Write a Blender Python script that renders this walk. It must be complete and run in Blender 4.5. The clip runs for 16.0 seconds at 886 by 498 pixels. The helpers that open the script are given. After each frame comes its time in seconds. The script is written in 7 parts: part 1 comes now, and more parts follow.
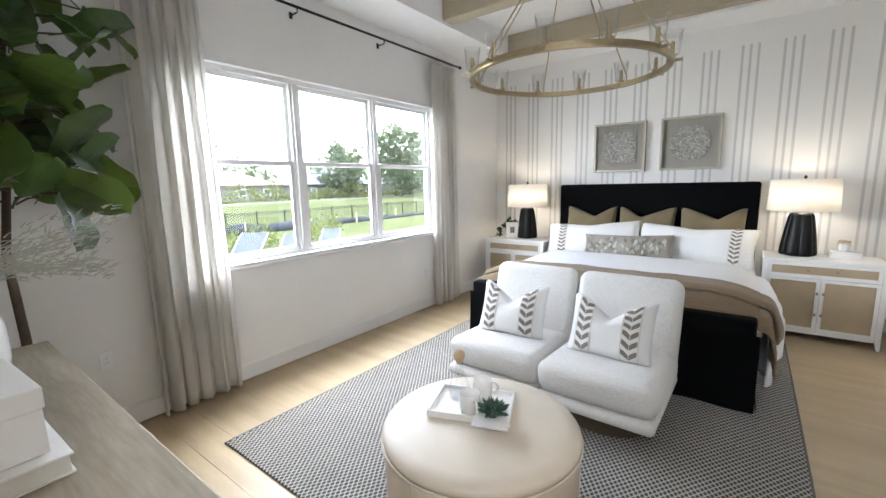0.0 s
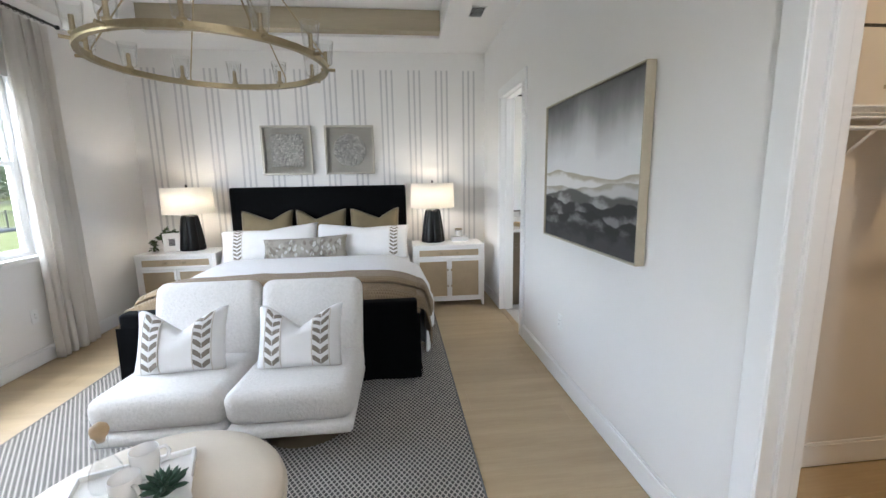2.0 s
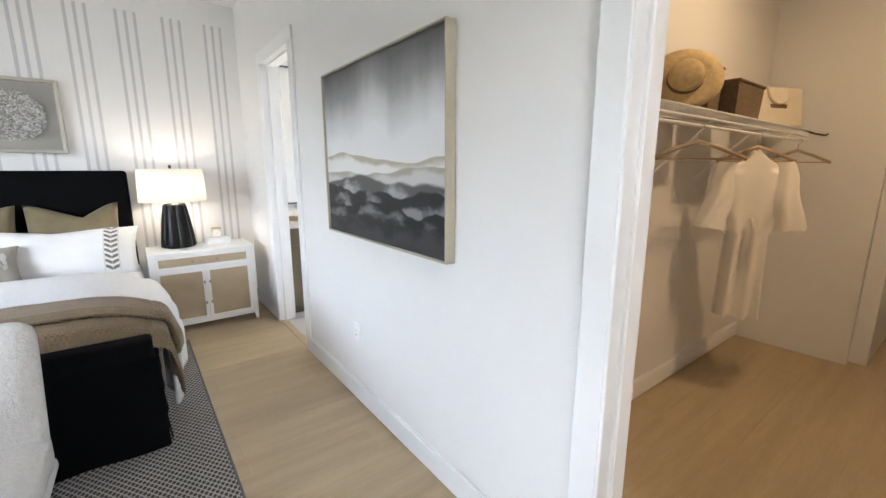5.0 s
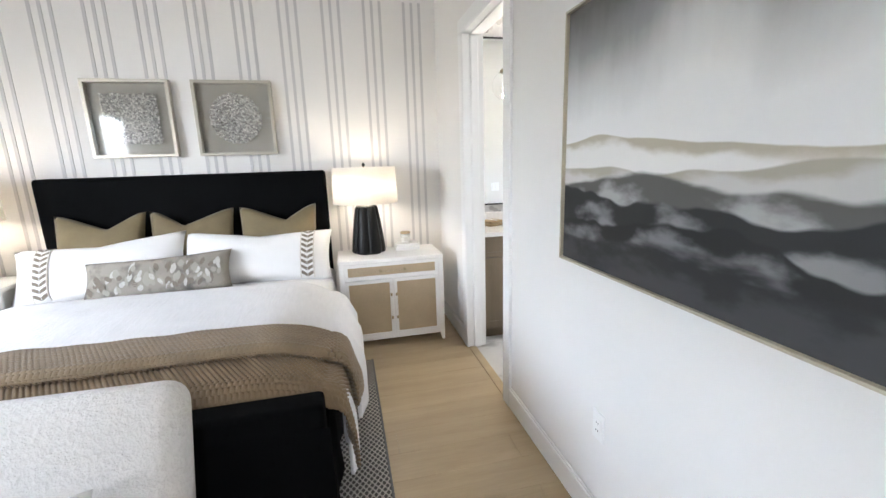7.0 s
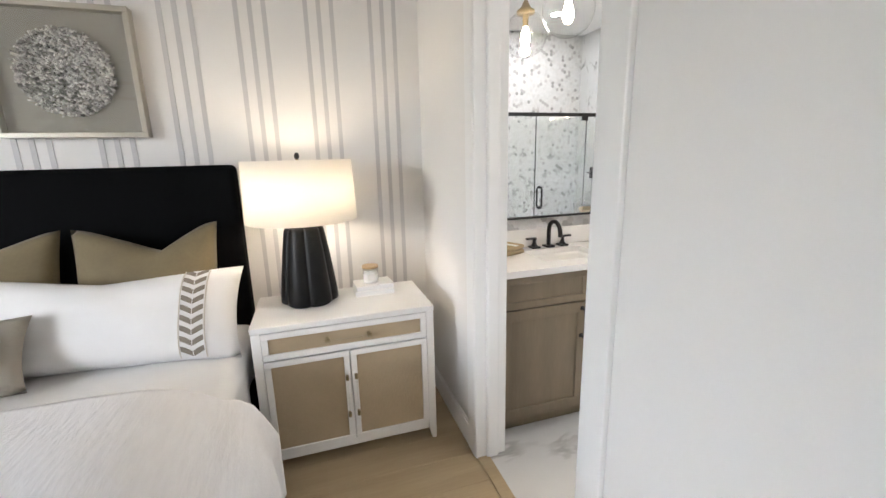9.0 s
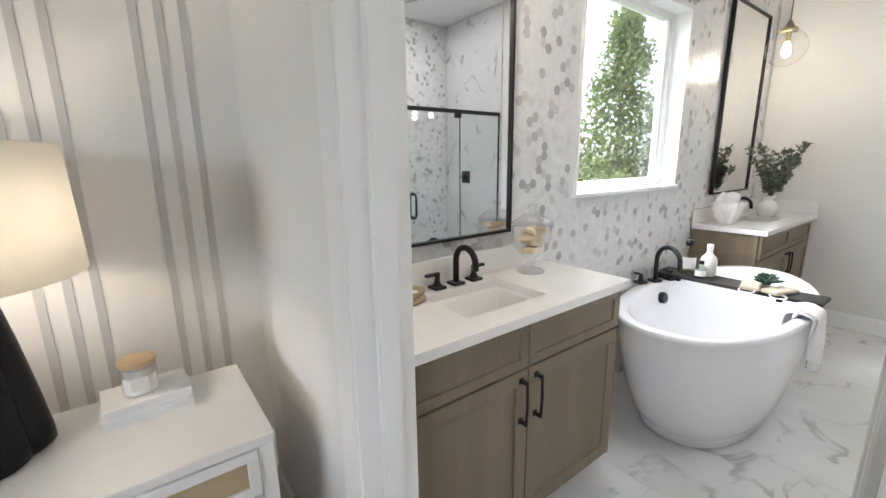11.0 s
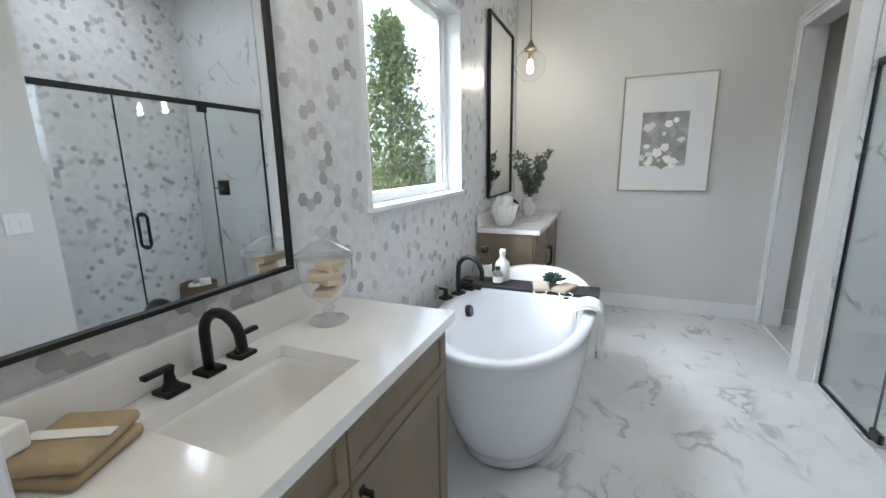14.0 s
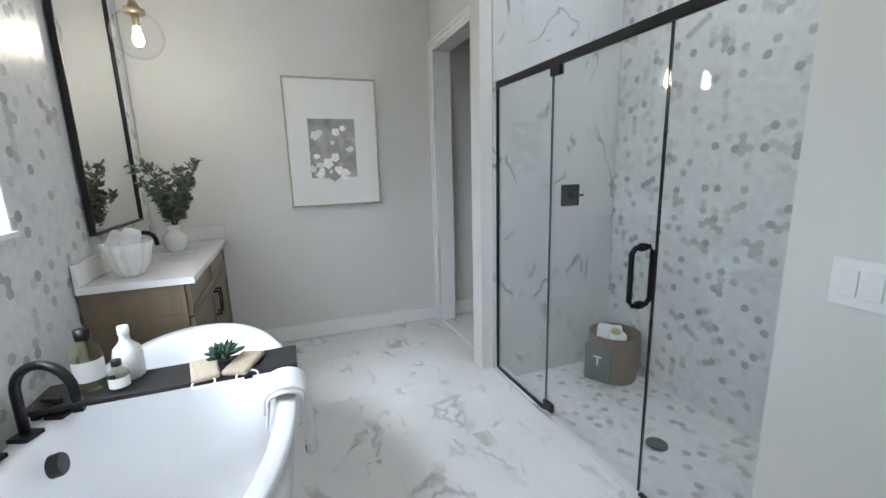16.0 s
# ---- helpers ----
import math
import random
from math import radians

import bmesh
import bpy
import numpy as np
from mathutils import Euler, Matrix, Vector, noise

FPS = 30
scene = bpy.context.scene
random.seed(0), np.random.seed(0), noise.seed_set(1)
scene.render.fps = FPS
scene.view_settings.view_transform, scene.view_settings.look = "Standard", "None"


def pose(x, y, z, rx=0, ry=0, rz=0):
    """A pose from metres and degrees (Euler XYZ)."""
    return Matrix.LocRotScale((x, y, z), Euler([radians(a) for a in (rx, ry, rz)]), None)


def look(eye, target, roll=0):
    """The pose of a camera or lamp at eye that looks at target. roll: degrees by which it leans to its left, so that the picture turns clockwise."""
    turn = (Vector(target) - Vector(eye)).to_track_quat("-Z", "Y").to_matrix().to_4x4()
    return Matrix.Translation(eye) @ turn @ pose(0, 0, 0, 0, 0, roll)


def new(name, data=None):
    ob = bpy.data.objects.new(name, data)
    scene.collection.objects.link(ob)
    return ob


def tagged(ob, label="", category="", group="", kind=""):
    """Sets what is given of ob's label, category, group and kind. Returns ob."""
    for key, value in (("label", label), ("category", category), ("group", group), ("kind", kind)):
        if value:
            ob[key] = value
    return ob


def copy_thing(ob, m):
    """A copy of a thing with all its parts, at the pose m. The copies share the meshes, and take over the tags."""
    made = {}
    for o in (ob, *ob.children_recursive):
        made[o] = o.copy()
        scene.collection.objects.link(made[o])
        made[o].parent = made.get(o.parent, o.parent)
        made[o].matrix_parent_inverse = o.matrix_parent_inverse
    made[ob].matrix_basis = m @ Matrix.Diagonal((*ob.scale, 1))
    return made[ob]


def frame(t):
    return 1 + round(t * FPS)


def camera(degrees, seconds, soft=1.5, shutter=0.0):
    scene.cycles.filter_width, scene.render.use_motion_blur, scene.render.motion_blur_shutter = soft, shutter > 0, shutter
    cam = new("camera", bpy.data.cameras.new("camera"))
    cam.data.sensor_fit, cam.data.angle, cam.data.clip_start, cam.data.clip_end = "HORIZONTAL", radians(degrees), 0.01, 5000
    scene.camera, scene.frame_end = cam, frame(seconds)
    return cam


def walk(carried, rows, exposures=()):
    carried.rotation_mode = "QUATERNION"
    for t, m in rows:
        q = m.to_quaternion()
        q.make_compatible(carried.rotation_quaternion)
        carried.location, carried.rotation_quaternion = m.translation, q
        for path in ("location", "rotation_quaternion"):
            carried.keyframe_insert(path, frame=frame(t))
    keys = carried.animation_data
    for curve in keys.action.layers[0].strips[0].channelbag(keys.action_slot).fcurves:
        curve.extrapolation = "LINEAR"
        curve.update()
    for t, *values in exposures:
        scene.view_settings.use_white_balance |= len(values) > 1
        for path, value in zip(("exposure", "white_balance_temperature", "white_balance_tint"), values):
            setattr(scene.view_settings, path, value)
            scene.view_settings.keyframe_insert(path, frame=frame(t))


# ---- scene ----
cam = camera(94.5, 16.0)
PATH = [
    (0, (0.108, -0.087, 1.49), (-1.077, 1.494, 1.177), -1.3),
    (0.5, (0.098, -0.059, 1.488), (-0.833, 1.684, 1.177), -1.2),
    (1, (0.051, -0.03, 1.493), (-0.548, 1.852, 1.178), -1.3),
    (1.5, (0.037, 0.005, 1.496), (-0.157, 1.97, 1.174), -1.2),
    (2, (0.083, 0.041, 1.5), (0.297, 2.002, 1.166), -1.0),
    (2.5, (0.157, 0.11, 1.481), (0.774, 1.986, 1.163), -0.4),
    (3, (0.237, 0.172, 1.472), (1.214, 1.891, 1.169), 0.1),
    (3.2, (0.246, 0.187, 1.466), (1.337, 1.836, 1.167), 0.0),
    (3.7, (0.252, 0.250, 1.466), (1.537, 1.749, 1.146), 0.0),
    (4.25, (0.240, 0.360, 1.463), (1.578, 1.805, 1.116), 0.0),
    (4.8, (0.212, 0.490, 1.460), (1.463, 2.005, 1.089), 0.0),
    (5.3, (0.202, 0.630, 1.460), (1.253, 2.285, 1.065), 0.0),
    (5.5, (0.222, 0.699, 1.465), (1.168, 2.416, 1.069), -0.1),
    (6, (0.242, 0.953, 1.444), (0.959, 2.773, 1.027), -0.7),
    (6.5, (0.287, 1.265, 1.487), (0.815, 3.144, 1.048), -1.5),
    (7, (0.346, 1.552, 1.479), (0.79, 3.457, 1.065), -1.8),
    (7.5, (0.355, 1.862, 1.464), (0.808, 3.767, 1.057), -1.6),
    (8, (0.416, 2.205, 1.468), (0.886, 4.103, 1.046), -1.6),
    (8.5, (0.512, 2.543, 1.457), (1.008, 4.438, 1.052), -1.7),
    (9, (0.564, 2.9, 1.458), (1.15, 4.761, 1.02), -1.4),
    (9.5, (0.631, 3.19, 1.435), (1.375, 4.999, 1.016), -1.4),
    (11.8, (0.963, 3.857, 1.410), (2.290, 5.289, 0.976), -0.4),
    (12, (0.974, 3.866, 1.408), (2.328, 5.273, 0.977), -0.4),
    (12.5, (1.014, 3.895, 1.397), (2.451, 5.22, 0.971), -0.1),
    (13, (1.072, 3.948, 1.399), (2.615, 5.15, 0.977), -0.3),
    (13.5, (1.138, 4.062, 1.414), (2.814, 5.07, 0.996), -0.6),
    (14, (1.25, 4.104, 1.409), (3.06, 4.85, 0.998), -0.9),
    (14.5, (1.39, 4.091, 1.405), (3.304, 4.517, 1.008), -1.3),
    (15, (1.541, 4.093, 1.425), (3.501, 4.141, 1.03), -1.4),
    (15.5, (1.75, 4.123, 1.431), (3.679, 3.766, 1.042), -1.3),
    (16, (1.935, 4.114, 1.412), (3.768, 3.417, 1.021), -1.6),
]
EXPOSURES = [(0.0, 4.35, 5700, 9), (1.5, 4.15, 5600, 9), (3.0, 4.5, 5720, 10), (5.5, 4.65, 5650, 10), (7.5, 4.6, 5850, 11), (9.7, 4.15, 6100, 12), (12.0, 3.7, 5650, 9), (13.5, 3.5, 5500, 8), (16.0, 3.4, 5450, 6)]
walk(cam, [(t, look(eye, target, roll)) for t, eye, target, roll in PATH], EXPOSURES)

# ---- light ----
world = bpy.data.worlds.new("world")
scene.world = world
world.use_nodes = True
wn, wl = world.node_tree.nodes, world.node_tree.links
wbg = wn["Background"]
wsky = wn.new("ShaderNodeTexSky")
wsky.sky_type = "NISHITA"
wsky.sun_disc = False
wsky.sun_elevation, wsky.sun_rotation = radians(52), radians(-35)
wsky.dust_density, wsky.air_density = 3.0, 1.0
whs = wn.new("ShaderNodeHueSaturation")
whs.inputs["Saturation"].default_value = 0.35
wl.new(wsky.outputs[0], whs.inputs["Color"])
wl.new(whs.outputs[0], wbg.inputs["Color"])
wbg.inputs["Strength"].default_value = 0.135


def lamp(name, kind, m, watts, colour, **more):
    d = bpy.data.lights.new(name, kind)
    d.energy, d.color = watts, colour
    for k, v in more.items():
        if k == "size":
            d.size = v
        elif k == "radius":
            d.shadow_soft_size = v
        elif k == "angle":
            d.angle = v
        elif k == "spot":
            d.spot_size, d.spot_blend = radians(v), 0.7
        elif k == "disk":
            d.shape, d.size = "DISK", v
    ob = new(name, d)
    ob.matrix_world = m
    return ob


# soft sun behind thin cloud, high over the garden
lamp("sun", "SUN", pose(0, 0, 8, 36, 0, 55), 0.2, (1.0, 0.96, 0.9), angle=radians(12))
# unseen area lamp added beside the bedroom window, standing in for the bright sky
win_fill = lamp("window_sky_light", "AREA", look((-5.2, -0.6, 2.4), (-1.0, 4.6, 1.2)), 32.0, (1.0, 0.965, 0.92), size=4.0)
win_fill.data.shape, win_fill.data.size_y = "RECTANGLE", 2.6
# unseen area lamps added above the eaves over each window, standing in for sky
win_top = lamp("window_sky_light_high", "AREA", look((-4.3, 2.5, 4.3), (-0.6, 2.7, 0.6)), 34.0, (1.0, 0.975, 0.94), size=4.2)
win_top.data.shape, win_top.data.size_y = "RECTANGLE", 2.2
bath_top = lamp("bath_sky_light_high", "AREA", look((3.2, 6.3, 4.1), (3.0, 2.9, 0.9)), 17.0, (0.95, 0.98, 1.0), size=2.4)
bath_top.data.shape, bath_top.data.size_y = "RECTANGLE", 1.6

# ---- materials ----
def mat(name, base, rough=0.6, metal=0.0, var=0.12, scale=6.0, fine=60.0, bump=0.1, dist=0.004, spec=0.5, stretch=(1, 1, 1), base2=None,
        sheen=0.0, rnd=0.0, coat=0.0, trans=0.0):
    """Principled material with two scales of colour variation, relief and uneven gloss, in object-free world metres."""
    m = bpy.data.materials.new(name)
    m.use_nodes = True
    n, l = m.node_tree.nodes, m.node_tree.links
    p = n["Principled BSDF"]
    geo = n.new("ShaderNodeNewGeometry")
    mp = n.new("ShaderNodeMapping")
    mp.inputs["Scale"].default_value = stretch
    l.new(geo.outputs["Position"], mp.inputs["Vector"])
    big, small = n.new("ShaderNodeTexNoise"), n.new("ShaderNodeTexNoise")
    for t, s in ((big, scale), (small, fine)):
        t.inputs["Scale"].default_value = s
        t.inputs["Detail"].default_value = 5
        l.new(mp.outputs[0], t.inputs["Vector"])
    mix = n.new("ShaderNodeMath")
    mix.operation = "MULTIPLY_ADD"
    l.new(small.outputs[0], mix.inputs[0])
    mix.inputs[1].default_value = 0.4
    l.new(big.outputs[0], mix.inputs[2])
    ramp = n.new("ShaderNodeValToRGB")
    b2 = base2 or tuple(c * (1 - var) for c in base)
    ramp.color_ramp.elements[0].position, ramp.color_ramp.elements[1].position = 0.45, 0.95
    ramp.color_ramp.elements[0].color = (*b2, 1)
    ramp.color_ramp.elements[1].color = (*base, 1)
    l.new(mix.outputs[0], ramp.inputs[0])
    col = ramp.outputs[0]
    if rnd:
        info = n.new("ShaderNodeObjectInfo")
        mr = n.new("ShaderNodeMapRange")
        mr.inputs[3].default_value, mr.inputs[4].default_value = 1 - rnd, 1 + rnd
        l.new(info.outputs["Random"], mr.inputs[0])
        hs = n.new("ShaderNodeHueSaturation")
        l.new(mr.outputs[0], hs.inputs["Value"])
        l.new(col, hs.inputs["Color"])
        col = hs.outputs[0]
    l.new(col, p.inputs["Base Color"])
    rr = n.new("ShaderNodeMapRange")
    rr.inputs[3].default_value, rr.inputs[4].default_value = max(0.02, rough - 0.08), min(1, rough + 0.08)
    l.new(big.outputs[0], rr.inputs[0])
    l.new(rr.outputs[0], p.inputs["Roughness"])
    p.inputs["Metallic"].default_value = metal
    p.inputs["Specular IOR Level"].default_value = spec
    p.inputs["Sheen Weight"].default_value = sheen
    p.inputs["Coat Weight"].default_value = coat
    p.inputs["Transmission Weight"].default_value = trans
    if bump:
        bp = n.new("ShaderNodeBump")
        bp.inputs["Strength"].default_value, bp.inputs["Distance"].default_value = bump, dist
        l.new(mix.outputs[0], bp.inputs["Height"])
        l.new(bp.outputs[0], p.inputs["Normal"])
    return m


def nodes(m):
    return m.node_tree.nodes, m.node_tree.links, m.node_tree.nodes["Principled BSDF"]


def pane_mat(name, tint=(1, 1, 1), gloss=1.0):
    m = bpy.data.materials.new(name)
    m.use_nodes = True
    n, l = m.node_tree.nodes, m.node_tree.links
    n.remove(n["Principled BSDF"])
    tr, gl, mx, lw = n.new("ShaderNodeBsdfTransparent"), n.new("ShaderNodeBsdfGlossy"), n.new("ShaderNodeMixShader"), n.new("ShaderNodeLayerWeight")
    tr.inputs[0].default_value = (*tint, 1)
    gl.inputs["Roughness"].default_value = 0.01
    lw.inputs["Blend"].default_value = 0.5
    pw, sc = n.new("ShaderNodeMath"), n.new("ShaderNodeMath")
    pw.operation, sc.operation = "POWER", "MULTIPLY_ADD"
    pw.inputs[1].default_value, sc.inputs[1].default_value, sc.inputs[2].default_value = 4.5, 0.85, 0.035 * gloss
    l.new(lw.outputs["Facing"], pw.inputs[0])
    l.new(pw.outputs[0], sc.inputs[0])
    l.new(sc.outputs[0], mx.inputs[0])
    l.new(tr.outputs[0], mx.inputs[1])
    l.new(gl.outputs[0], mx.inputs[2])
    l.new(mx.outputs[0], n["Material Output"].inputs[0])
    return m


def glow_mat(name, colour, strength):
    m = bpy.data.materials.new(name)
    m.use_nodes = True
    n, l, p = nodes(m)
    p.inputs["Emission Color"].default_value = (*colour, 1)
    p.inputs["Emission Strength"].default_value = strength
    p.inputs["Base Color"].default_value = (*colour, 1)
    return m


def marble_mat(name, base, vein, rough, scale=0.75, rnd=False, amount=0.6):
    """Pale stone with long drifting veins and soft clouds."""
    m = mat(name, base, rough, var=0.13, scale=1.7, fine=6, bump=0.0)
    n, l, p = nodes(m)
    geo = n.new("ShaderNodeNewGeometry")
    vec = geo.outputs["Position"]
    if rnd:
        info, add, comb = n.new("ShaderNodeObjectInfo"), n.new("ShaderNodeVectorMath"), n.new("ShaderNodeCombineXYZ")
        mu = n.new("ShaderNodeMath")
        mu.operation = "MULTIPLY"
        mu.inputs[1].default_value = 37.0
        l.new(info.outputs["Random"], mu.inputs[0])
        for i in range(3):
            l.new(mu.outputs[0], comb.inputs[i])
        l.new(vec, add.inputs[0])
        l.new(comb.outputs[0], add.inputs[1])
        vec = add.outputs[0]
    rot = n.new("ShaderNodeMapping")
    rot.inputs["Rotation"].default_value = (0.5, 0.4, 0.8)
    rot.inputs["Scale"].default_value = (0.9, 1.7, 1.2)
    l.new(vec, rot.inputs[0])
    wob = n.new("ShaderNodeTexNoise")
    wob.inputs["Scale"].default_value, wob.inputs["Detail"].default_value = scale, 4
    wob.inputs["Distortion"].default_value = 0.55
    l.new(rot.outputs[0], wob.inputs["Vector"])
    sub, ab = n.new("ShaderNodeMath"), n.new("ShaderNodeMath")
    sub.operation, ab.operation = "SUBTRACT", "ABSOLUTE"
    sub.inputs[1].default_value = 0.5
    l.new(wob.outputs[0], sub.inputs[0])
    l.new(sub.outputs[0], ab.inputs[0])
    r = n.new("ShaderNodeValToRGB")
    r.color_ramp.elements[0].position, r.color_ramp.elements[1].position = 0.0, 0.030
    r.color_ramp.interpolation = "EASE"
    r.color_ramp.elements[0].color, r.color_ramp.elements[1].color = (1, 1, 1, 1), (0, 0, 0, 1)
    l.new(ab.outputs[0], r.inputs[0])
    msk = n.new("ShaderNodeTexNoise")
    msk.inputs["Scale"].default_value = scale * 1.8
    l.new(rot.outputs[0], msk.inputs["Vector"])
    mr = n.new("ShaderNodeMapRange")
    mr.inputs[1].default_value, mr.inputs[2].default_value = 0.47, 0.62
    l.new(msk.outputs[0], mr.inputs[0])
    f, f2 = n.new("ShaderNodeMath"), n.new("ShaderNodeMath")
    f.operation = f2.operation = "MULTIPLY"
    l.new(r.outputs[0], f.inputs[0])
    l.new(mr.outputs[0], f.inputs[1])
    l.new(f.outputs[0], f2.inputs[0])
    f2.inputs[1].default_value = amount
    mx = n.new("ShaderNodeMix")
    mx.data_type = "RGBA"
    old = p.inputs["Base Color"].links[0].from_socket
    l.new(f2.outputs[0], mx.inputs[0])
    l.new(old, mx.inputs[6])
    mx.inputs[7].default_value = (*vein, 1)
    l.new(mx.outputs[2], p.inputs["Base Color"])
    return m


def hex_mat(name, island):
    """Pale stone mosaic pieces, one in six a darker grey or taupe."""
    m = mat(name, (0.75, 0.745, 0.74), 0.35, var=0.16, scale=26, fine=70, bump=0.05)
    n, l, p = nodes(m)
    if island:
        src = n.new("ShaderNodeNewGeometry").outputs["Random Per Island"]
    else:
        src = n.new("ShaderNodeObjectInfo").outputs["Random"]
    r = n.new("ShaderNodeValToRGB")
    r.color_ramp.interpolation = "CONSTANT"
    e = r.color_ramp.elements
    e[0].position, e[0].color = 0.0, (1, 1, 1, 1)
    e[1].position, e[1].color = 0.42, (0.975, 0.975, 0.98, 1)
    for pos, c in ((0.60, (0.985, 0.975, 0.965)), (0.78, (0.91, 0.905, 0.905)), (0.85, (0.80, 0.785, 0.775)), (0.90, (0.66, 0.65, 0.645)), (0.955, (0.52, 0.515, 0.51))):
        k = e.new(pos)
        k.color = (*c, 1)
    l.new(src, r.inputs[0])
    mx = n.new("ShaderNodeMix")
    mx.data_type, mx.blend_type = "RGBA", "MULTIPLY"
    mx.inputs[0].default_value = 1.0
    old = p.inputs["Base Color"].links[0].from_socket
    l.new(old, mx.inputs[6])
    l.new(r.outputs[0], mx.inputs[7])
    l.new(mx.outputs[2], p.inputs["Base Color"])
    return m


WALL = mat("wall_paint", (0.80, 0.785, 0.765), 0.65, var=0.03, scale=1.5, fine=180, bump=0.08, dist=0.002)
CLOSET = mat("closet_paint", (0.76, 0.735, 0.70), 0.7, var=0.03, scale=1.5, fine=180, bump=0.08, dist=0.002)
BATHPAINT = mat("bath_paint", (0.70, 0.685, 0.655), 0.6, var=0.03, scale=1.5, fine=180, bump=0.08, dist=0.002)
CEIL = mat("ceiling_paint", (0.84, 0.83, 0.82), 0.8, var=0.02, scale=2, fine=220, bump=0.1, dist=0.002)
TRIM = mat("trim_paint", (0.83, 0.83, 0.825), 0.35, var=0.02, scale=3, fine=90, bump=0.03)
OAK = mat("oak_plank", (0.46, 0.36, 0.22), 0.42, base2=(0.35, 0.265, 0.155), scale=3.0, fine=28, stretch=(0.25, 3, 1), bump=0.06, rnd=0.035)
BEAM = mat("beam_wood", (0.47, 0.41, 0.29), 0.6, base2=(0.40, 0.345, 0.24), scale=3, fine=30, stretch=(0.3, 3, 3), bump=0.1)
STRIPE = mat("stripe_paint", (0.57, 0.56, 0.56), 0.45, var=0.05, scale=4)
BLACKCLOTH = mat("black_upholstery", (0.0042, 0.0045, 0.005), 0.95, var=0.4, scale=5, fine=400, bump=0.3, dist=0.001, spec=0.08)
BOUCLE = mat("white_boucle", (0.68, 0.66, 0.635), 0.95, var=0.12, scale=60, fine=150, bump=0.9, dist=0.007, sheen=0.2)
LEATHER = mat("cream_leather", (0.60, 0.535, 0.44), 0.5, var=0.08, scale=5, fine=160, bump=0.15, dist=0.002)
LINEN = mat("white_linen", (0.76, 0.755, 0.75), 0.9, var=0.05, scale=8, fine=300, bump=0.25, dist=0.002, sheen=0.1)
SEERSUCKER = mat("white_crinkle_duvet", (0.80, 0.80, 0.82), 0.9, var=0.06, scale=18, fine=120, stretch=(3.5, 0.6, 1), bump=0.5, dist=0.006, sheen=0.1)
TAUPE = mat("taupe_velvet", (0.185, 0.145, 0.075), 0.8, var=0.25, scale=6, fine=90, bump=0.2, dist=0.002, sheen=0.15)
CHEVRON = mat("taupe_trim", (0.23, 0.20, 0.165), 0.85, var=0.2, scale=40)
PIPING = mat("piping_cord", (0.6, 0.55, 0.48), 0.8)
CURTAIN = mat("curtain_linen", (0.78, 0.755, 0.72), 0.9, var=0.08, scale=4, fine=240, stretch=(1, 1, 0.15), bump=0.2, dist=0.002)
BLACKMETAL = mat("black_metal", (0.012, 0.012, 0.013), 0.38, metal=0.3, var=0.3, scale=20)
BRASS = mat("aged_brass", (0.42, 0.345, 0.21), 0.38, metal=1.0, var=0.2, scale=15)
CHROME = mat("polished_metal", (0.62, 0.58, 0.5), 0.18, metal=1.0, var=0.1, scale=15)
WHITEWOOD = mat("white_lacquer", (0.80, 0.79, 0.77), 0.4, var=0.04, scale=10, fine=140, bump=0.12, dist=0.002)
LAMPBASE = mat("black_ceramic", (0.005, 0.005, 0.005), 0.38, spec=0.25, var=0.3, scale=30, fine=120, bump=0.2, dist=0.003)
QUARTZ = mat("white_quartz", (0.80, 0.785, 0.765), 0.16, var=0.03, scale=14, fine=90, bump=0)
PORCELAIN = mat("porcelain", (0.80, 0.785, 0.76), 0.12, var=0.02, scale=3, bump=0)
ACRYLIC = mat("white_acrylic", (0.84, 0.84, 0.85), 0.14, var=0.01, scale=3, bump=0)
VANITY = mat("stained_cabinet", (0.215, 0.168, 0.108), 0.45, base2=(0.165, 0.127, 0.08), scale=4, fine=40, stretch=(3, 3, 0.35), bump=0.08)
MARBLEF = marble_mat("marble_floor_tile", (0.74, 0.735, 0.725), (0.33, 0.325, 0.315), 0.16, 1.7, True, 0.72)
MARBLEW = marble_mat("marble_wall_tile", (0.70, 0.705, 0.70), (0.25, 0.25, 0.24), 0.14, 1.7, False, 0.85)
GROUT = mat("grout", (0.73, 0.73, 0.72), 0.9, var=0.05, scale=20)
HEXI, HEXO = hex_mat("hex_mosaic", True), hex_mat("hex_mosaic_piece", False)
GLASS = pane_mat("window_glass", (0.96, 0.97, 0.965))
SHOWERGLASS = pane_mat("shower_glass", (0.965, 0.98, 0.975), 1.6)
JARGLASS = pane_mat("jar_glass", (0.965, 0.97, 0.97), 3.0)
CLEAR = pane_mat("clear_glass", (0.985, 0.988, 0.988), 1.0)
MIRROR = mat("mirror", (0.86, 0.87, 0.87), 0.09, metal=1.0, var=0.0, bump=0)
nodes(MIRROR)[2].inputs["Roughness"].default_value = 0.0
for k in list(nodes(MIRROR)[2].inputs["Roughness"].links):
    MIRROR.node_tree.links.remove(k)
GREYWOOD = mat("weathered_wood", (0.40, 0.345, 0.26), 0.6, base2=(0.20, 0.165, 0.115), scale=3, fine=30, stretch=(0.35, 3, 3), bump=0.35)
SILVERFRAME = mat("champagne_frame", (0.50, 0.47, 0.40), 0.4, metal=0.6, var=0.1, scale=12)
ARTLINEN = mat("grey_linen_board", (0.37, 0.35, 0.305), 0.9, var=0.06, scale=10, fine=300, bump=0.15)
PAPERCHIP = mat("paper_chips", (0.84, 0.82, 0.78), 0.7, base2=(0.62, 0.60, 0.56), scale=60, fine=120, bump=0.2)
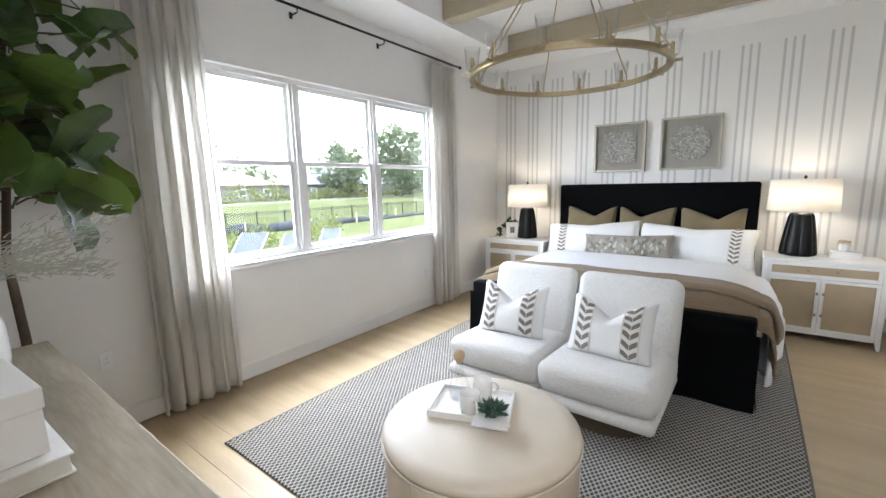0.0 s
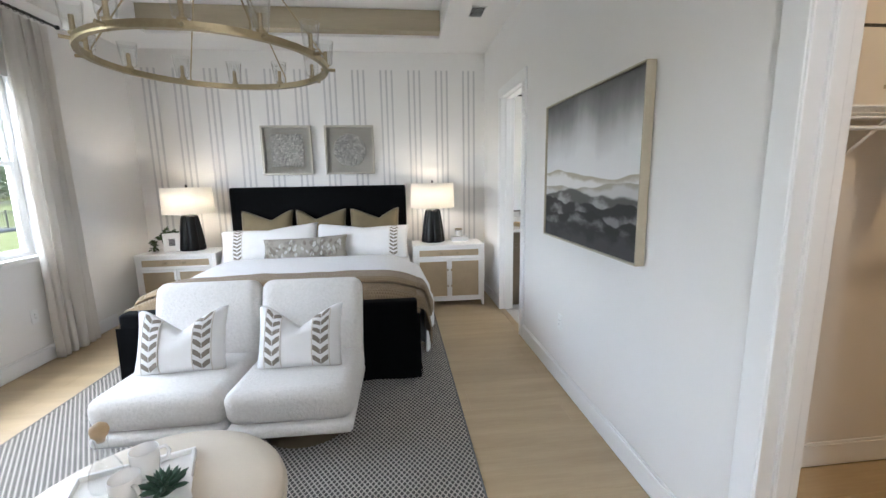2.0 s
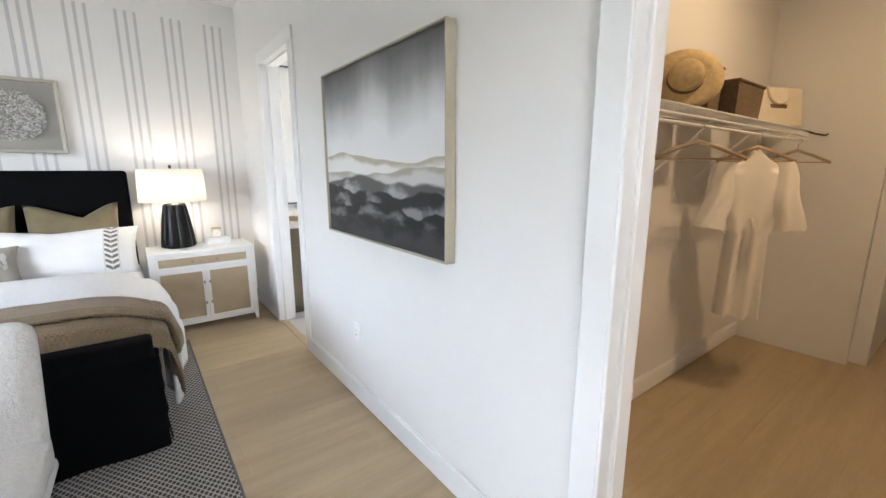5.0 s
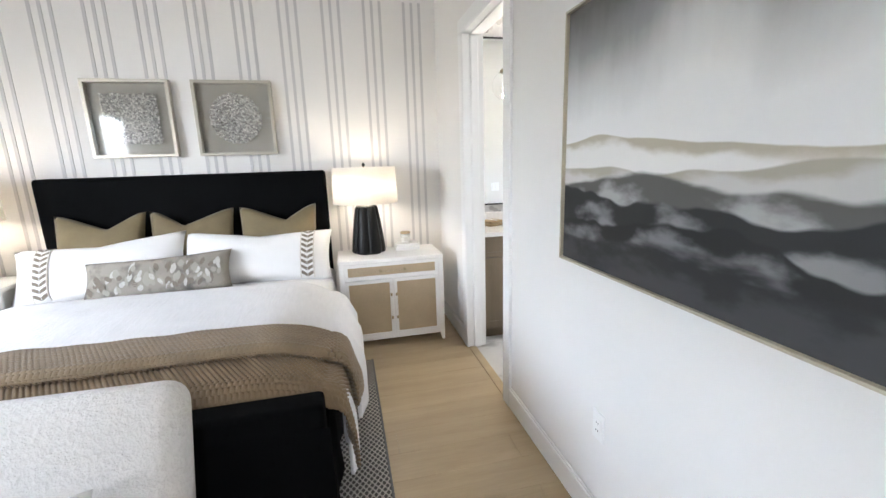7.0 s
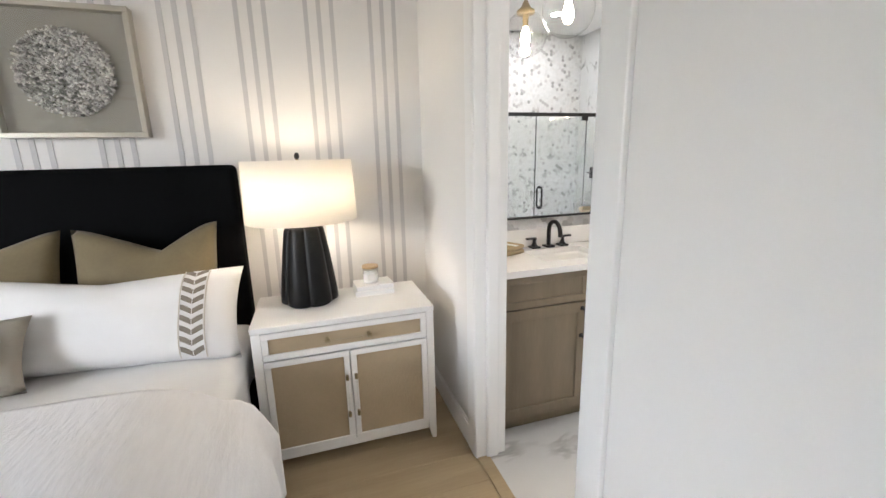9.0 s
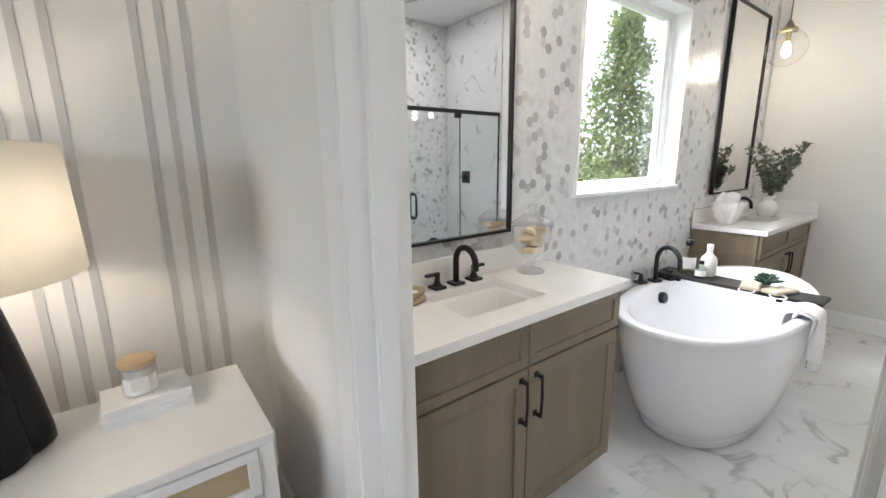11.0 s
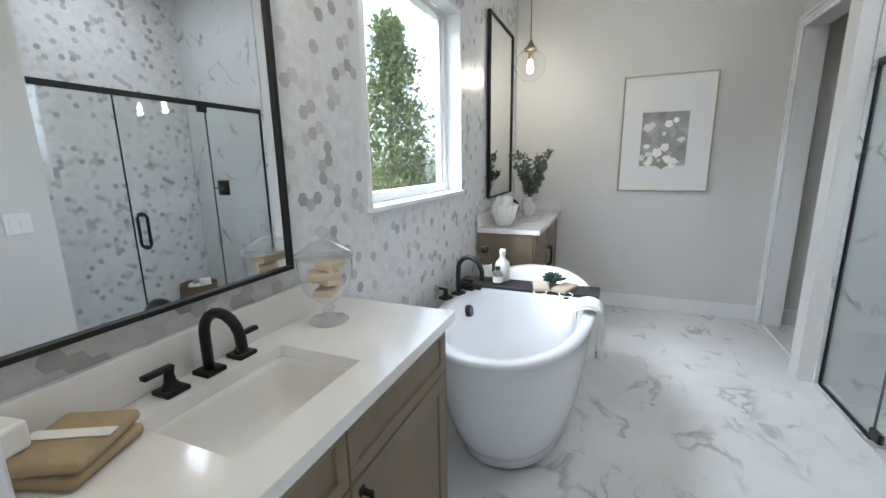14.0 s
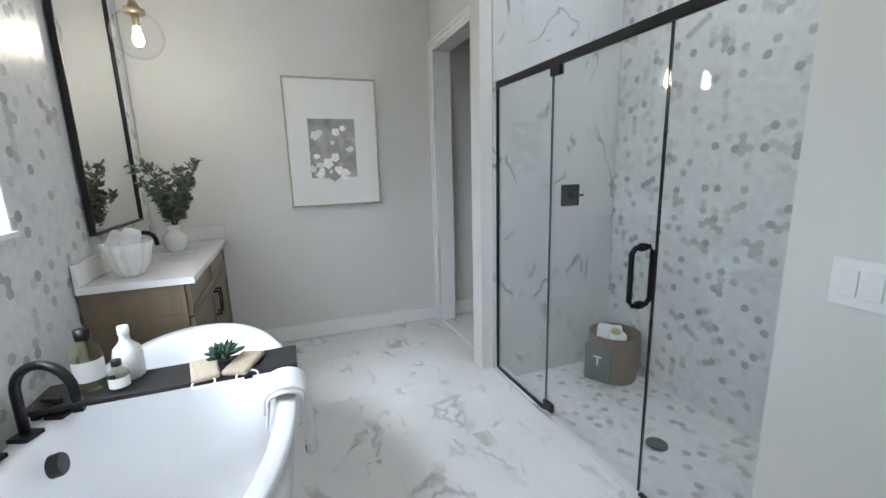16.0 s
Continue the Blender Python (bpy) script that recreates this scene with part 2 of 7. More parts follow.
LEAF = mat("fig_leaf", (0.050, 0.100, 0.026), 0.30, base2=(0.014, 0.036, 0.012), scale=9, fine=40, bump=0.3, rnd=0.5, trans=0.0)
BARK = mat("bark", (0.11, 0.08, 0.055), 0.85, var=0.4, scale=20, fine=70, bump=0.6)
SUCCULENT = mat("succulent_leaf", (0.05, 0.105, 0.07), 0.5, var=0.4, scale=30)
WICKER = mat("wicker", (0.20, 0.135, 0.075), 0.75, var=0.45, scale=60, fine=150, bump=0.6, dist=0.006)
STRAW = mat("straw", (0.58, 0.43, 0.20), 0.8, var=0.3, scale=40, fine=200, bump=0.4, dist=0.004)
CANVAS = mat("cream_canvas", (0.74, 0.66, 0.52), 0.9, var=0.06, scale=20, fine=250, bump=0.2)
WOODLIGHT = mat("light_wood", (0.48, 0.35, 0.20), 0.5, var=0.2, scale=8, fine=60, stretch=(1, 1, 4), bump=0.1)
PAPER = mat("white_paper", (0.82, 0.81, 0.79), 0.7, var=0.03, scale=6, bump=0.03)
PLASTIC = mat("white_plastic", (0.82, 0.82, 0.81), 0.35, var=0.01, scale=6, bump=0)
DARK = mat("dark_slot", (0.02, 0.02, 0.02), 0.6)

# fig leaves let some light through
n_, l_, p_ = nodes(LEAF)
tl_, mx_ = n_.new("ShaderNodeBsdfTranslucent"), n_.new("ShaderNodeMixShader")
tl_.inputs[0].default_value = (0.30, 0.42, 0.05, 1)
mx_.inputs[0].default_value = 0.22
l_.new(p_.outputs[0], mx_.inputs[1])
l_.new(tl_.outputs[0], mx_.inputs[2])
l_.new(mx_.outputs[0], n_["Material Output"].inputs[0])
# paper chips differ one from another
n_, l_, p_ = nodes(PAPERCHIP)
g_, hs_, mr_ = n_.new("ShaderNodeNewGeometry"), n_.new("ShaderNodeHueSaturation"), n_.new("ShaderNodeMapRange")
mr_.inputs[3].default_value, mr_.inputs[4].default_value = 0.42, 1.3
l_.new(g_.outputs["Random Per Island"], mr_.inputs[0])
l_.new(mr_.outputs[0], hs_.inputs["Value"])
l_.new(p_.inputs["Base Color"].links[0].from_socket, hs_.inputs["Color"])
l_.new(hs_.outputs[0], p_.inputs["Base Color"])
# thin curtain cloth and sheer robe cloth let daylight through
n_, l_, p_ = nodes(CURTAIN)
tl_, mx_ = n_.new("ShaderNodeBsdfTranslucent"), n_.new("ShaderNodeMixShader")
tl_.inputs[0].default_value = (0.86, 0.84, 0.80, 1)
mx_.inputs[0].default_value = 0.6
l_.new(p_.outputs[0], mx_.inputs[1])
l_.new(tl_.outputs[0], mx_.inputs[2])
l_.new(mx_.outputs[0], n_["Material Output"].inputs[0])

# ---- building helpers ----
def part(name, bm, material, parent=None, label="", smooth=False):
    """One bmesh as one mesh object, under a thing or a part."""
    me = bpy.data.meshes.new(name)
    bmesh.ops.recalc_face_normals(bm, faces=bm.faces)
    bm.to_mesh(me)
    bm.free()
    if smooth:
        me.polygons.foreach_set("use_smooth", [True] * len(me.polygons))
    me.materials.append(material)
    ob = new(name, me)
    if parent:
        ob.parent = parent
    if label:
        ob["label"] = label
    return ob


def empty(name, m=None):
    ob = new(name)
    ob.empty_display_size = 0.1
    if m:
        ob.matrix_basis = m
    return ob


def bx(x0, x1, y0, y1, z0, z1, bevel=0.0, bm=None, seg=2):
    """A box between two corners, with rounded edges."""
    own = bmesh.new()
    bmesh.ops.create_cube(own, size=1)
    for v in own.verts:
        v.co = Vector(((x0 + x1) / 2 + v.co.x * (x1 - x0), (y0 + y1) / 2 + v.co.y * (y1 - y0), (z0 + z1) / 2 + v.co.z * (z1 - z0)))
    if bevel:
        bmesh.ops.bevel(own, geom=own.edges[:], offset=min(bevel, 0.49 * min(x1 - x0, y1 - y0, z1 - z0)), segments=seg, affect="EDGES", profile=0.5)
    return join(bm, own)


def join(bm, own):
    if bm is None:
        return own
    me = bpy.data.meshes.new("tmp")
    own.to_mesh(me)
    own.free()
    bm.from_mesh(me)
    bpy.data.meshes.remove(me)
    return bm


def lathe(profile, seg=32, centre=(0, 0, 0), bm=None, ribs=0, depth=0.0, sx=1.0, sy=1.0, lobes=False):
    """A turned body from (radius, height) pairs; ribs flute it."""
    own = bmesh.new()
    rings = []
    for r, z in profile:
        ring = []
        for i in range(seg):
            a = 2 * math.pi * i / seg
            k = 1 - depth * (0.5 + 0.5 * math.cos(ribs * a)) if ribs else 1
            if lobes:
                k = 1 - depth * (1 - abs(math.cos(ribs * a / 2)) ** 0.7)
            ring.append(own.verts.new((centre[0] + sx * r * k * math.cos(a), centre[1] + sy * r * k * math.sin(a), centre[2] + z)))
        rings.append(ring)
    for a, b in zip(rings, rings[1:]):
        for i in range(seg):
            own.faces.new((a[i], a[(i + 1) % seg], b[(i + 1) % seg], b[i]))
    if profile[0][0] > 1e-6:
        own.faces.new(rings[0])
    if profile[-1][0] > 1e-6:
        own.faces.new(rings[-1])
    bmesh.ops.remove_doubles(own, verts=own.verts, dist=1e-6)
    return join(bm, own)


def tube(points, r, seg=8, bm=None, r2=None, closed=False):
    """A round bar along points, tapering from r to r2."""
    own = bmesh.new()
    pts = [Vector(p) for p in points]
    rings = []
    n = len(pts)
    up = Vector((0.31, 0.52, 0.79)).normalized()
    for i, p in enumerate(pts):
        a, b = (pts[(i - 1) % n], pts[(i + 1) % n]) if closed else (pts[max(i - 1, 0)], pts[min(i + 1, n - 1)])
        d = (b - a).normalized()
        u = d.cross(up)
        if u.length < 1e-3:
            u = d.cross(Vector((1, 0, 0)))
        u.normalize()
        w = d.cross(u)
        rr = r if r2 is None else r + (r2 - r) * i / max(1, n - 1)
        rings.append([own.verts.new(p + rr * (math.cos(2 * math.pi * k / seg) * u + math.sin(2 * math.pi * k / seg) * w)) for k in range(seg)])
    pairs = list(zip(rings, rings[1:])) + ([(rings[-1], rings[0])] if closed else [])
    for a, b in pairs:
        for i in range(seg):
            own.faces.new((a[i], a[(i + 1) % seg], b[(i + 1) % seg], b[i]))
    if not closed:
        own.faces.new(rings[0][::-1])
        own.faces.new(rings[-1])
    return join(bm, own)


def grid(f, nu, nv, bm=None, closed_u=False):
    """A sheet of f(u, v), u and v from 0 to 1."""
    own = bmesh.new()
    vs = [[own.verts.new(f(i / nu, j / nv)) for j in range(nv + 1)] for i in range(nu + (0 if closed_u else 1))]
    for i in range(nu):
        for j in range(nv):
            own.faces.new((vs[i][j], vs[(i + 1) % len(vs)][j], vs[(i + 1) % len(vs)][j + 1], vs[i][j + 1]))
    return join(bm, own)


def thing(name, label, category, m=None, group="", kind=""):
    return tagged(empty(name, m), label, category, group, kind)


def single(name, bm, material, label, category, m=None, group="", kind="", smooth=False):
    ob = part(name, bm, material, None, label, smooth)
    if m:
        ob.matrix_basis = m
    return tagged(ob, label, category, group, kind)


def structure(name, bm, material, label, category="wall", smooth=False):
    return single(name, bm, material, label, category, kind="structure", smooth=smooth)


def wall_with_holes(axis, a, b, lo, hi, z0, z1, holes):
    """A wall slab between the faces a and b on the axis, from lo to hi along it, with openings (from, to, bottom, top)."""
    bm = bmesh.new()
    us = sorted({lo, hi, *[h[0] for h in holes], *[h[1] for h in holes]})
    zs = sorted({z0, z1, *[h[2] for h in holes], *[h[3] for h in holes]})
    nu, nz = len(us) - 1, len(zs) - 1
    solid = [[not any(h[0] <= (us[i] + us[i + 1]) / 2 <= h[1] and h[2] <= (zs[j] + zs[j + 1]) / 2 <= h[3] for h in holes) for j in range(nz)] for i in range(nu)]
    cache = {}

    def v(s, i, j):
        k = (s, i, j)
        if k not in cache:
            w = (a, b)[s]
            cache[k] = bm.verts.new((w, us[i], zs[j]) if axis == "x" else (us[i], w, zs[j]))
        return cache[k]

    for i in range(nu):
        for j in range(nz):
            if not solid[i][j]:
                continue
            for s in (0, 1):
                bm.faces.new((v(s, i, j), v(s, i + 1, j), v(s, i + 1, j + 1), v(s, i, j + 1)))
            for di, dj, e in ((-1, 0, ((i, j), (i, j + 1))), (1, 0, ((i + 1, j), (i + 1, j + 1))), (0, -1, ((i, j), (i + 1, j))), (0, 1, ((i, j + 1), (i + 1, j + 1)))):
                x, y = i + di, j + dj
                if not (0 <= x < nu and 0 <= y < nz and solid[x][y]):
                    (p, q), (r, t) = e
                    bm.faces.new((v(0, p, q), v(0, r, t), v(1, r, t), v(1, p, q)))
    return bm


def turned(bm, m):
    bmesh.ops.transform(bm, matrix=m, verts=bm.verts)
    return bm


def letters(text, size, depth, material, parent, m, name="lettering"):
    """Words in the built-in font, as a thin mesh."""
    c = bpy.data.curves.new(name, "FONT")
    c.body, c.size, c.extrude, c.align_x, c.align_y = text, size, depth, "CENTER", "CENTER"
    tmp = new("tmp_text", c)
    bpy.context.view_layer.update()
    me = bpy.data.meshes.new_from_object(tmp)
    bpy.data.objects.remove(tmp)
    bpy.data.curves.remove(c)
    me.materials.clear()
    me.materials.append(material)
    ob = new(name, me)
    ob.parent = parent
    ob.matrix_basis = m
    return ob

# ---- rooms: walls, floors, ceilings ----
XW, XE, XB = -2.98, 1.235, 1.36          # window wall, painting wall, its bathroom face
YN, YB, YS = 5.42, 5.03, -0.32           # bed wall, bathroom mosaic wall, wall behind the dresser
H = 3.05
XF = 5.45                                # far bathroom wall
DOOR = (3.745, 4.53, 0.0, 2.36)         # bathroom doorway
CDOOR = (0.35, 1.125, 0.0, 2.36)          # closet doorway
WIN = (1.13, 3.885, 0.905, 2.385)        # bedroom window
BWIN = (2.715, 3.825, 1.23, 2.31)        # bathroom window
YG, XS0, XS1, YSB = 2.81, 2.61, 4.33, 1.84   # shower: glass line, sides, back

structure("wall_west", wall_with_holes("x", XW - 0.16, XW, -1.6, YN + 0.16, 0, 3.5, [WIN]), WALL, "light grey painted bedroom wall with a wide window")
wall_north = structure("wall_north", bx(XW, XB, YN, YN + 0.16, 0, 3.5), WALL, "white bed wall painted with groups of thin grey stripes")
structure("wall_east", wall_with_holes("x", XE, XB, -1.6, YN, 0, 3.5, [DOOR, CDOOR]), WALL, "white painted wall with doorways to bathroom and closet")
structure("wall_south", bx(XW, -0.35, YS - 0.12, YS, 0, 3.5), WALL, "white painted wall behind the wooden dresser")
structure("wall_entry_side", bx(-0.47, -0.35, -1.6, YS - 0.12, 0, 3.5), WALL, "white painted return wall of the entry")
structure("wall_entry_back", bx(-0.47, XE, -1.72, -1.6, 0, 3.5), WALL, "white painted wall closing the entry")

# bedroom ceiling: flat border round a raised tray with wooden beams
TX0, TX1, TY0, TY1, TZ = -2.45, 0.61, 0.2, 4.9, 3.29
cb = bx(XW, XB, TY1, YN, H, H + 0.02)
bx(XW, XB, -1.7, TY0, H, H + 0.02, bm=cb)
bx(XW, TX0, TY0, TY1, H, H + 0.02, bm=cb)
bx(TX1, XB, TY0, TY1, H, H + 0.02, bm=cb)
bx(TX0 - 0.02, TX0, TY0, TY1, H + 0.02, TZ, bm=cb)
bx(TX1, TX1 + 0.02, TY0, TY1, H + 0.02, TZ, bm=cb)
bx(TX0 - 0.02, TX1 + 0.02, TY1, TY1 + 0.02, H + 0.02, TZ, bm=cb)
bx(TX0 - 0.02, TX1 + 0.02, TY0 - 0.02, TY0, H + 0.02, TZ, bm=cb)
bx(TX0 - 0.02, TX1 + 0.02, TY0 - 0.02, TY1 + 0.02, TZ, TZ + 0.03, bm=cb)
structure("ceiling", cb, CEIL, "white bedroom tray ceiling with a raised middle", "ceiling")
for y0, y1 in ((3.40, 3.56), (TY1 - 0.14, TY1)):
    single("ceiling_beam", bx(TX0 + 0.002, TX1 - 0.002, y0, y1 - 0.002, H + 0.025, TZ - 0.002, 0.006), BEAM, "light oak beam across the raised ceiling tray", "beam", group="ceiling beams", kind="structure")

# grey stripes painted on the bed wall, three by three
for g in range(13):
    for k in (-1, 0, 1):
        x = 1.028 - 0.3427 * g + 0.0675 * k
        if XW + 0.02 < x < XE - 0.02:
            part("stripe", bx(x - 0.0115, x + 0.0115, YN - 0.004, YN + 0.001, 0.14, 2.84), STRIPE, wall_north)


def baseboard(x0, x1, y0, y1, name="baseboard"):
    """A skirting board with a stepped top edge, against a wall."""
    bm = bx(x0, x1, y0, y1, 0.004, 0.122, 0.003)
    ex, ey = (0.004, 0) if x1 - x0 < y1 - y0 else (0, 0.004)
    bx(x0 + ex, x1 - ex, y0 + ey, y1 - ey, 0.122, 0.138, 0.004, bm)
    return structure(name, bm, TRIM, "white painted wooden baseboard along the wall", "baseboard")


T = 0.016
baseboard(XW, XW + T, YS, YN)
baseboard(XW + T, XE - T, YN - T, YN)
baseboard(XE - T, XE, CDOOR[1] + 0.09, DOOR[0] - 0.09)
baseboard(XE - T, XE, DOOR[1] + 0.09, YN - T)
baseboard(XE - T, XE, -1.6, CDOOR[0] - 0.09)


def casing(x, side, y0, y1, top, name="door_trim"):
    """A fluted door casing of two legs and a head on one face of a wall along y; side is +1 or -1 along x."""
    t = empty(name)
    tagged(t, "white painted wooden door casing", "door trim", kind="structure")
    w = 0.09

    def board(a, b, z0, z1):
        bm = bx(min(x, x + side * 0.019), max(x, x + side * 0.019), a, b, z0, z1, 0.004)
        return bm

    part("casing_leg", board(y1, y1 + w, 0.004, top), TRIM, t)
    part("casing_leg", board(y0 - w, y0, 0.004, top), TRIM, t)
    part("casing_head", board(y0 - w, y1 + w, top + 0.001, top + w), TRIM, t)
    return t


def jamb(x0, x1, y0, y1, top):
    """Door lining with a stepped stop down its middle."""
    bm = None
    for sgn, y in ((-1, y1), (1, y0)):
        for u0, u1, d in ((-0.016, 0.141, 0.010), (0.038, 0.100, 0.021), (0.044, 0.094, 0.024)):
            lo, hi = sorted((y - sgn * 0.003, y + sgn * d))
            bm = bx(x0 + u0, x0 + u1, lo, hi, 0.004, top, 0.003, bm)
    bx(x0 - 0.016, x1 + 0.016, y0 + 0.010, y1 - 0.010, top - 0.010, top + 0.002, 0.002, bm)
    bx(x0 + 0.038, x0 + 0.100, y0 + 0.021, y1 - 0.021, top - 0.021, top - 0.0101, 0.002, bm)
    structure("door_jamb", bm, TRIM, "white painted door jamb with a stop moulding", "door jamb")


for d in (DOOR, CDOOR):
    casing(XE, -1, d[0], d[1], d[3])
    casing(XB, 1, d[0], d[1], d[3])
    jamb(XE, XB, d[0], d[1], d[3])

# closet
structure("wall_closet_north", bx(XB, 4.50, 1.735, YSB - 0.014, 0, 3.3), CLOSET, "beige closet wall behind the wire shelf")
structure("wall_closet_east", bx(4.50, 4.62, 1.24, YSB - 0.014, 0, 3.3), CLOSET, "beige closet wall at the end of the shelf")
structure("wall_closet_niche", bx(4.62, 6.0, 1.24, 1.34, 0, 3.3), CLOSET, "beige closet wall beyond the corner")
structure("wall_closet_far", bx(6.0, 6.1, -0.9, 1.34, 0, 3.3), CLOSET, "beige far closet wall")
structure("wall_closet_south", bx(XB, 6.0, -0.9, -0.8, 0, 3.3), CLOSET, "beige closet wall opposite the shelf")
structure("ceiling_closet", bx(XB, 6.0, -0.8, 1.735, H, H + 0.05), CEIL, "white closet ceiling", "ceiling")
baseboard(XB, 4.50, 1.735 - T, 1.735)
baseboard(4.50 - T, 4.50, 1.24 - T, 1.735 - T)
baseboard(4.50, 6.0, 1.24 - T, 1.24)

# bathroom
structure("wall_bath_north", wall_with_holes("y", YB + 0.012, YB + 0.17, XB, XF + 0.12, 0, 3.3, [BWIN]), GROUT, "bathroom outer wall behind the mosaic with a window")
structure("wall_bath_east", bx(XF, XF + 0.12, 0.9, YB, 0, 3.3), BATHPAINT, "pale greige painted bathroom wall with a framed print")
structure("wall_bath_south", bx(XB, XS0, YG - 0.06, YG + 0.06, 0, 3.3), BATHPAINT, "white bathroom wall with a light switch beside the shower")
structure("wall_shower_west", bx(XS0 - 0.1, XS0 - 0.012, YSB, YG - 0.06, 0, 3.3), GROUT, "shower side wall")
structure("wall_shower_back", bx(XS0 - 0.1, XS1 + 0.05, YSB - 0.0135, YSB - 0.0105, -0.2, 3.3), GROUT, "shower back wall under the mosaic")
structure("wall_shower_pier", bx(XS1 + 0.014, XS1 + 0.15, YSB, YG + 0.115, 0, 3.3), BATHPAINT, "white pier between shower and toilet room")
WC = (4.58, 5.36, 0.0, 2.36)
structure("wall_toilet_room", wall_with_holes("y", 2.71, 2.84, XS1 + 0.15, XF, 0, 3.3, [WC]), BATHPAINT, "painted wall with the toilet room doorway")
structure("wall_toilet_back", bx(XS1 + 0.15, XF, 0.9, 1.0, 0, 3.3), BATHPAINT, "painted back wall of the toilet room")
structure("wall_toilet_side", bx(XS1 + 0.05, XS1 + 0.15, 1.0, YSB - 0.012, 0, 3.3), BATHPAINT, "painted side wall of the toilet room")
structure("ceiling_bath", bx(XB, XF, 0.9, YB + 0.012, H, H + 0.05), CEIL, "white bathroom ceiling", "ceiling")
baseboard(XF - T, XF, 2.84 + 0.02, 4.57)
baseboard(XB, XS0, YG + 0.06, YG + 0.06 + T)
baseboard(XB, XB + T, YG + 0.06 + T, DOOR[0] - 0.09)
baseboard(XF - T, XF, 1.0, 2.71)
wt = tagged(empty("door_trim"), "white painted casing of the toilet room doorway", "door trim", kind="structure")
for a, b in ((WC[1], WC[1] + 0.09), (WC[0] - 0.09, WC[0])):
    bm = bx(a, b, 2.84, 2.852, 0.004, 2.449, 0.002)
    for p, q, d in ((0.0, 0.02, 0.021), (0.03, 0.05, 0.019), (0.066, 0.09, 0.027)):
        bx(a + p if a >= WC[1] else b - q, a + q if a >= WC[1] else b - p, 2.84, 2.84 + d, 0.004, 2.36 + q, 0.003, bm)
    part("casing_leg", bm, TRIM, wt)
bm = bx(WC[0], WC[1], 2.84, 2.8525, 2.36, 2.45, 0.002)
for p, q, d in ((0.0, 0.02, 0.021), (0.03, 0.05, 0.019), (0.066, 0.09, 0.027)):
    bx(WC[0] - q, WC[1] + q, 2.84, 2.84 + d, 2.36 + p, 2.36 + q, 0.003, bm)
part("casing_head", bm, TRIM, wt)
bm = bx(WC[0] - 0.002, WC[0] + 0.014, 2.706, 2.844, 0.004, 2.36, 0.002)
bx(WC[1] - 0.014, WC[1] + 0.002, 2.706, 2.844, 0.004, 2.36, 0.002, bm)
structure("door_jamb", bm, TRIM, "white painted jamb of the toilet room doorway", "door jamb")

# floors
floor = structure("floor", bx(XW - 0.1, XE + 0.06, -1.7, YN + 0.1, -0.12, -0.006), OAK, "light oak plank floor of the bedroom", "floor")
floor_closet = structure("floor_closet", bx(XE + 0.06, 6.0, -0.9, 1.735, -0.12, -0.006), OAK, "light oak plank floor of the closet", "floor")
floor_bath = structure("floor_bath", bx(XE + 0.06, XF, YG, YB + 0.02, -0.12, -0.005), GROUT, "veined white marble tile floor of the bathroom", "floor")
structure("floor_shower", bx(XS0, XS1 + 0.02, YSB, YG, -0.2, -0.105), GROUT, "shower floor bed under the mosaic", "floor")
structure("floor_toilet", bx(XS1 + 0.05, XF, 0.9, YG, -0.12, -0.002), MARBLEF, "veined marble tile floor of the toilet room", "floor")
structure("threshold", bx(XE - 0.005, XE + 0.055, DOOR[0], DOOR[1], -0.003, 0.008, 0.004), OAK, "oak threshold strip in the bathroom doorway", "threshold")

# bedroom window
window_1 = tagged(empty("window_1"), "white triple single-hung window with clear panes", "window", kind="structure")
wx0, wx1 = XW - 0.12, XW - 0.05
wf = bx(wx0, wx1, WIN[0], WIN[1], WIN[3] - 0.045, WIN[3], 0.004)
bx(wx0, wx1, WIN[0], WIN[1], WIN[2], WIN[2] + 0.05, 0.004, wf)
bx(wx0, wx1, WIN[0], WIN[0] + 0.045, WIN[2] + 0.05, WIN[3] - 0.045, 0.004, wf)
bx(wx0, wx1, WIN[1] - 0.045, WIN[1], WIN[2] + 0.05, WIN[3] - 0.045, 0.004, wf)
part("window_frame", wf, TRIM, window_1)
ML = (2.055, 2.965)
for y in ML:
    bm = bx(wx0, wx1 + 0.004, y - 0.045, y + 0.045, WIN[2] + 0.05, WIN[3] - 0.045, 0.004)
    bx(wx1 + 0.004, wx1 + 0.02, y - 0.02, y + 0.02, WIN[2] + 0.05, WIN[3] - 0.045, 0.004, bm)
    part("mullion", bm, TRIM, window_1)
ys = [WIN[0] + 0.045, ML[0] - 0.045, ML[0] + 0.045, ML[1] - 0.045, ML[1] + 0.045, WIN[1] - 0.045]
ZR = 1.69
for i in range(3):
    a, b = ys[2 * i], ys[2 * i + 1]
    for z0, z1, xo in ((WIN[2] + 0.05, ZR + 0.02, 0.0), (ZR - 0.02, WIN[3] - 0.045, -0.028)):
        s = 0.034
        x0, x1 = wx1 - 0.028 + xo, wx1 - 0.002 + xo
        bm = bx(x0, x1, a, b, z0, z0 + s, 0.003)
        bx(x0, x1, a, b, z1 - s, z1, 0.003, bm)
        bx(x0, x1, a, a + s, z0 + s, z1 - s, 0.003, bm)
        bx(x0, x1, b - s, b, z0 + s, z1 - s, 0.003, bm)
        sash = part("sash", bm, TRIM, window_1)
        p = part("pane", bx(x0 + 0.010, x0 + 0.015, a + s, b - s, z0 + s, z1 - s), GLASS, sash)
        p.visible_shadow = False
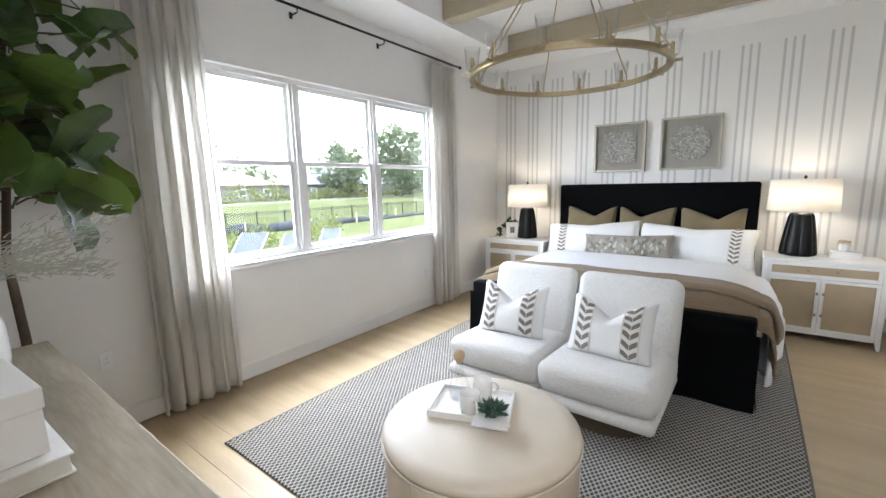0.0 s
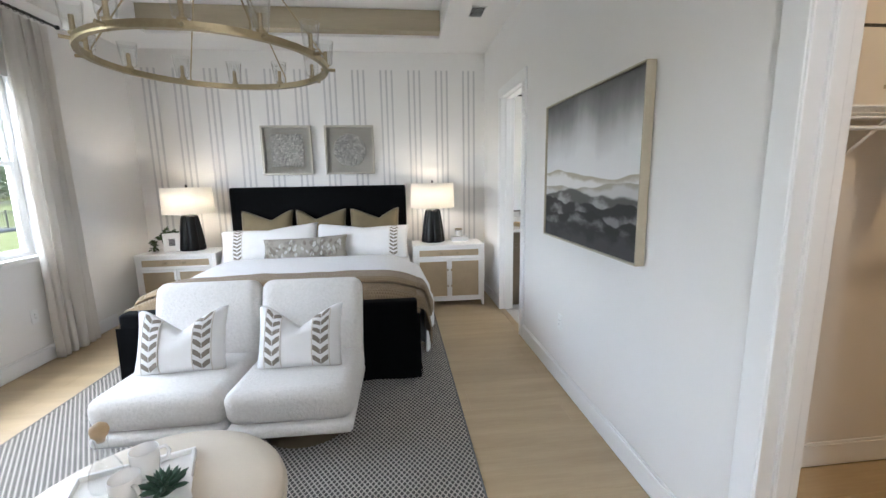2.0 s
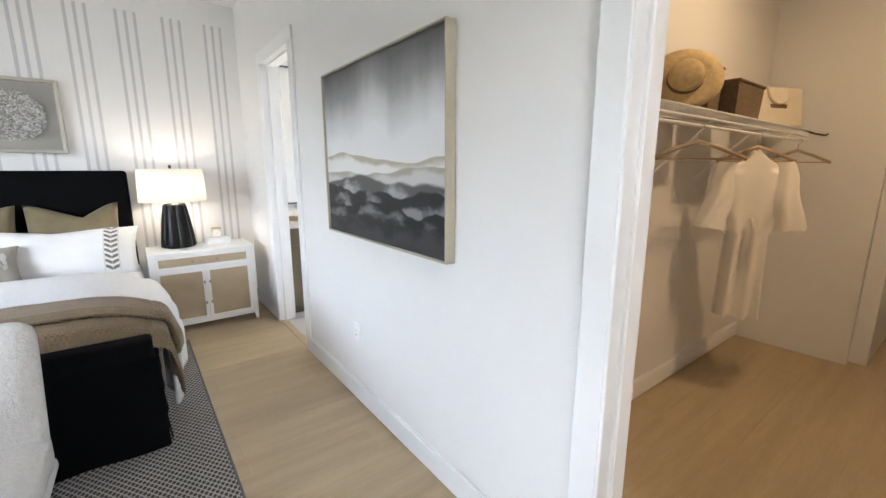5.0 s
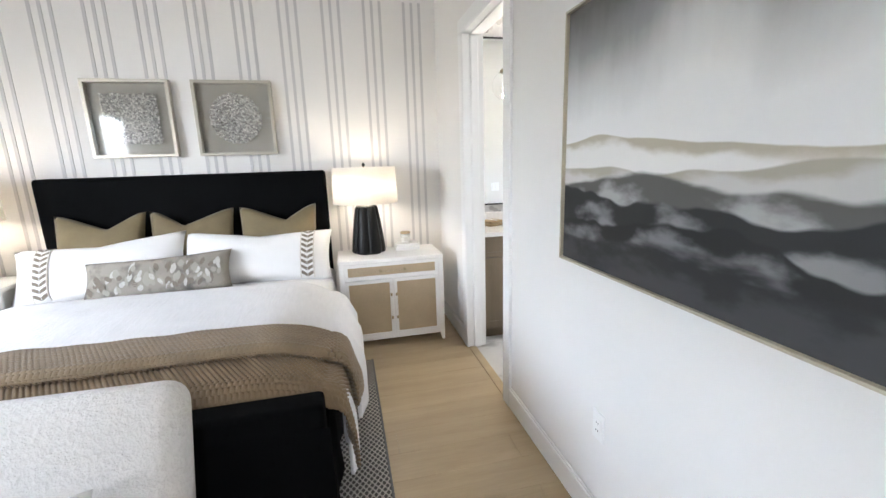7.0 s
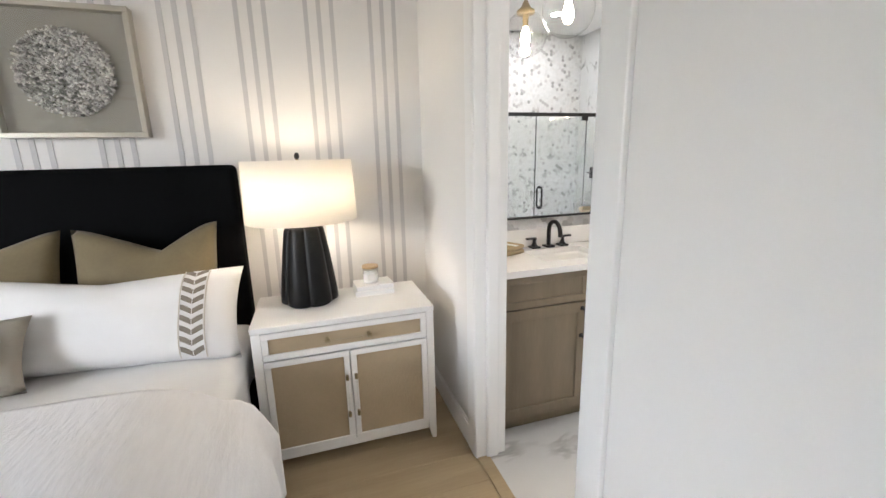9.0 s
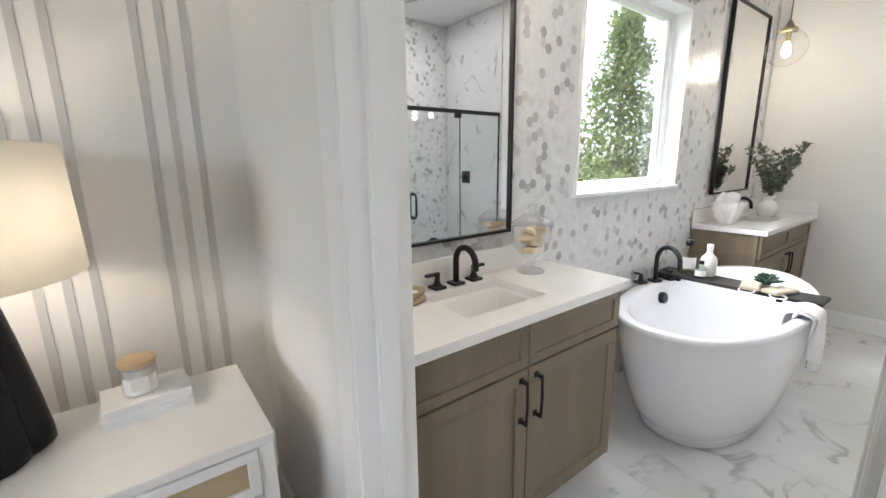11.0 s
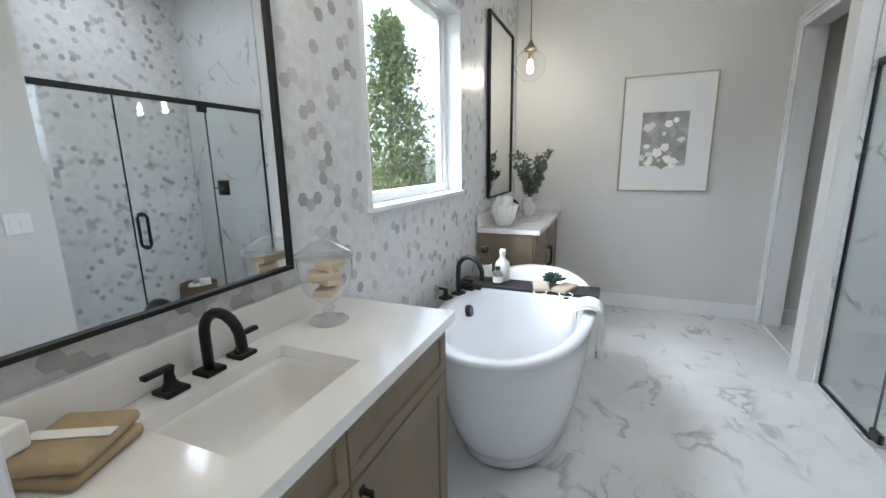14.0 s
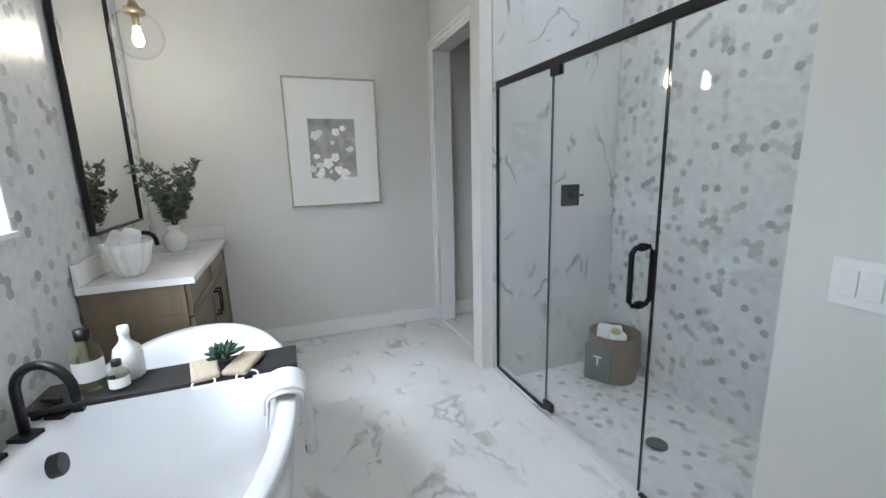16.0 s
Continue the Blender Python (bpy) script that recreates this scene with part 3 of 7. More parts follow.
bm = bx(XW - 0.05, XW + 0.03, WIN[0] - 0.0, WIN[1] + 0.0, WIN[2] - 0.002, WIN[2] + 0.022, 0.006)
bx(XW - 0.0, XW + 0.035, WIN[0] - 0.03, WIN[1] + 0.03, WIN[2] - 0.028, WIN[2] - 0.002, 0.006, bm)
part("window_sill", bm, TRIM, window_1)
bm = bx(XW - 0.05, XW + 0.002, WIN[0], WIN[0] + 0.008, WIN[2] + 0.022, WIN[3])
bx(XW - 0.05, XW + 0.002, WIN[1] - 0.008, WIN[1], WIN[2] + 0.022, WIN[3], bm=bm)
bx(XW - 0.05, XW + 0.002, WIN[0] + 0.008, WIN[1] - 0.008, WIN[3] - 0.008, WIN[3], bm=bm)
part("window_lining", bm, TRIM, window_1)

# bathroom window
window_2 = tagged(empty("window_2"), "white framed fixed bathroom window with deep reveal", "window", kind="structure")
a, b, z0, z1 = BWIN
bm = bx(a, a + 0.05, YB + 0.09, YB + 0.15, z0, z1, 0.004)
bx(b - 0.05, b, YB + 0.09, YB + 0.15, z0, z1, 0.004, bm)
bx(a + 0.05, b - 0.05, YB + 0.09, YB + 0.15, z0, z0 + 0.05, 0.004, bm)
bx(a + 0.05, b - 0.05, YB + 0.09, YB + 0.15, z1 - 0.05, z1, 0.004, bm)
bx(a + 0.05, a + 0.085, YB + 0.105, YB + 0.14, z0 + 0.05, z1 - 0.05, 0.004, bm)
bx(b - 0.085, b - 0.05, YB + 0.105, YB + 0.14, z0 + 0.05, z1 - 0.05, 0.004, bm)
part("window_frame", bm, TRIM, window_2)
bm = bx(a - 0.012, b + 0.012, YB - 0.022, YB + 0.09, z0 - 0.02, z0 + 0.002, 0.004)
part("window_sill", bm, TRIM, window_2)
bm = bx(a - 0.002, a + 0.010, YB - 0.006, YB + 0.09, z0 + 0.002, z1)
bx(b - 0.010, b + 0.002, YB - 0.006, YB + 0.09, z0 + 0.002, z1, bm=bm)
bx(a + 0.010, b - 0.010, YB - 0.006, YB + 0.09, z1 - 0.010, z1 + 0.002, bm=bm)
part("window_lining", bm, TRIM, window_2)
p = part("pane", bx(a + 0.085, b - 0.085, YB + 0.12, YB + 0.126, z0 + 0.05, z1 - 0.05), GLASS, window_2)
p.visible_shadow = False

# shower walls
structure("wall_shower_marble", bx(XS1, XS1 + 0.013, YSB, YG + 0.03, -0.105, H - 0.001), MARBLEW, "veined grey-white marble slab wall in the shower")
structure("wall_shower_marble_side", bx(XS0 - 0.012, XS0, YSB, YG - 0.06, -0.105, H - 0.001), MARBLEW, "veined grey-white marble slab wall in the shower")

# ---- bedroom: large things ----
def weave_mat(name, light, dark, px, py):
    """A flat-woven rug: dark lozenges, staggered, in a lattice of pale yarn."""
    m = mat(name, light, 0.95, var=0.18, scale=5, fine=220, bump=0)
    n, l, p = nodes(m)
    geo = n.new("ShaderNodeNewGeometry")
    sp = n.new("ShaderNodeSeparateXYZ")
    l.new(geo.outputs["Position"], sp.inputs[0])

    def math_(op, q, r):
        k = n.new("ShaderNodeMath")
        k.operation = op
        for i, w in enumerate((q, r)):
            if w is None:
                continue
            if isinstance(w, (int, float)):
                k.inputs[i].default_value = w
            else:
                l.new(w, k.inputs[i])
        return k.outputs[0]
    wx = math_("COSINE", math_("MULTIPLY", sp.outputs[0], 6.283 / px), None)
    wy = math_("COSINE", math_("MULTIPLY", sp.outputs[1], 6.283 / py), None)
    loz = math_("ADD", wx, wy)
    yarn = n.new("ShaderNodeTexNoise")
    yarn.inputs["Scale"].default_value = 90
    l.new(geo.outputs["Position"], yarn.inputs["Vector"])
    f = n.new("ShaderNodeMapRange")
    l.new(math_("ADD", math_("ABSOLUTE", loz, None), math_("MULTIPLY", math_("SUBTRACT", yarn.outputs[0], 0.5), 0.9)), f.inputs[0])
    f.inputs[1].default_value, f.inputs[2].default_value = 0.45, 0.95
    mx = n.new("ShaderNodeMix")
    mx.data_type = "RGBA"
    old = p.inputs["Base Color"].links[0].from_socket
    l.new(f.outputs[0], mx.inputs[0])
    l.new(old, mx.inputs[6])
    mx.inputs[7].default_value = (*dark, 1)
    l.new(mx.outputs[2], p.inputs["Base Color"])
    bp = n.new("ShaderNodeBump")
    bp.inputs["Strength"].default_value, bp.inputs["Distance"].default_value = 0.7, 0.004
    bp.invert = True
    l.new(f.outputs[0], bp.inputs["Height"])
    l.new(bp.outputs[0], p.inputs["Normal"])
    return m


RUGMAT = weave_mat("rug_weave", (0.44, 0.415, 0.375), (0.06, 0.057, 0.054), 0.028, 0.041)
rug = thing("area_rug", "grey and black flat-woven area rug under the bed", "rug")
part("woven_field", bx(-2.27, 0.455, 0.90, 4.52, 0.001, 0.012, 0.004), RUGMAT, rug)
for a in ((-2.275, -2.262), (0.447, 0.460)):
    part("bound_edge", bx(a[0], a[1], 0.895, 4.525, 0.001, 0.014, 0.004), mat("rug_binding", (0.14, 0.14, 0.14), 0.9), rug)


def knit_mat():
    m = mat("waffle_throw", (0.235, 0.168, 0.094), 0.92, var=0.25, scale=10, fine=180, bump=0, sheen=0.2)
    n, l, p = nodes(m)
    geo = n.new("ShaderNodeNewGeometry")
    yarn = n.new("ShaderNodeTexNoise")
    yarn.inputs["Scale"].default_value, yarn.inputs["Detail"].default_value = 260, 3
    l.new(geo.outputs["Position"], yarn.inputs["Vector"])
    bp = n.new("ShaderNodeBump")
    bp.inputs["Strength"].default_value, bp.inputs["Distance"].default_value = 0.5, 0.003
    l.new(yarn.outputs[0], bp.inputs["Height"])
    l.new(bp.outputs[0], p.inputs["Normal"])
    return m


THROW = knit_mat()
BX0, BX1 = -1.86, 0.195


def wob(x, y, s=3.0, a=0.01):
    return a * noise.noise((x * s, y * s, 1.7))


def sk(u, k=8):
    """Rounds off towards both ends."""
    return 1 - abs(2 * u - 1) ** k


bed = thing("bed", "black upholstered king bed with a low slip-covered footboard", "bed")
part("headboard", bx(-1.93, 0.192, 5.26, 5.40, 0.014, 1.445, 0.03, seg=4), BLACKCLOTH, bed, smooth=True)
fb = bx(BX0 - 0.01, BX1 + 0.01, 2.99, 3.11, 0.03, 0.612, 0.02, seg=3)
part("footboard", fb, BLACKCLOTH, bed, smooth=True)


def skirt(x, s):
    def f(u, v):
        y = 3.0 + 2.28 * u
        z = 0.018 + 0.36 * v
        return (x + s * (0.012 * math.sin(y * 19) * (1 - v) ** 1.5 + 0.02 * (1 - v)), y, z)
    return f


for x, s in ((BX0, -1), (BX1, 1)):
    part("side_rail", bx(min(x, x - s * 0.06), max(x, x - s * 0.06), 3.1, 5.27, 0.02, 0.36, 0.015), BLACKCLOTH, bed)
    bm = grid(skirt(x + s * 0.012, s), 80, 6)
    part("skirt", bm, BLACKCLOTH, bed, smooth=True)


def fskirt(u, v):
    x = BX0 - 0.03 + (BX1 - BX0 + 0.06) * u
    z = 0.018 + 0.5 * v
    return (x, 2.985 - 0.010 * math.sin(x * 15) * (1 - v) ** 1.5 - 0.02 * (1 - v), z)


part("skirt", grid(fskirt, 70, 6), BLACKCLOTH, bed, smooth=True)
mattress = single("mattress", bx(-1.80, 0.135, 3.22, 5.24, 0.30, 0.60, 0.05, seg=4), LINEN, "thick mattress in white sheets on the bed", "mattress", smooth=True)


def drape(x0, x1, y0, y1, ztop, hang_l, hang_r, hang_f, nx=90, ny=60, puff=0.02, seed=0.0, out=0.03, wav=0.012, tuck=0.0, knit=0.0):
    """A cover lying over the bed and hanging down both sides (and the foot, where hang_f is set)."""
    w = x1 - x0
    lx = w + hang_l + hang_r

    def f(u, v):
        s = u * lx - hang_l
        yy = y0 + (y1 - y0) * v
        r = 0.055
        if s < 0 or s > w:
            d, g = (-s, -1) if s < 0 else (s - w, 1)
            a = min(d / r, math.pi / 2)
            push = r * math.sin(a) + (out - 0.25 * r) * min(1, d / 0.2) + wav * math.sin(yy * 16 + seed + g) * min(1, d / 0.25)
            x = (x0 if g < 0 else x1) + g * push
            z = ztop - 0.015 - r * (1 - math.cos(a)) - max(0.0, d - r * math.pi / 2)
        else:
            x = x0 + s
            e = min(s, w - s)
            z = ztop - 0.015 + (puff + 0.015) * (1 - (1 - min(1, e / 0.3)) ** 2) + 0.012 * noise.noise((x * 2.3, yy * 2.3, seed)) * min(1, e / 0.1)
        z += 0.005 * noise.noise((x * 7, yy * 7, seed + 3))
        z -= tuck * max(0.0, 1 - v / 0.16) ** 2
        if knit:
            row = int(yy / 0.017)
            k = knit * abs(math.sin(math.pi * (s / 0.021 + 0.5 * (row % 2)))) ** 0.6 * abs(math.sin(math.pi * yy / 0.017)) ** 0.6
            if s < 0:
                x -= k
            elif s > w:
                x += k
            else:
                z += k
        return (x, yy, max(z, 0.03))
    return grid(f, nx, ny)


def cloth(name, bm, material, label, category, thick, smooth=True):
    bmesh.ops.recalc_face_normals(bm, faces=bm.faces)
    ob = single(name, bm, material, label, category, smooth=smooth)
    so = ob.modifiers.new("thickness", "SOLIDIFY")
    so.thickness, so.offset = thick, 1.0
    return ob


cloth("bed_sheet", drape(-1.82, 0.155, 3.9, 5.2, 0.615, 0.26, 0.26, 0, puff=0.0, out=0.0), LINEN, "white fitted sheet over the mattress", "sheet", 0.004)
def cloth_part(name, bm, material, owner, label, thick):
    bmesh.ops.recalc_face_normals(bm, faces=bm.faces)
    ob = part(name, bm, material, owner, label, smooth=True)
    so = ob.modifiers.new("thickness", "SOLIDIFY")
    so.thickness, so.offset = thick, 1.0


duvet = thing("duvet", "white crinkled cotton duvet folded back across the bed", "duvet")
cloth_part("folded_edge", drape(-1.85, 0.19, 3.53, 4.40, 0.622, 0.46, 0.46, 0, puff=0.080, seed=4.0, out=0.115, wav=0.022), SEERSUCKER, duvet, "", 0.02)
cloth_part("lower_edge", drape(-1.85, 0.19, 3.22, 3.5, 0.560, 0.46, 0.47, 0, puff=0.03, seed=4.0, out=0.045, wav=0.03), SEERSUCKER, duvet, "white edge hanging below the throw", 0.015)
throw = thing("throw_blanket", "brown chunky waffle-knit throw over the foot of the bed", "throw")
cloth_part("spread", drape(-1.865, 0.205, 3.10, 3.56, 0.622, 0.34, 0.33, 0, nx=780, ny=176, puff=0.045, seed=8.0, out=0.050, wav=0.018, tuck=0.085, knit=0.0125), THROW, throw, "", 0.010)
cloth_part("fold", drape(-1.865, 0.205, 3.34, 3.585, 0.648, 0.34, 0.27, 0, nx=780, ny=95, puff=0.050, seed=8.0, out=0.066, wav=0.018, tuck=0.025, knit=0.0125), THROW, throw, "folded-back knitted edge", 0.024)


def pillow_bm(w, h, d, dent=0.0, n=22, seed=0.0, soft=0.5, off=0.0):
    """A stuffed cushion in its own frame: x across, z up, y thick; dent chops the top edge."""
    own = bmesh.new()
    for side in (-1, 1):
        vs = []
        for i in range(n + 1):
            row = []
            for j in range(n + 1):
                u, v = 2 * i / n - 1, 2 * j / n - 1
                k = max(0.0, (1 - abs(u) ** 2.6)) ** soft * max(0.0, (1 - abs(v) ** 2.6)) ** soft
                pin = 1 - 0.06 * (abs(u) ** 2) * (1 - abs(v) ** 2)
                x = u * w / 2 * (1 - 0.05 * (1 - v * v) * abs(u) ** 3)
                z = v * h / 2 * (1 - 0.06 * (1 - u * u) * abs(v) ** 3)
                if v > 0:
                    z -= dent * h * v * max(0, 1 - abs(u - off) / (0.85 + off * (1 if u < off else -1))) ** 1.25
                    z += 0.04 * h * dent * v * abs(u) ** 3
                y = side * d / 2 * k * pin
                y += d * 0.06 * k * noise.noise((u * 2.2 + seed, v * 2.2, side))
                if dent and v > 0:
                    y *= 1 - 0.5 * dent * math.exp(-(u * 5) ** 2) * v
                row.append(own.verts.new((x, y, z)))
            vs.append(row)
        for i in range(n):
            for j in range(n):
                own.faces.new((vs[i][j], vs[i + 1][j], vs[i + 1][j + 1], vs[i][j + 1]))
    bmesh.ops.remove_doubles(own, verts=own.verts, dist=0.0006)
    return own


def pillow_y(w, h, d, dent, soft, x, z):
    """The front face of such a cushion at x, z (towards -y)."""
    u, v = 2 * x / w, 2 * z / h
    return -d / 2 * max(0.0, 1 - abs(u) ** 2.6) ** soft * max(0.0, 1 - abs(v) ** 2.6) ** soft


def pillow(label, material, m, w, h, d, dent=0.0, seed=0.0, group="", bands=(), category="pillow", name="pillow", off=0.0):
    t = thing(name, label, category, m, group)
    part("cover", pillow_bm(w, h, d, dent, seed=seed, off=off), material, t, smooth=True)
    for cx, bw, rows in bands:
        def onto(x, z, lift):
            zz = z
            u = 2 * x / w
            if z > 0:
                zz = z - dent * h * (2 * z / h) * max(0, 1 - abs(u) / 0.85) ** 1.25 * 0.95
            y = pillow_y(w, h, d, dent, 0.5, x, z) - lift
            return (x * (1 - 0.05 * (1 - (2 * z / h) ** 2) * abs(u) ** 3), y, zz * (1 - 0.06 * (1 - u * u) * abs(2 * z / h) ** 3))
        hh = h * 0.47
        part("ribbon", grid(lambda a, b: onto(cx + (a - 0.5) * bw, -hh + 2 * hh * b, 0.004), 4, 24), LINEN, t, "cream ribbon band")
        for e in (-0.5, 0.5):
            part("piping", tube([onto(cx + e * bw, -hh + 2 * hh * b / 20, 0.004) for b in range(21)], 0.0025, 6), PIPING, t)
        for r in range(rows):
            z0 = -hh + 2 * hh * (r + 0.12) / rows
            dz = 2 * hh * 0.52 / rows
            for s in (-1, 1):
                def leaf(a, b, s=s, z0=z0, dz=dz):
                    x = cx + s * bw * (0.015 + 0.435 * a)
                    z = z0 + dz * 1.0 * a + dz * (0.95 + 0.12 * math.sin(math.pi * a)) * b
                    return onto(x, min(z, hh), 0.007)
                part("chevron", grid(leaf, 5, 2), CHEVRON, t)
    return t


# bed pillows
for x, s in ((-1.47, 1.0), (-0.84, 2.0), (-0.20, 3.0)):
    pillow("taupe velvet square cushion with a chopped top against the headboard", TAUPE, pose(x, 5.10, 0.90, -16, 0, 2 * math.sin(s)), 0.60, 0.56, 0.18, 0.19, s, "velvet cushions", name="cushion", category="cushion", off=0.22 * math.sin(2.4 * s))
for x, s, bnd in ((-1.40, 5.0, -0.33), (-0.34, 6.0, 0.37)):
    pillow("white king pillow with a taupe chevron ribbon near its edge", LINEN, pose(x, 4.93, 0.80, -30, -4 if s < 6 else 2, -2 if s > 5 else 2), 1.10, 0.43, 0.23, 0.10, s, "king pillows", ((bnd, 0.10, 9),))
LUMBAR = mat("grey_print", (0.31, 0.285, 0.245), 0.85, base2=(0.13, 0.122, 0.11), scale=9, fine=26, bump=0.25)
LUMBAR.node_tree.nodes["Color Ramp"].color_ramp.elements[1].position = 0.7
lum = pillow("grey and cream floral lumbar cushion on the bed", LUMBAR, pose(-0.95, 4.70, 0.765, -32, -2, 2), 0.92, 0.29, 0.13, 0.04, 9.0, name="lumbar_cushion", category="cushion")
rl = random.Random(5)
for i in range(80):
    x, z = rl.uniform(-0.39, 0.39), -0.115 + 0.145 * rl.random() ** 1.3
    w_, h_, tilt = rl.uniform(0.014, 0.032), rl.uniform(0.035, 0.075), rl.uniform(-0.9, 0.9)
    part("blossom", grid(lambda a, b: (x + (a - 0.5) * w_ * (0.4 + math.sin(math.pi * b)) + tilt * b * 0.03, pillow_y(0.92, 0.29, 0.13, 0, 0.5, x, min(max(z + b * h_, -0.12), 0.12)) - 0.005, z + b * h_), 3, 4),
         (PAPERCHIP, CHEVRON, ARTLINEN)[i % 3], lum, "pale brushed blossom")


# slipper chairs
def chair(label, m, pillow_turn):
    t = thing("slipper_chair", label, "chair", m, "pair of slipper chairs")
    seat = bx(-0.335, 0.335, 0.0, 0.72, 0.225, 0.435, 0.075, seg=5)
    for v in seat.verts:
        if v.co.y < 0.2:
            v.co.y -= 0.05 * (v.co.z - 0.225) / 0.2 * 0.6
        v.co.z -= 0.03 * max(0, (v.co.y - 0.1)) / 0.6
    part("seat", seat, BOUCLE, t, smooth=True)
    part("seat_base", bx(-0.33, 0.33, -0.015, 0.74, 0.165, 0.235, 0.028, seg=3), BOUCLE, t, smooth=True)
    back = bx(-0.33, 0.33, -0.1, 0.1, -0.22, 0.44, 0.07, seg=5)
    for v in back.verts:
        v.co.y *= 0.95 - 0.25 * (v.co.z + 0.2) / 0.64
    turned(back, Matrix.Translation((0, 0.66, 0.42)) @ Matrix.Rotation(radians(-17), 4, "X"))
    part("backrest", back, BOUCLE, t, smooth=True)
    part("plinth", lathe([(0.26, 0.013), (0.26, 0.155), (0.25, 0.168)], 40, (0, 0.38, 0)), mat("bronze_plinth", (0.16, 0.13, 0.085), 0.45, metal=0.5), t)
    return t


ch1 = chair("white boucle armless slipper chair with a low plinth base", pose(-1.195, 2.13, 0, 0, 0, 0), 0)
ch2 = copy_thing(ch1, pose(-0.525, 2.10, 0, 0, 0, -1))
for x, y, tz, s in ((-1.21, 2.50, 3, 11.0), (-0.525, 2.47, -2, 12.0)):
    pillow("white lumbar pillow with two taupe chevron ribbons on a chair", LINEN, pose(x, y, 0.585, -22, 0, tz), 0.50, 0.38, 0.16, 0.34, s, "chair pillows", ((-0.145, 0.10, 6), (0.135, 0.10, 6)))

# ottoman
ot = thing("ottoman", "round cream leather drum ottoman with a piped seam", "ottoman", pose(-0.775, 1.335, 0.012))
part("drum", lathe([(0.395, 0.0), (0.418, 0.03), (0.422, 0.36), (0.426, 0.40)], 64), LEATHER, ot, smooth=True)
part("cushion_top", lathe([(0.426, 0.402), (0.430, 0.425), (0.415, 0.444), (0.36, 0.455), (0.2, 0.463), (0.0, 0.465)], 64), LEATHER, ot, smooth=True)
part("piping", tube([(0.430 * math.cos(2 * math.pi * i / 64), 0.430 * math.sin(2 * math.pi * i / 64), 0.401) for i in range(64)], 0.006, 6, closed=True), LEATHER, ot, smooth=True)
for a in (0.4, 2.5, 4.6):
    part("seam", tube([(0.4255 * math.cos(a), 0.4255 * math.sin(a), z) for z in (0.02, 0.2, 0.40)], 0.0025, 5), LEATHER, ot)

def rattan_mat():
    m = mat("raffia_panel", (0.50, 0.395, 0.255), 0.8, var=0.12, scale=6, fine=60, bump=0)
    n, l, p = nodes(m)
    geo = n.new("ShaderNodeNewGeometry")
    w1, w2 = n.new("ShaderNodeTexWave"), n.new("ShaderNodeTexWave")
    w1.bands_direction, w2.bands_direction = "X", "Z"
    for w in (w1, w2):
        w.inputs["Scale"].default_value = 110
        w.inputs["Distortion"].default_value = 0.6
        l.new(geo.outputs["Position"], w.inputs["Vector"])
    ad = n.new("ShaderNodeMath")
    l.new(w1.outputs["Fac"], ad.inputs[0])
    l.new(w2.outputs["Fac"], ad.inputs[1])
    bp = n.new("ShaderNodeBump")
    bp.inputs["Strength"].default_value, bp.inputs["Distance"].default_value = 0.5, 0.003
    l.new(ad.outputs[0], bp.inputs["Height"])
    l.new(bp.outputs[0], p.inputs["Normal"])
    return m


RAFFIA = rattan_mat()


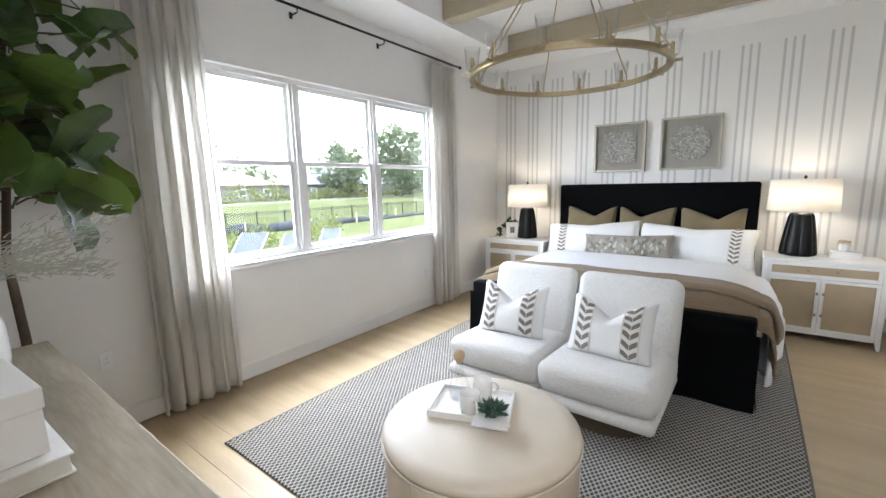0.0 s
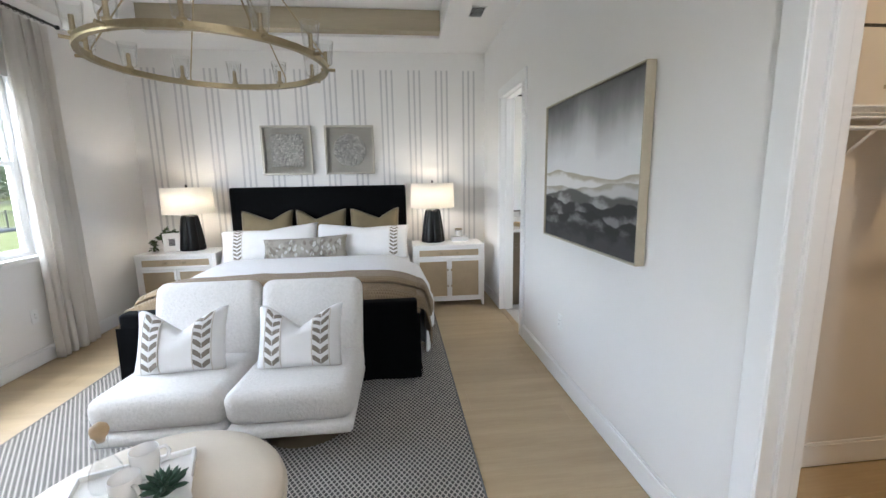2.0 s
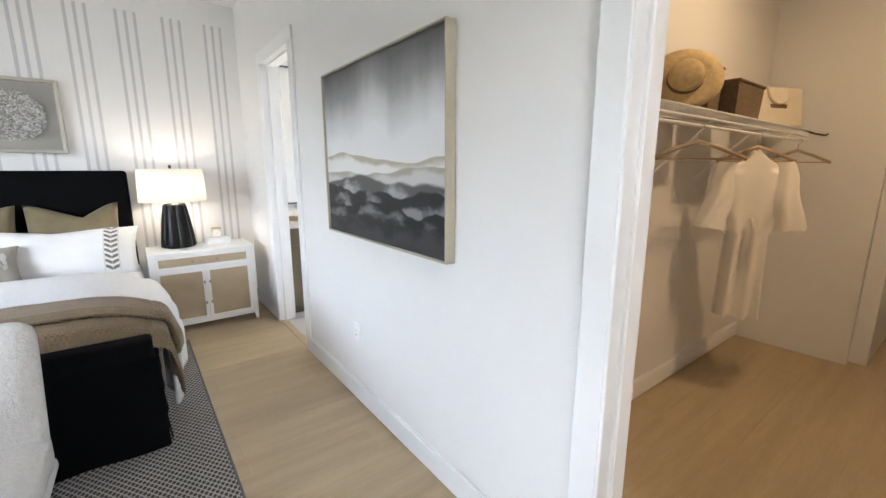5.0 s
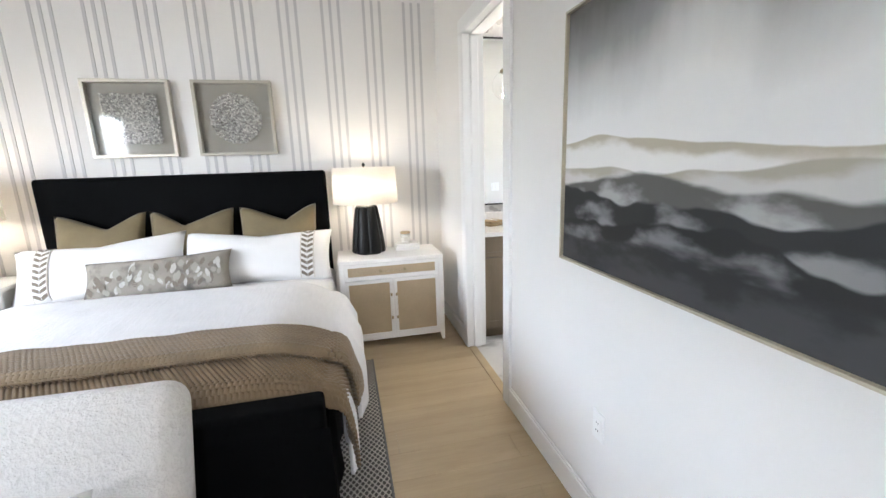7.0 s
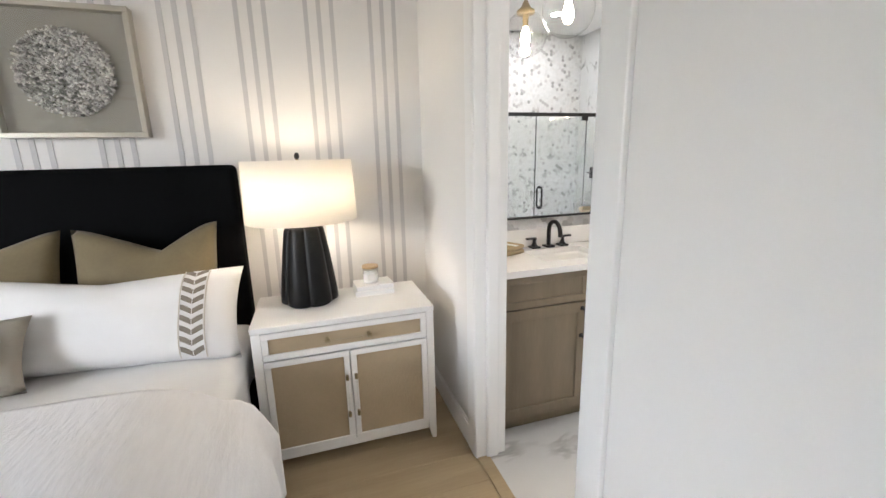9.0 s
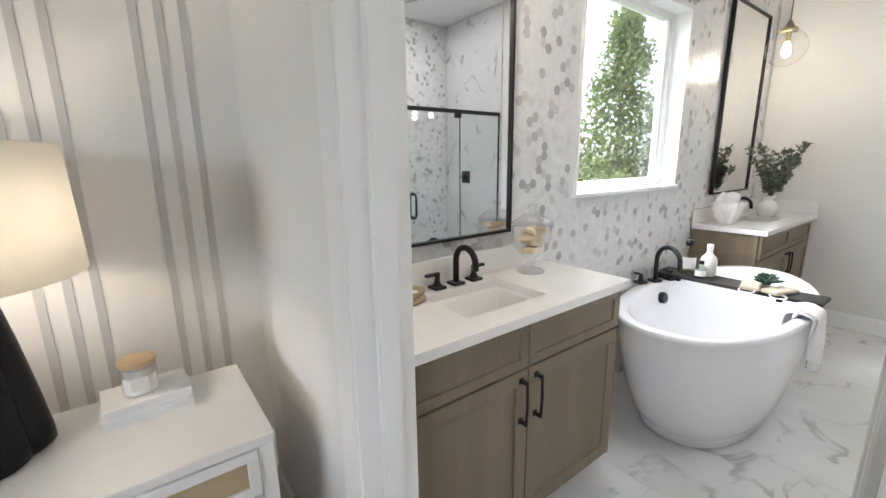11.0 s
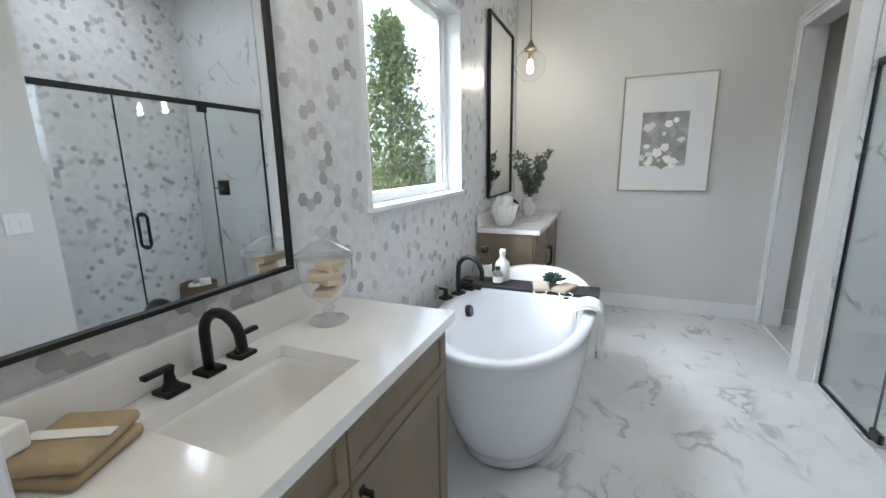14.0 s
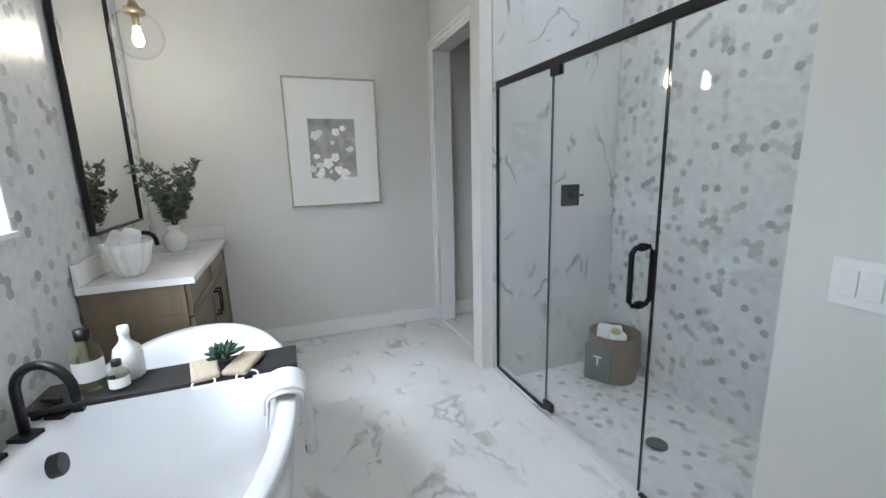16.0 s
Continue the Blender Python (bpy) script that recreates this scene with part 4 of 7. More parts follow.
def nightstand(label, m):
    """White nightstand, 0.85 wide, front at y 0, with a raffia drawer over two raffia doors."""
    t = thing("nightstand", label, "nightstand", m, "nightstands beside the bed")
    w, d, h = 0.42, 0.45, 0.745
    part("top", bx(-w, w, -0.004, d, h - 0.028, h, 0.004), WHITEWOOD, t)
    part("body", bx(-w + 0.03, w - 0.03, 0.012, d - 0.006, 0.095, h - 0.029, 0.002), WHITEWOOD, t)
    for sx in (-1, 1):
        for y in (0.0, d - 0.045):
            x0, x1 = sorted((sx * (w - 0.002), sx * (w - 0.042)))
            leg = bx(x0, x1, y, y + 0.042, 0.0, h - 0.029, 0.003)
            bmesh.ops.bisect_plane(leg, geom=leg.verts[:] + leg.edges[:] + leg.faces[:], plane_co=(0, 0, 0.085), plane_no=(0, 0, 1))
            for v in leg.verts:
                if v.co.z < 0.02 and abs(v.co.x) < w - 0.022:
                    v.co.x += sx * 0.018
            part("leg", leg, WHITEWOOD, t)

    def panel(name, x0, x1, z0, z1, s):
        fr = bx(x0, x1, -0.008, 0.011, z0, z0 + s, 0.002)
        bx(x0, x1, -0.008, 0.011, z1 - s, z1, 0.002, fr)
        bx(x0, x0 + s, -0.008, 0.011, z0 + s, z1 - s, 0.002, fr)
        bx(x1 - s, x1, -0.008, 0.011, z0 + s, z1 - s, 0.002, fr)
        p = part(name, fr, WHITEWOOD, t)
        part("raffia_panel", bx(x0 + s, x1 - s, 0.0, 0.011, z0 + s, z1 - s), RAFFIA, p, "woven natural raffia inset")
        return p

    def bar(a, b, owner):
        """A clear rod between two turned brass mounts, standing off the front."""
        a, b = Vector(a), Vector(b)
        e = (b - a).normalized()
        part("handle_rod", tube([a - e * 0.006, b + e * 0.006], 0.0038, 8), CLEAR, owner, "clear acrylic rod")
        for q in (a, b):
            m = tube([q - e * 0.011, q + e * 0.011], 0.0078, 10)
            tube([q, q + Vector((0, 0.030, 0))], 0.0055, 8, m)
            lathe_ = lathe([(0.010, 0.0), (0.010, 0.004)], 12)
            turned(lathe_, Matrix.Translation(q + Vector((0, 0.0245, 0))) @ Matrix.Rotation(radians(-90), 4, "X"))
            join(m, lathe_)
            part("handle_mount", m, BRASS, owner, "turned brass mount")

    dr = panel("drawer", -0.376, 0.376, 0.587, 0.714, 0.027)
    bar((-0.096, -0.032, 0.652), (0.096, -0.032, 0.652), dr)
    for x0, x1, hx in ((-0.376, -0.003, -0.021), (0.003, 0.376, 0.021)):
        d_ = panel("door", x0, x1, 0.100, 0.577, 0.027)
        bar((hx, -0.032, 0.258), (hx, -0.032, 0.452), d_)
    part("rail", bx(-w + 0.043, w - 0.043, 0.0, 0.02, 0.066, 0.097, 0.002), WHITEWOOD, t)
    return t


ns = nightstand("white nightstand with raffia drawer and doors beside the bed", pose(0.668, 4.745, 0.0))
copy_thing(ns, pose(-2.355, 4.745, 0.0))

SHADE = bpy.data.materials.new("lamp_shade")
SHADE.use_nodes = True
n_, l_, p_ = nodes(SHADE)
n_.remove(p_)
df, tl, mx_ = n_.new("ShaderNodeBsdfDiffuse"), n_.new("ShaderNodeBsdfTranslucent"), n_.new("ShaderNodeMixShader")
df.inputs[0].default_value = (0.90, 0.88, 0.84, 1)
tl.inputs[0].default_value = (0.92, 0.89, 0.83, 1)
mx_.inputs[0].default_value = 0.5
l_.new(df.outputs[0], mx_.inputs[1])
l_.new(tl.outputs[0], mx_.inputs[2])
l_.new(mx_.outputs[0], n_["Material Output"].inputs[0])
LAMP_W = 0.5


def table_lamp(x, y, z):
    t = thing("table_lamp", "lit table lamp, fluted black ceramic base and white drum shade", "lamp", pose(x, y, z), "table lamps")
    prof = [(0.128, 0.0), (0.142, 0.010), (0.141, 0.04), (0.130, 0.14), (0.113, 0.27), (0.096, 0.375), (0.084, 0.398), (0.05, 0.406), (0.0, 0.408)]
    part("base", lathe(prof, 144, ribs=6, depth=0.15, lobes=True), LAMPBASE, t, smooth=True)
    part("neck", lathe([(0.014, 0.39), (0.014, 0.45), (0.008, 0.455), (0.008, 0.72)], 16), BRASS, t, smooth=True)
    sh = lathe([(0.266, 0.425), (0.256, 0.715)], 64)
    for f in list(sh.faces):
        if len(f.verts) > 4:
            sh.faces.remove(f)
    s = part("shade", sh, SHADE, t, "white linen drum shade, glowing", smooth=True)
    so = s.modifiers.new("thickness", "SOLIDIFY")
    so.thickness = 0.003
    part("finial", lathe([(0.006, 0.72), (0.012, 0.728), (0.013, 0.738), (0.006, 0.75), (0.0, 0.752)], 16), BLACKMETAL, t, smooth=True)
    part("bulb", lathe([(0.0, 0.50), (0.02, 0.51), (0.03, 0.54), (0.022, 0.575), (0.012, 0.6), (0.0, 0.6)], 16), glow_mat("lit_bulb", (1.0, 0.8, 0.55), 4.0), t, smooth=True)
    spider = bmesh.new()
    for a in (0, 2.09, 4.19):
        tube([(0, 0, 0.70), (0.245 * math.cos(a), 0.245 * math.sin(a), 0.70)], 0.002, 5, spider)
    part("spider", spider, BRASS, t)
    lamp("table_lamp_light", "POINT", pose(x, y, z + 0.54), LAMP_W, (1.0, 0.82, 0.60), radius=0.06)
    return t


table_lamp(0.51, 5.05, 0.745)
table_lamp(-2.30, 5.05, 0.745)

# framed paper reliefs over the headboard
rp = random.Random(3)
for x0, round_ in ((-1.535, False), (-0.78, True)):
    x1, z0, z1 = x0 + 0.597, 1.590, 2.180
    t = thing("shadow_box", "champagne shadow-box frame with a %s relief of paper chips" % ("round" if round_ else "square"), "wall art", group="paper reliefs over the bed")
    fr = bx(x0, x1, 5.357, YN - 0.002, z0, z0 + 0.024, 0.003)
    bx(x0, x1, 5.357, YN - 0.002, z1 - 0.024, z1, 0.003, fr)
    bx(x0, x0 + 0.024, 5.357, YN - 0.002, z0 + 0.024, z1 - 0.024, 0.003, fr)
    bx(x1 - 0.024, x1, 5.357, YN - 0.002, z0 + 0.024, z1 - 0.024, 0.003, fr)
    part("frame", fr, SILVERFRAME, t)
    part("backing", bx(x0 + 0.024, x1 - 0.024, 5.402, 5.412, z0 + 0.024, z1 - 0.024), ARTLINEN, t)
    chips = bmesh.new()
    cx, cz = (x0 + x1) / 2, (z0 + z1) / 2
    for i in range(30):
        for j in range(36):
            a, b = (i + 0.5) / 30 * 2 - 1, (j + 0.5) / 36 * 2 - 1
            if round_ and a * a + b * b > 1:
                continue
            k = 0.195 if round_ else 0.19
            px, pz = cx + a * k + rp.uniform(-0.004, 0.004), cz + b * k + rp.uniform(-0.004, 0.004)
            o = bmesh.new()
            bmesh.ops.create_cube(o, size=1)
            turned(o, Matrix.Translation((px, 5.394 - rp.random() * 0.012, pz)) @ Euler((rp.uniform(-0.7, 0.7), rp.uniform(-1.2, 1.2), rp.uniform(-0.7, 0.7))).to_matrix().to_4x4() @ Matrix.Diagonal((0.012, 0.022, 0.006, 1)))
            join(chips, o)
    part("paper_chips", chips, PAPERCHIP, t, "crumpled pale paper chips")
    p = part("glazing", bx(x0 + 0.024, x1 - 0.024, 5.366, 5.369, z0 + 0.024, z1 - 0.024), CLEAR, t)
    p.visible_shadow = False


# landscape painting
def painting_mat():
    """Abstract misty mountains in greys: bands of ridges under a smoky sky."""
    m = bpy.data.materials.new("misty_landscape")
    m.use_nodes = True
    n, l, p = nodes(m)
    p.inputs["Roughness"].default_value = 0.55
    geo = n.new("ShaderNodeNewGeometry")
    sp = n.new("ShaderNodeSeparateXYZ")
    l.new(geo.outputs["Position"], sp.inputs[0])

    def math_(op, a, b=None, c=None):
        k = n.new("ShaderNodeMath")
        k.operation = op
        for i, q in enumerate((a, b, c)):
            if q is None:
                continue
            if isinstance(q, (int, float)):
                k.inputs[i].default_value = q
            else:
                l.new(q, k.inputs[i])
        return k.outputs[0]

    def noise1(scale, offset, detail=4, yz=(1, 0)):
        c = n.new("ShaderNodeCombineXYZ")
        l.new(math_("MULTIPLY", sp.outputs[1], yz[0]), c.inputs[0])
        l.new(math_("MULTIPLY", sp.outputs[2], yz[1]), c.inputs[1])
        c.inputs[2].default_value = offset
        k = n.new("ShaderNodeTexNoise")
        k.inputs["Scale"].default_value, k.inputs["Detail"].default_value = scale, detail
        l.new(c.outputs[0], k.inputs["Vector"])
        return k.outputs[0]

    v = math_("DIVIDE", math_("SUBTRACT", sp.outputs[2], 1.095), 0.895)
    cloud = noise1(2.2, 4.0, 6, (1, 0.8))
    streak = noise1(5.0, 9.0, 5, (1, 0.18))
    sky = n.new("ShaderNodeValToRGB")
    e = sky.color_ramp.elements
    e[0].position, e[0].color = 0.42, (0.80, 0.80, 0.80, 1)
    e[1].position, e[1].color = 1.0, (0.13, 0.13, 0.132, 1)
    for pos, c in ((0.60, 0.78), (0.74, 0.58), (0.86, 0.30)):
        k = e.new(pos)
        k.color = (c, c, c * 1.01, 1)
    l.new(math_("ADD", v, math_("MULTIPLY", math_("SUBTRACT", math_("ADD", cloud, streak), 1.0), 0.26)), sky.inputs[0])
    col = sky.outputs[0]
    # level, height of the ridge, its length, seed, brushed edge, body, softness of the edge
    layers = ((0.485, 0.09, 1.25, 1.0, (0.46, 0.42, 0.33), (0.76, 0.75, 0.73), 0.006), (0.42, 0.08, 1.5, 4.3, (0.40, 0.37, 0.30), (0.56, 0.555, 0.54), 0.008),
              (0.345, 0.08, 2.1, 2.3, (0.10, 0.098, 0.09), (0.38, 0.38, 0.38), 0.02), (0.285, 0.10, 2.9, 3.1, (0.016, 0.016, 0.016), (0.24, 0.24, 0.243), 0.012),
              (0.20, 0.09, 3.6, 5.2, (0.009, 0.009, 0.009), (0.20, 0.20, 0.203), 0.012), (0.15, 0.07, 1.8, 7.7, (0.016, 0.016, 0.017), (0.045, 0.045, 0.047), 0.05))
    for level, amp, sc, off, edge, body, soft_ in layers:
        brush = math_("MULTIPLY", math_("SUBTRACT", noise1(16.0, off + 6, 3, (0.5, 1.6)), 0.5), soft_ * 1.6)
        ridge = math_("ADD", math_("MULTIPLY_ADD", math_("SUBTRACT", noise1(sc, off, 2), 0.5), amp * 3.0, level), brush)
        below = math_("SUBTRACT", ridge, v)
        fac = n.new("ShaderNodeMapRange")
        fac.interpolation_type = "SMOOTHSTEP"
        fac.inputs[1].default_value, fac.inputs[2].default_value = 0.0, soft_
        l.new(below, fac.inputs[0])
        wash = noise1(4.2, off + 1, 7, (1, 1.7))
        rampm = n.new("ShaderNodeMapRange")
        rampm.interpolation_type = "SMOOTHSTEP"
        rampm.inputs[1].default_value, rampm.inputs[2].default_value = 0.0, 0.10 if level < 0.4 else 0.035
        l.new(math_("ADD", below, math_("MULTIPLY", math_("SUBTRACT", wash, 0.55), 0.55 if level < 0.4 else 0.14)), rampm.inputs[0])
        lay = n.new("ShaderNodeMix")
        lay.data_type = "RGBA"
        l.new(rampm.outputs[0], lay.inputs[0])
        lay.inputs[6].default_value, lay.inputs[7].default_value = (*edge, 1), (*body, 1)
        mx = n.new("ShaderNodeMix")
        mx.data_type = "RGBA"
        l.new(fac.outputs[0], mx.inputs[0])
        l.new(col, mx.inputs[6])
        l.new(lay.outputs[2], mx.inputs[7])
        col = mx.outputs[2]
    l.new(col, p.inputs["Base Color"])
    return m


pa = thing("landscape_painting", "large grey abstract painting of misty mountains, champagne frame", "painting")
y0, y1, z0, z1 = 1.822, 3.05, 1.079, 2.004
part("canvas", bx(1.200, 1.225, y0 + 0.008, y1 - 0.008, z0 + 0.008, z1 - 0.008), painting_mat(), pa, "misty black and white mountain landscape")
FRAMEM = mat("pale_gilt", (0.50, 0.45, 0.34), 0.5, metal=0.3, var=0.12, scale=9, stretch=(1, 0.3, 1))
fr = bx(1.186, XE - 0.002, y0, y1, z0, z0 + 0.009, 0.002)
bx(1.186, XE - 0.002, y0, y1, z1 - 0.009, z1, 0.002, fr)
bx(1.186, XE - 0.002, y0, y0 + 0.009, z0 + 0.009, z1 - 0.009, 0.002, fr)
bx(1.186, XE - 0.002, y1 - 0.009, y1, z0 + 0.009, z1 - 0.009, 0.002, fr)
part("frame", fr, FRAMEM, pa)


# curtains and rod
def curtain(y0, y1, folds, seed):
    def f(u, v):
        z = 0.025 + 2.835 * v
        g = 1 + 0.10 * (1 - v) * math.sin(u * 3 + seed)
        spread = 1.0 + 0.10 * (1 - v)
        y = (y0 + y1) / 2 + (u - 0.5) * (y1 - y0) * spread + 0.012 * math.sin(u * folds * 6.283 * 2 + seed + 2 * v)
        amp = 0.048 * (0.75 + 0.25 * math.sin(9 * u + seed)) * (0.75 + 0.25 * (1 - v))
        x = -2.885 + amp * math.sin(u * folds * 6.283 + seed + 0.9 * math.sin(2.2 * v + 5 * u)) * g + 0.006 * noise.noise((u * 9, v * 4, seed))
        if v > 0.975:
            x = -2.885 + (x + 2.885) * 0.6
        return (x, y, z)
    bm = grid(f, 130, 40)
    ob = cloth("curtain", bm, CURTAIN, "pale greige linen curtain hanging in soft folds", "curtain", 0.003)
    ob["group"] = "curtains at the window"
    return ob


curtain(0.82, 1.29, 5.5, 0.6)
curtain(3.78, 4.20, 5.0, 2.1)
rod = thing("curtain_rod", "thin black metal curtain rod over the window", "curtain rod")
part("bar", tube([(-2.885, 0.62, 2.90), (-2.885, 4.32, 2.90)], 0.011, 12), BLACKMETAL, rod, smooth=True)
for y in (0.60, 4.34):
    part("finial", lathe([(0.0, -0.02), (0.017, -0.014), (0.019, 0.0), (0.017, 0.014), (0.0, 0.02)], 16, (-2.885, y, 2.90)), BLACKMETAL, rod, smooth=True)
for y in (2.05, 3.02):
    b = tube([(XW + 0.004, y, 2.86), (-2.885, y, 2.86), (-2.885, y, 2.90)], 0.006, 8)
    bx(XW + 0.001, XW + 0.008, y - 0.014, y + 0.014, 2.835, 2.885, 0.002, b)
    part("bracket", b, BLACKMETAL, rod)
for c0, c1 in ((0.84, 1.27), (3.80, 4.18)):
    for k in range(7):
        y = c0 + (c1 - c0) * k / 6
        part("ring", tube([(-2.885 + 0.017 * math.cos(a * 0.5236), y, 2.894 + 0.017 * math.sin(a * 0.5236)) for a in range(12)], 0.0022, 5, closed=True), BLACKMETAL, rod)

# chandelier
cx, cy, cz, R = -0.915, 2.64, 2.168, 0.605
ch = thing("chandelier", "large brass wagon-wheel chandelier with clear glass cups, unlit", "chandelier", pose(cx, cy, cz))
ring = bmesh.new()
prof = [(R - 0.014, -0.012), (R + 0.012, -0.012), (R + 0.014, 0.0), (R + 0.012, 0.022), (R - 0.014, 0.022)]
N = 96
rows = [[ring.verts.new((r * math.cos(2 * math.pi * i / N), r * math.sin(2 * math.pi * i / N), z)) for r, z in prof] for i in range(N)]
for i in range(N):
    for j in range(len(prof)):
        ring.faces.new((rows[i][j], rows[(i + 1) % N][j], rows[(i + 1) % N][(j + 1) % len(prof)], rows[i][(j + 1) % len(prof)]))
part("ring", ring, BRASS, ch)
for i in range(12):
    a = 2 * math.pi * (i + 0.35) / 12
    c, s = math.cos(a), math.sin(a)
    arm = tube([((R - 0.03) * c, (R - 0.03) * s, 0.005), ((R + 0.055) * c, (R + 0.055) * s, 0.005)], 0.009, 8)
    lathe([(0.020, 0.0), (0.021, 0.012), (0.012, 0.016), (0.011, 0.085), (0.0, 0.086)], 16, (R * c * 1.0, R * s * 1.0, 0.022), arm)
    part("candle_arm", arm, BRASS, ch)
    g = lathe([(0.036, 0.035), (0.038, 0.04), (0.052, 0.165)], 24, (R * c, R * s, 0.0))
    for f in [f for f in g.faces if len(f.verts) > 4 and f.calc_center_median().z > 0.1]:
        g.faces.remove(f)
    gl = part("glass_cup", g, CLEAR, ch, "clear glass cup", smooth=True)
    so = gl.modifiers.new("thickness", "SOLIDIFY")
    so.thickness = 0.003
for i in range(6):
    a = 2 * math.pi * (i + 0.1) / 6
    part("suspension_rod", tube([(R * math.cos(a), R * math.sin(a), 0.02), (R * math.cos(a), R * math.sin(a), 0.06), (0.03 * math.cos(a), 0.03 * math.sin(a), 0.86)], 0.0045, 6), BRASS, ch)
part("stem", tube([(0, 0, 0.84), (0, 0, TZ - cz - 0.02)], 0.012, 10), BRASS, ch)
part("canopy", lathe([(0.075, TZ - cz - 0.028), (0.075, TZ - cz - 0.001)], 32), BRASS, ch)

# ---- bathroom: large things ----
def pull(x, z0, z1, y, parent):
    """A black bar pull, upright, standing off a door front at y."""
    b = tube([(x, y - 0.028, z0 + 0.008), (x, y - 0.032, (z0 + z1) / 2), (x, y - 0.028, z1 - 0.008)], 0.0055, 8)
    for z in (z0 + 0.012, z1 - 0.012):
        bx(x - 0.006, x + 0.006, y - 0.032, y + 0.001, z - 0.006, z + 0.006, 0.002, b)
        bx(x - 0.010, x + 0.010, y - 0.005, y + 0.001, z - 0.010, z + 0.010, 0.002, b)
    return part("handle", b, BLACKMETAL, parent, "black bar pull")


def shaker(name, x0, x1, z0, z1, y, parent, s=0.05, slab=False):
    """A recessed-panel front at y, facing -y."""
    bm = bx(x0, x1, y, y + 0.02, z0, z0 + s, 0.002)
    bx(x0, x1, y, y + 0.02, z1 - s, z1, 0.002, bm)
    bx(x0, x0 + s, y, y + 0.02, z0 + s, z1 - s, 0.002, bm)
    bx(x1 - s, x1, y, y + 0.02, z0 + s, z1 - s, 0.002, bm)
    d = part(name, bm, VANITY, parent)
    part("panel", bx(x0 + s, x1 - s, y + 0.008, y + 0.02, z0 + s, z1 - s), VANITY, d)
    return d


def faucet_set(x, y, z, parent_label):
    t = thing("basin_faucet", parent_label, "faucet", pose(x, y, z))
    sp = tube([(0, 0, 0.0), (0, 0, 0.10)] + [(0, -0.058 + 0.058 * math.cos(a), 0.10 + 0.058 * math.sin(a)) for a in [math.pi * k / 10 for k in range(1, 10)]] + [(0, -0.116, 0.10), (0, -0.118, 0.078)], 0.0125, 14)
    part("spout", sp, BLACKMETAL, t, smooth=True)
    part("spout_plate", bx(-0.027, 0.027, -0.027, 0.027, 0.0, 0.012, 0.003), BLACKMETAL, t)
    for s in (-1, 1):
        hx = s * 0.094
        h = lathe([(0.022, 0.010), (0.012, 0.028), (0.010, 0.045), (0.013, 0.06), (0.0, 0.062)], 20, (hx, 0, 0))
        bx(hx - 0.027, hx + 0.027, -0.027, 0.027, 0.0, 0.012, 0.003, h)
        bx(min(hx, hx + s * -0.01) - (0.0 if s > 0 else 0.055), max(hx, hx + s * -0.01) + (0.055 if s > 0 else 0.0), -0.009, 0.009, 0.052, 0.064, 0.003, h)
        part("lever", h, BLACKMETAL, t)
    return t


def vanity(x0, x1, split, label, fill_left):
    CT = 0.925
    t = thing("vanity_cabinet", label, "vanity", None, "bathroom vanities")
    yf = 4.590
    xr = x1 - 0.012
    part("carcass", bx(x0, xr, yf + 0.022, YB - 0.002, 0.105, 0.74), VANITY, t)
    part("top_rail", bx(x0, xr, yf + 0.022, yf + 0.045, 0.741, CT - 0.034), VANITY, t)
    part("side_panel", bx(x0, x0 + 0.018, yf + 0.046, YB - 0.004, 0.741, CT - 0.034), VANITY, t)
    part("side_panel", bx(xr - 0.018, xr, yf + 0.046, YB - 0.004, 0.741, CT - 0.034), VANITY, t)
    part("toe_kick", bx(x0, xr - 0.01, yf + 0.09, YB - 0.01, 0.0, 0.104), VANITY, t)
    part("end_panel", bx(xr, xr + 0.002, yf + 0.002, YB - 0.004, 0.105, CT - 0.034), VANITY, t)
    for a, b in ((x0 + 0.012, split - 0.003), (split + 0.003, xr - 0.006)):
        shaker("drawer_front", a, b, 0.7225, 0.884, yf, t, 0.036)
        d = shaker("door", a, b, 0.115, 0.714, yf, t, 0.056)
        pull(b - 0.035 if a < split - 0.1 and b < split else a + 0.035, 0.517, 0.692, yf, d)
    return t


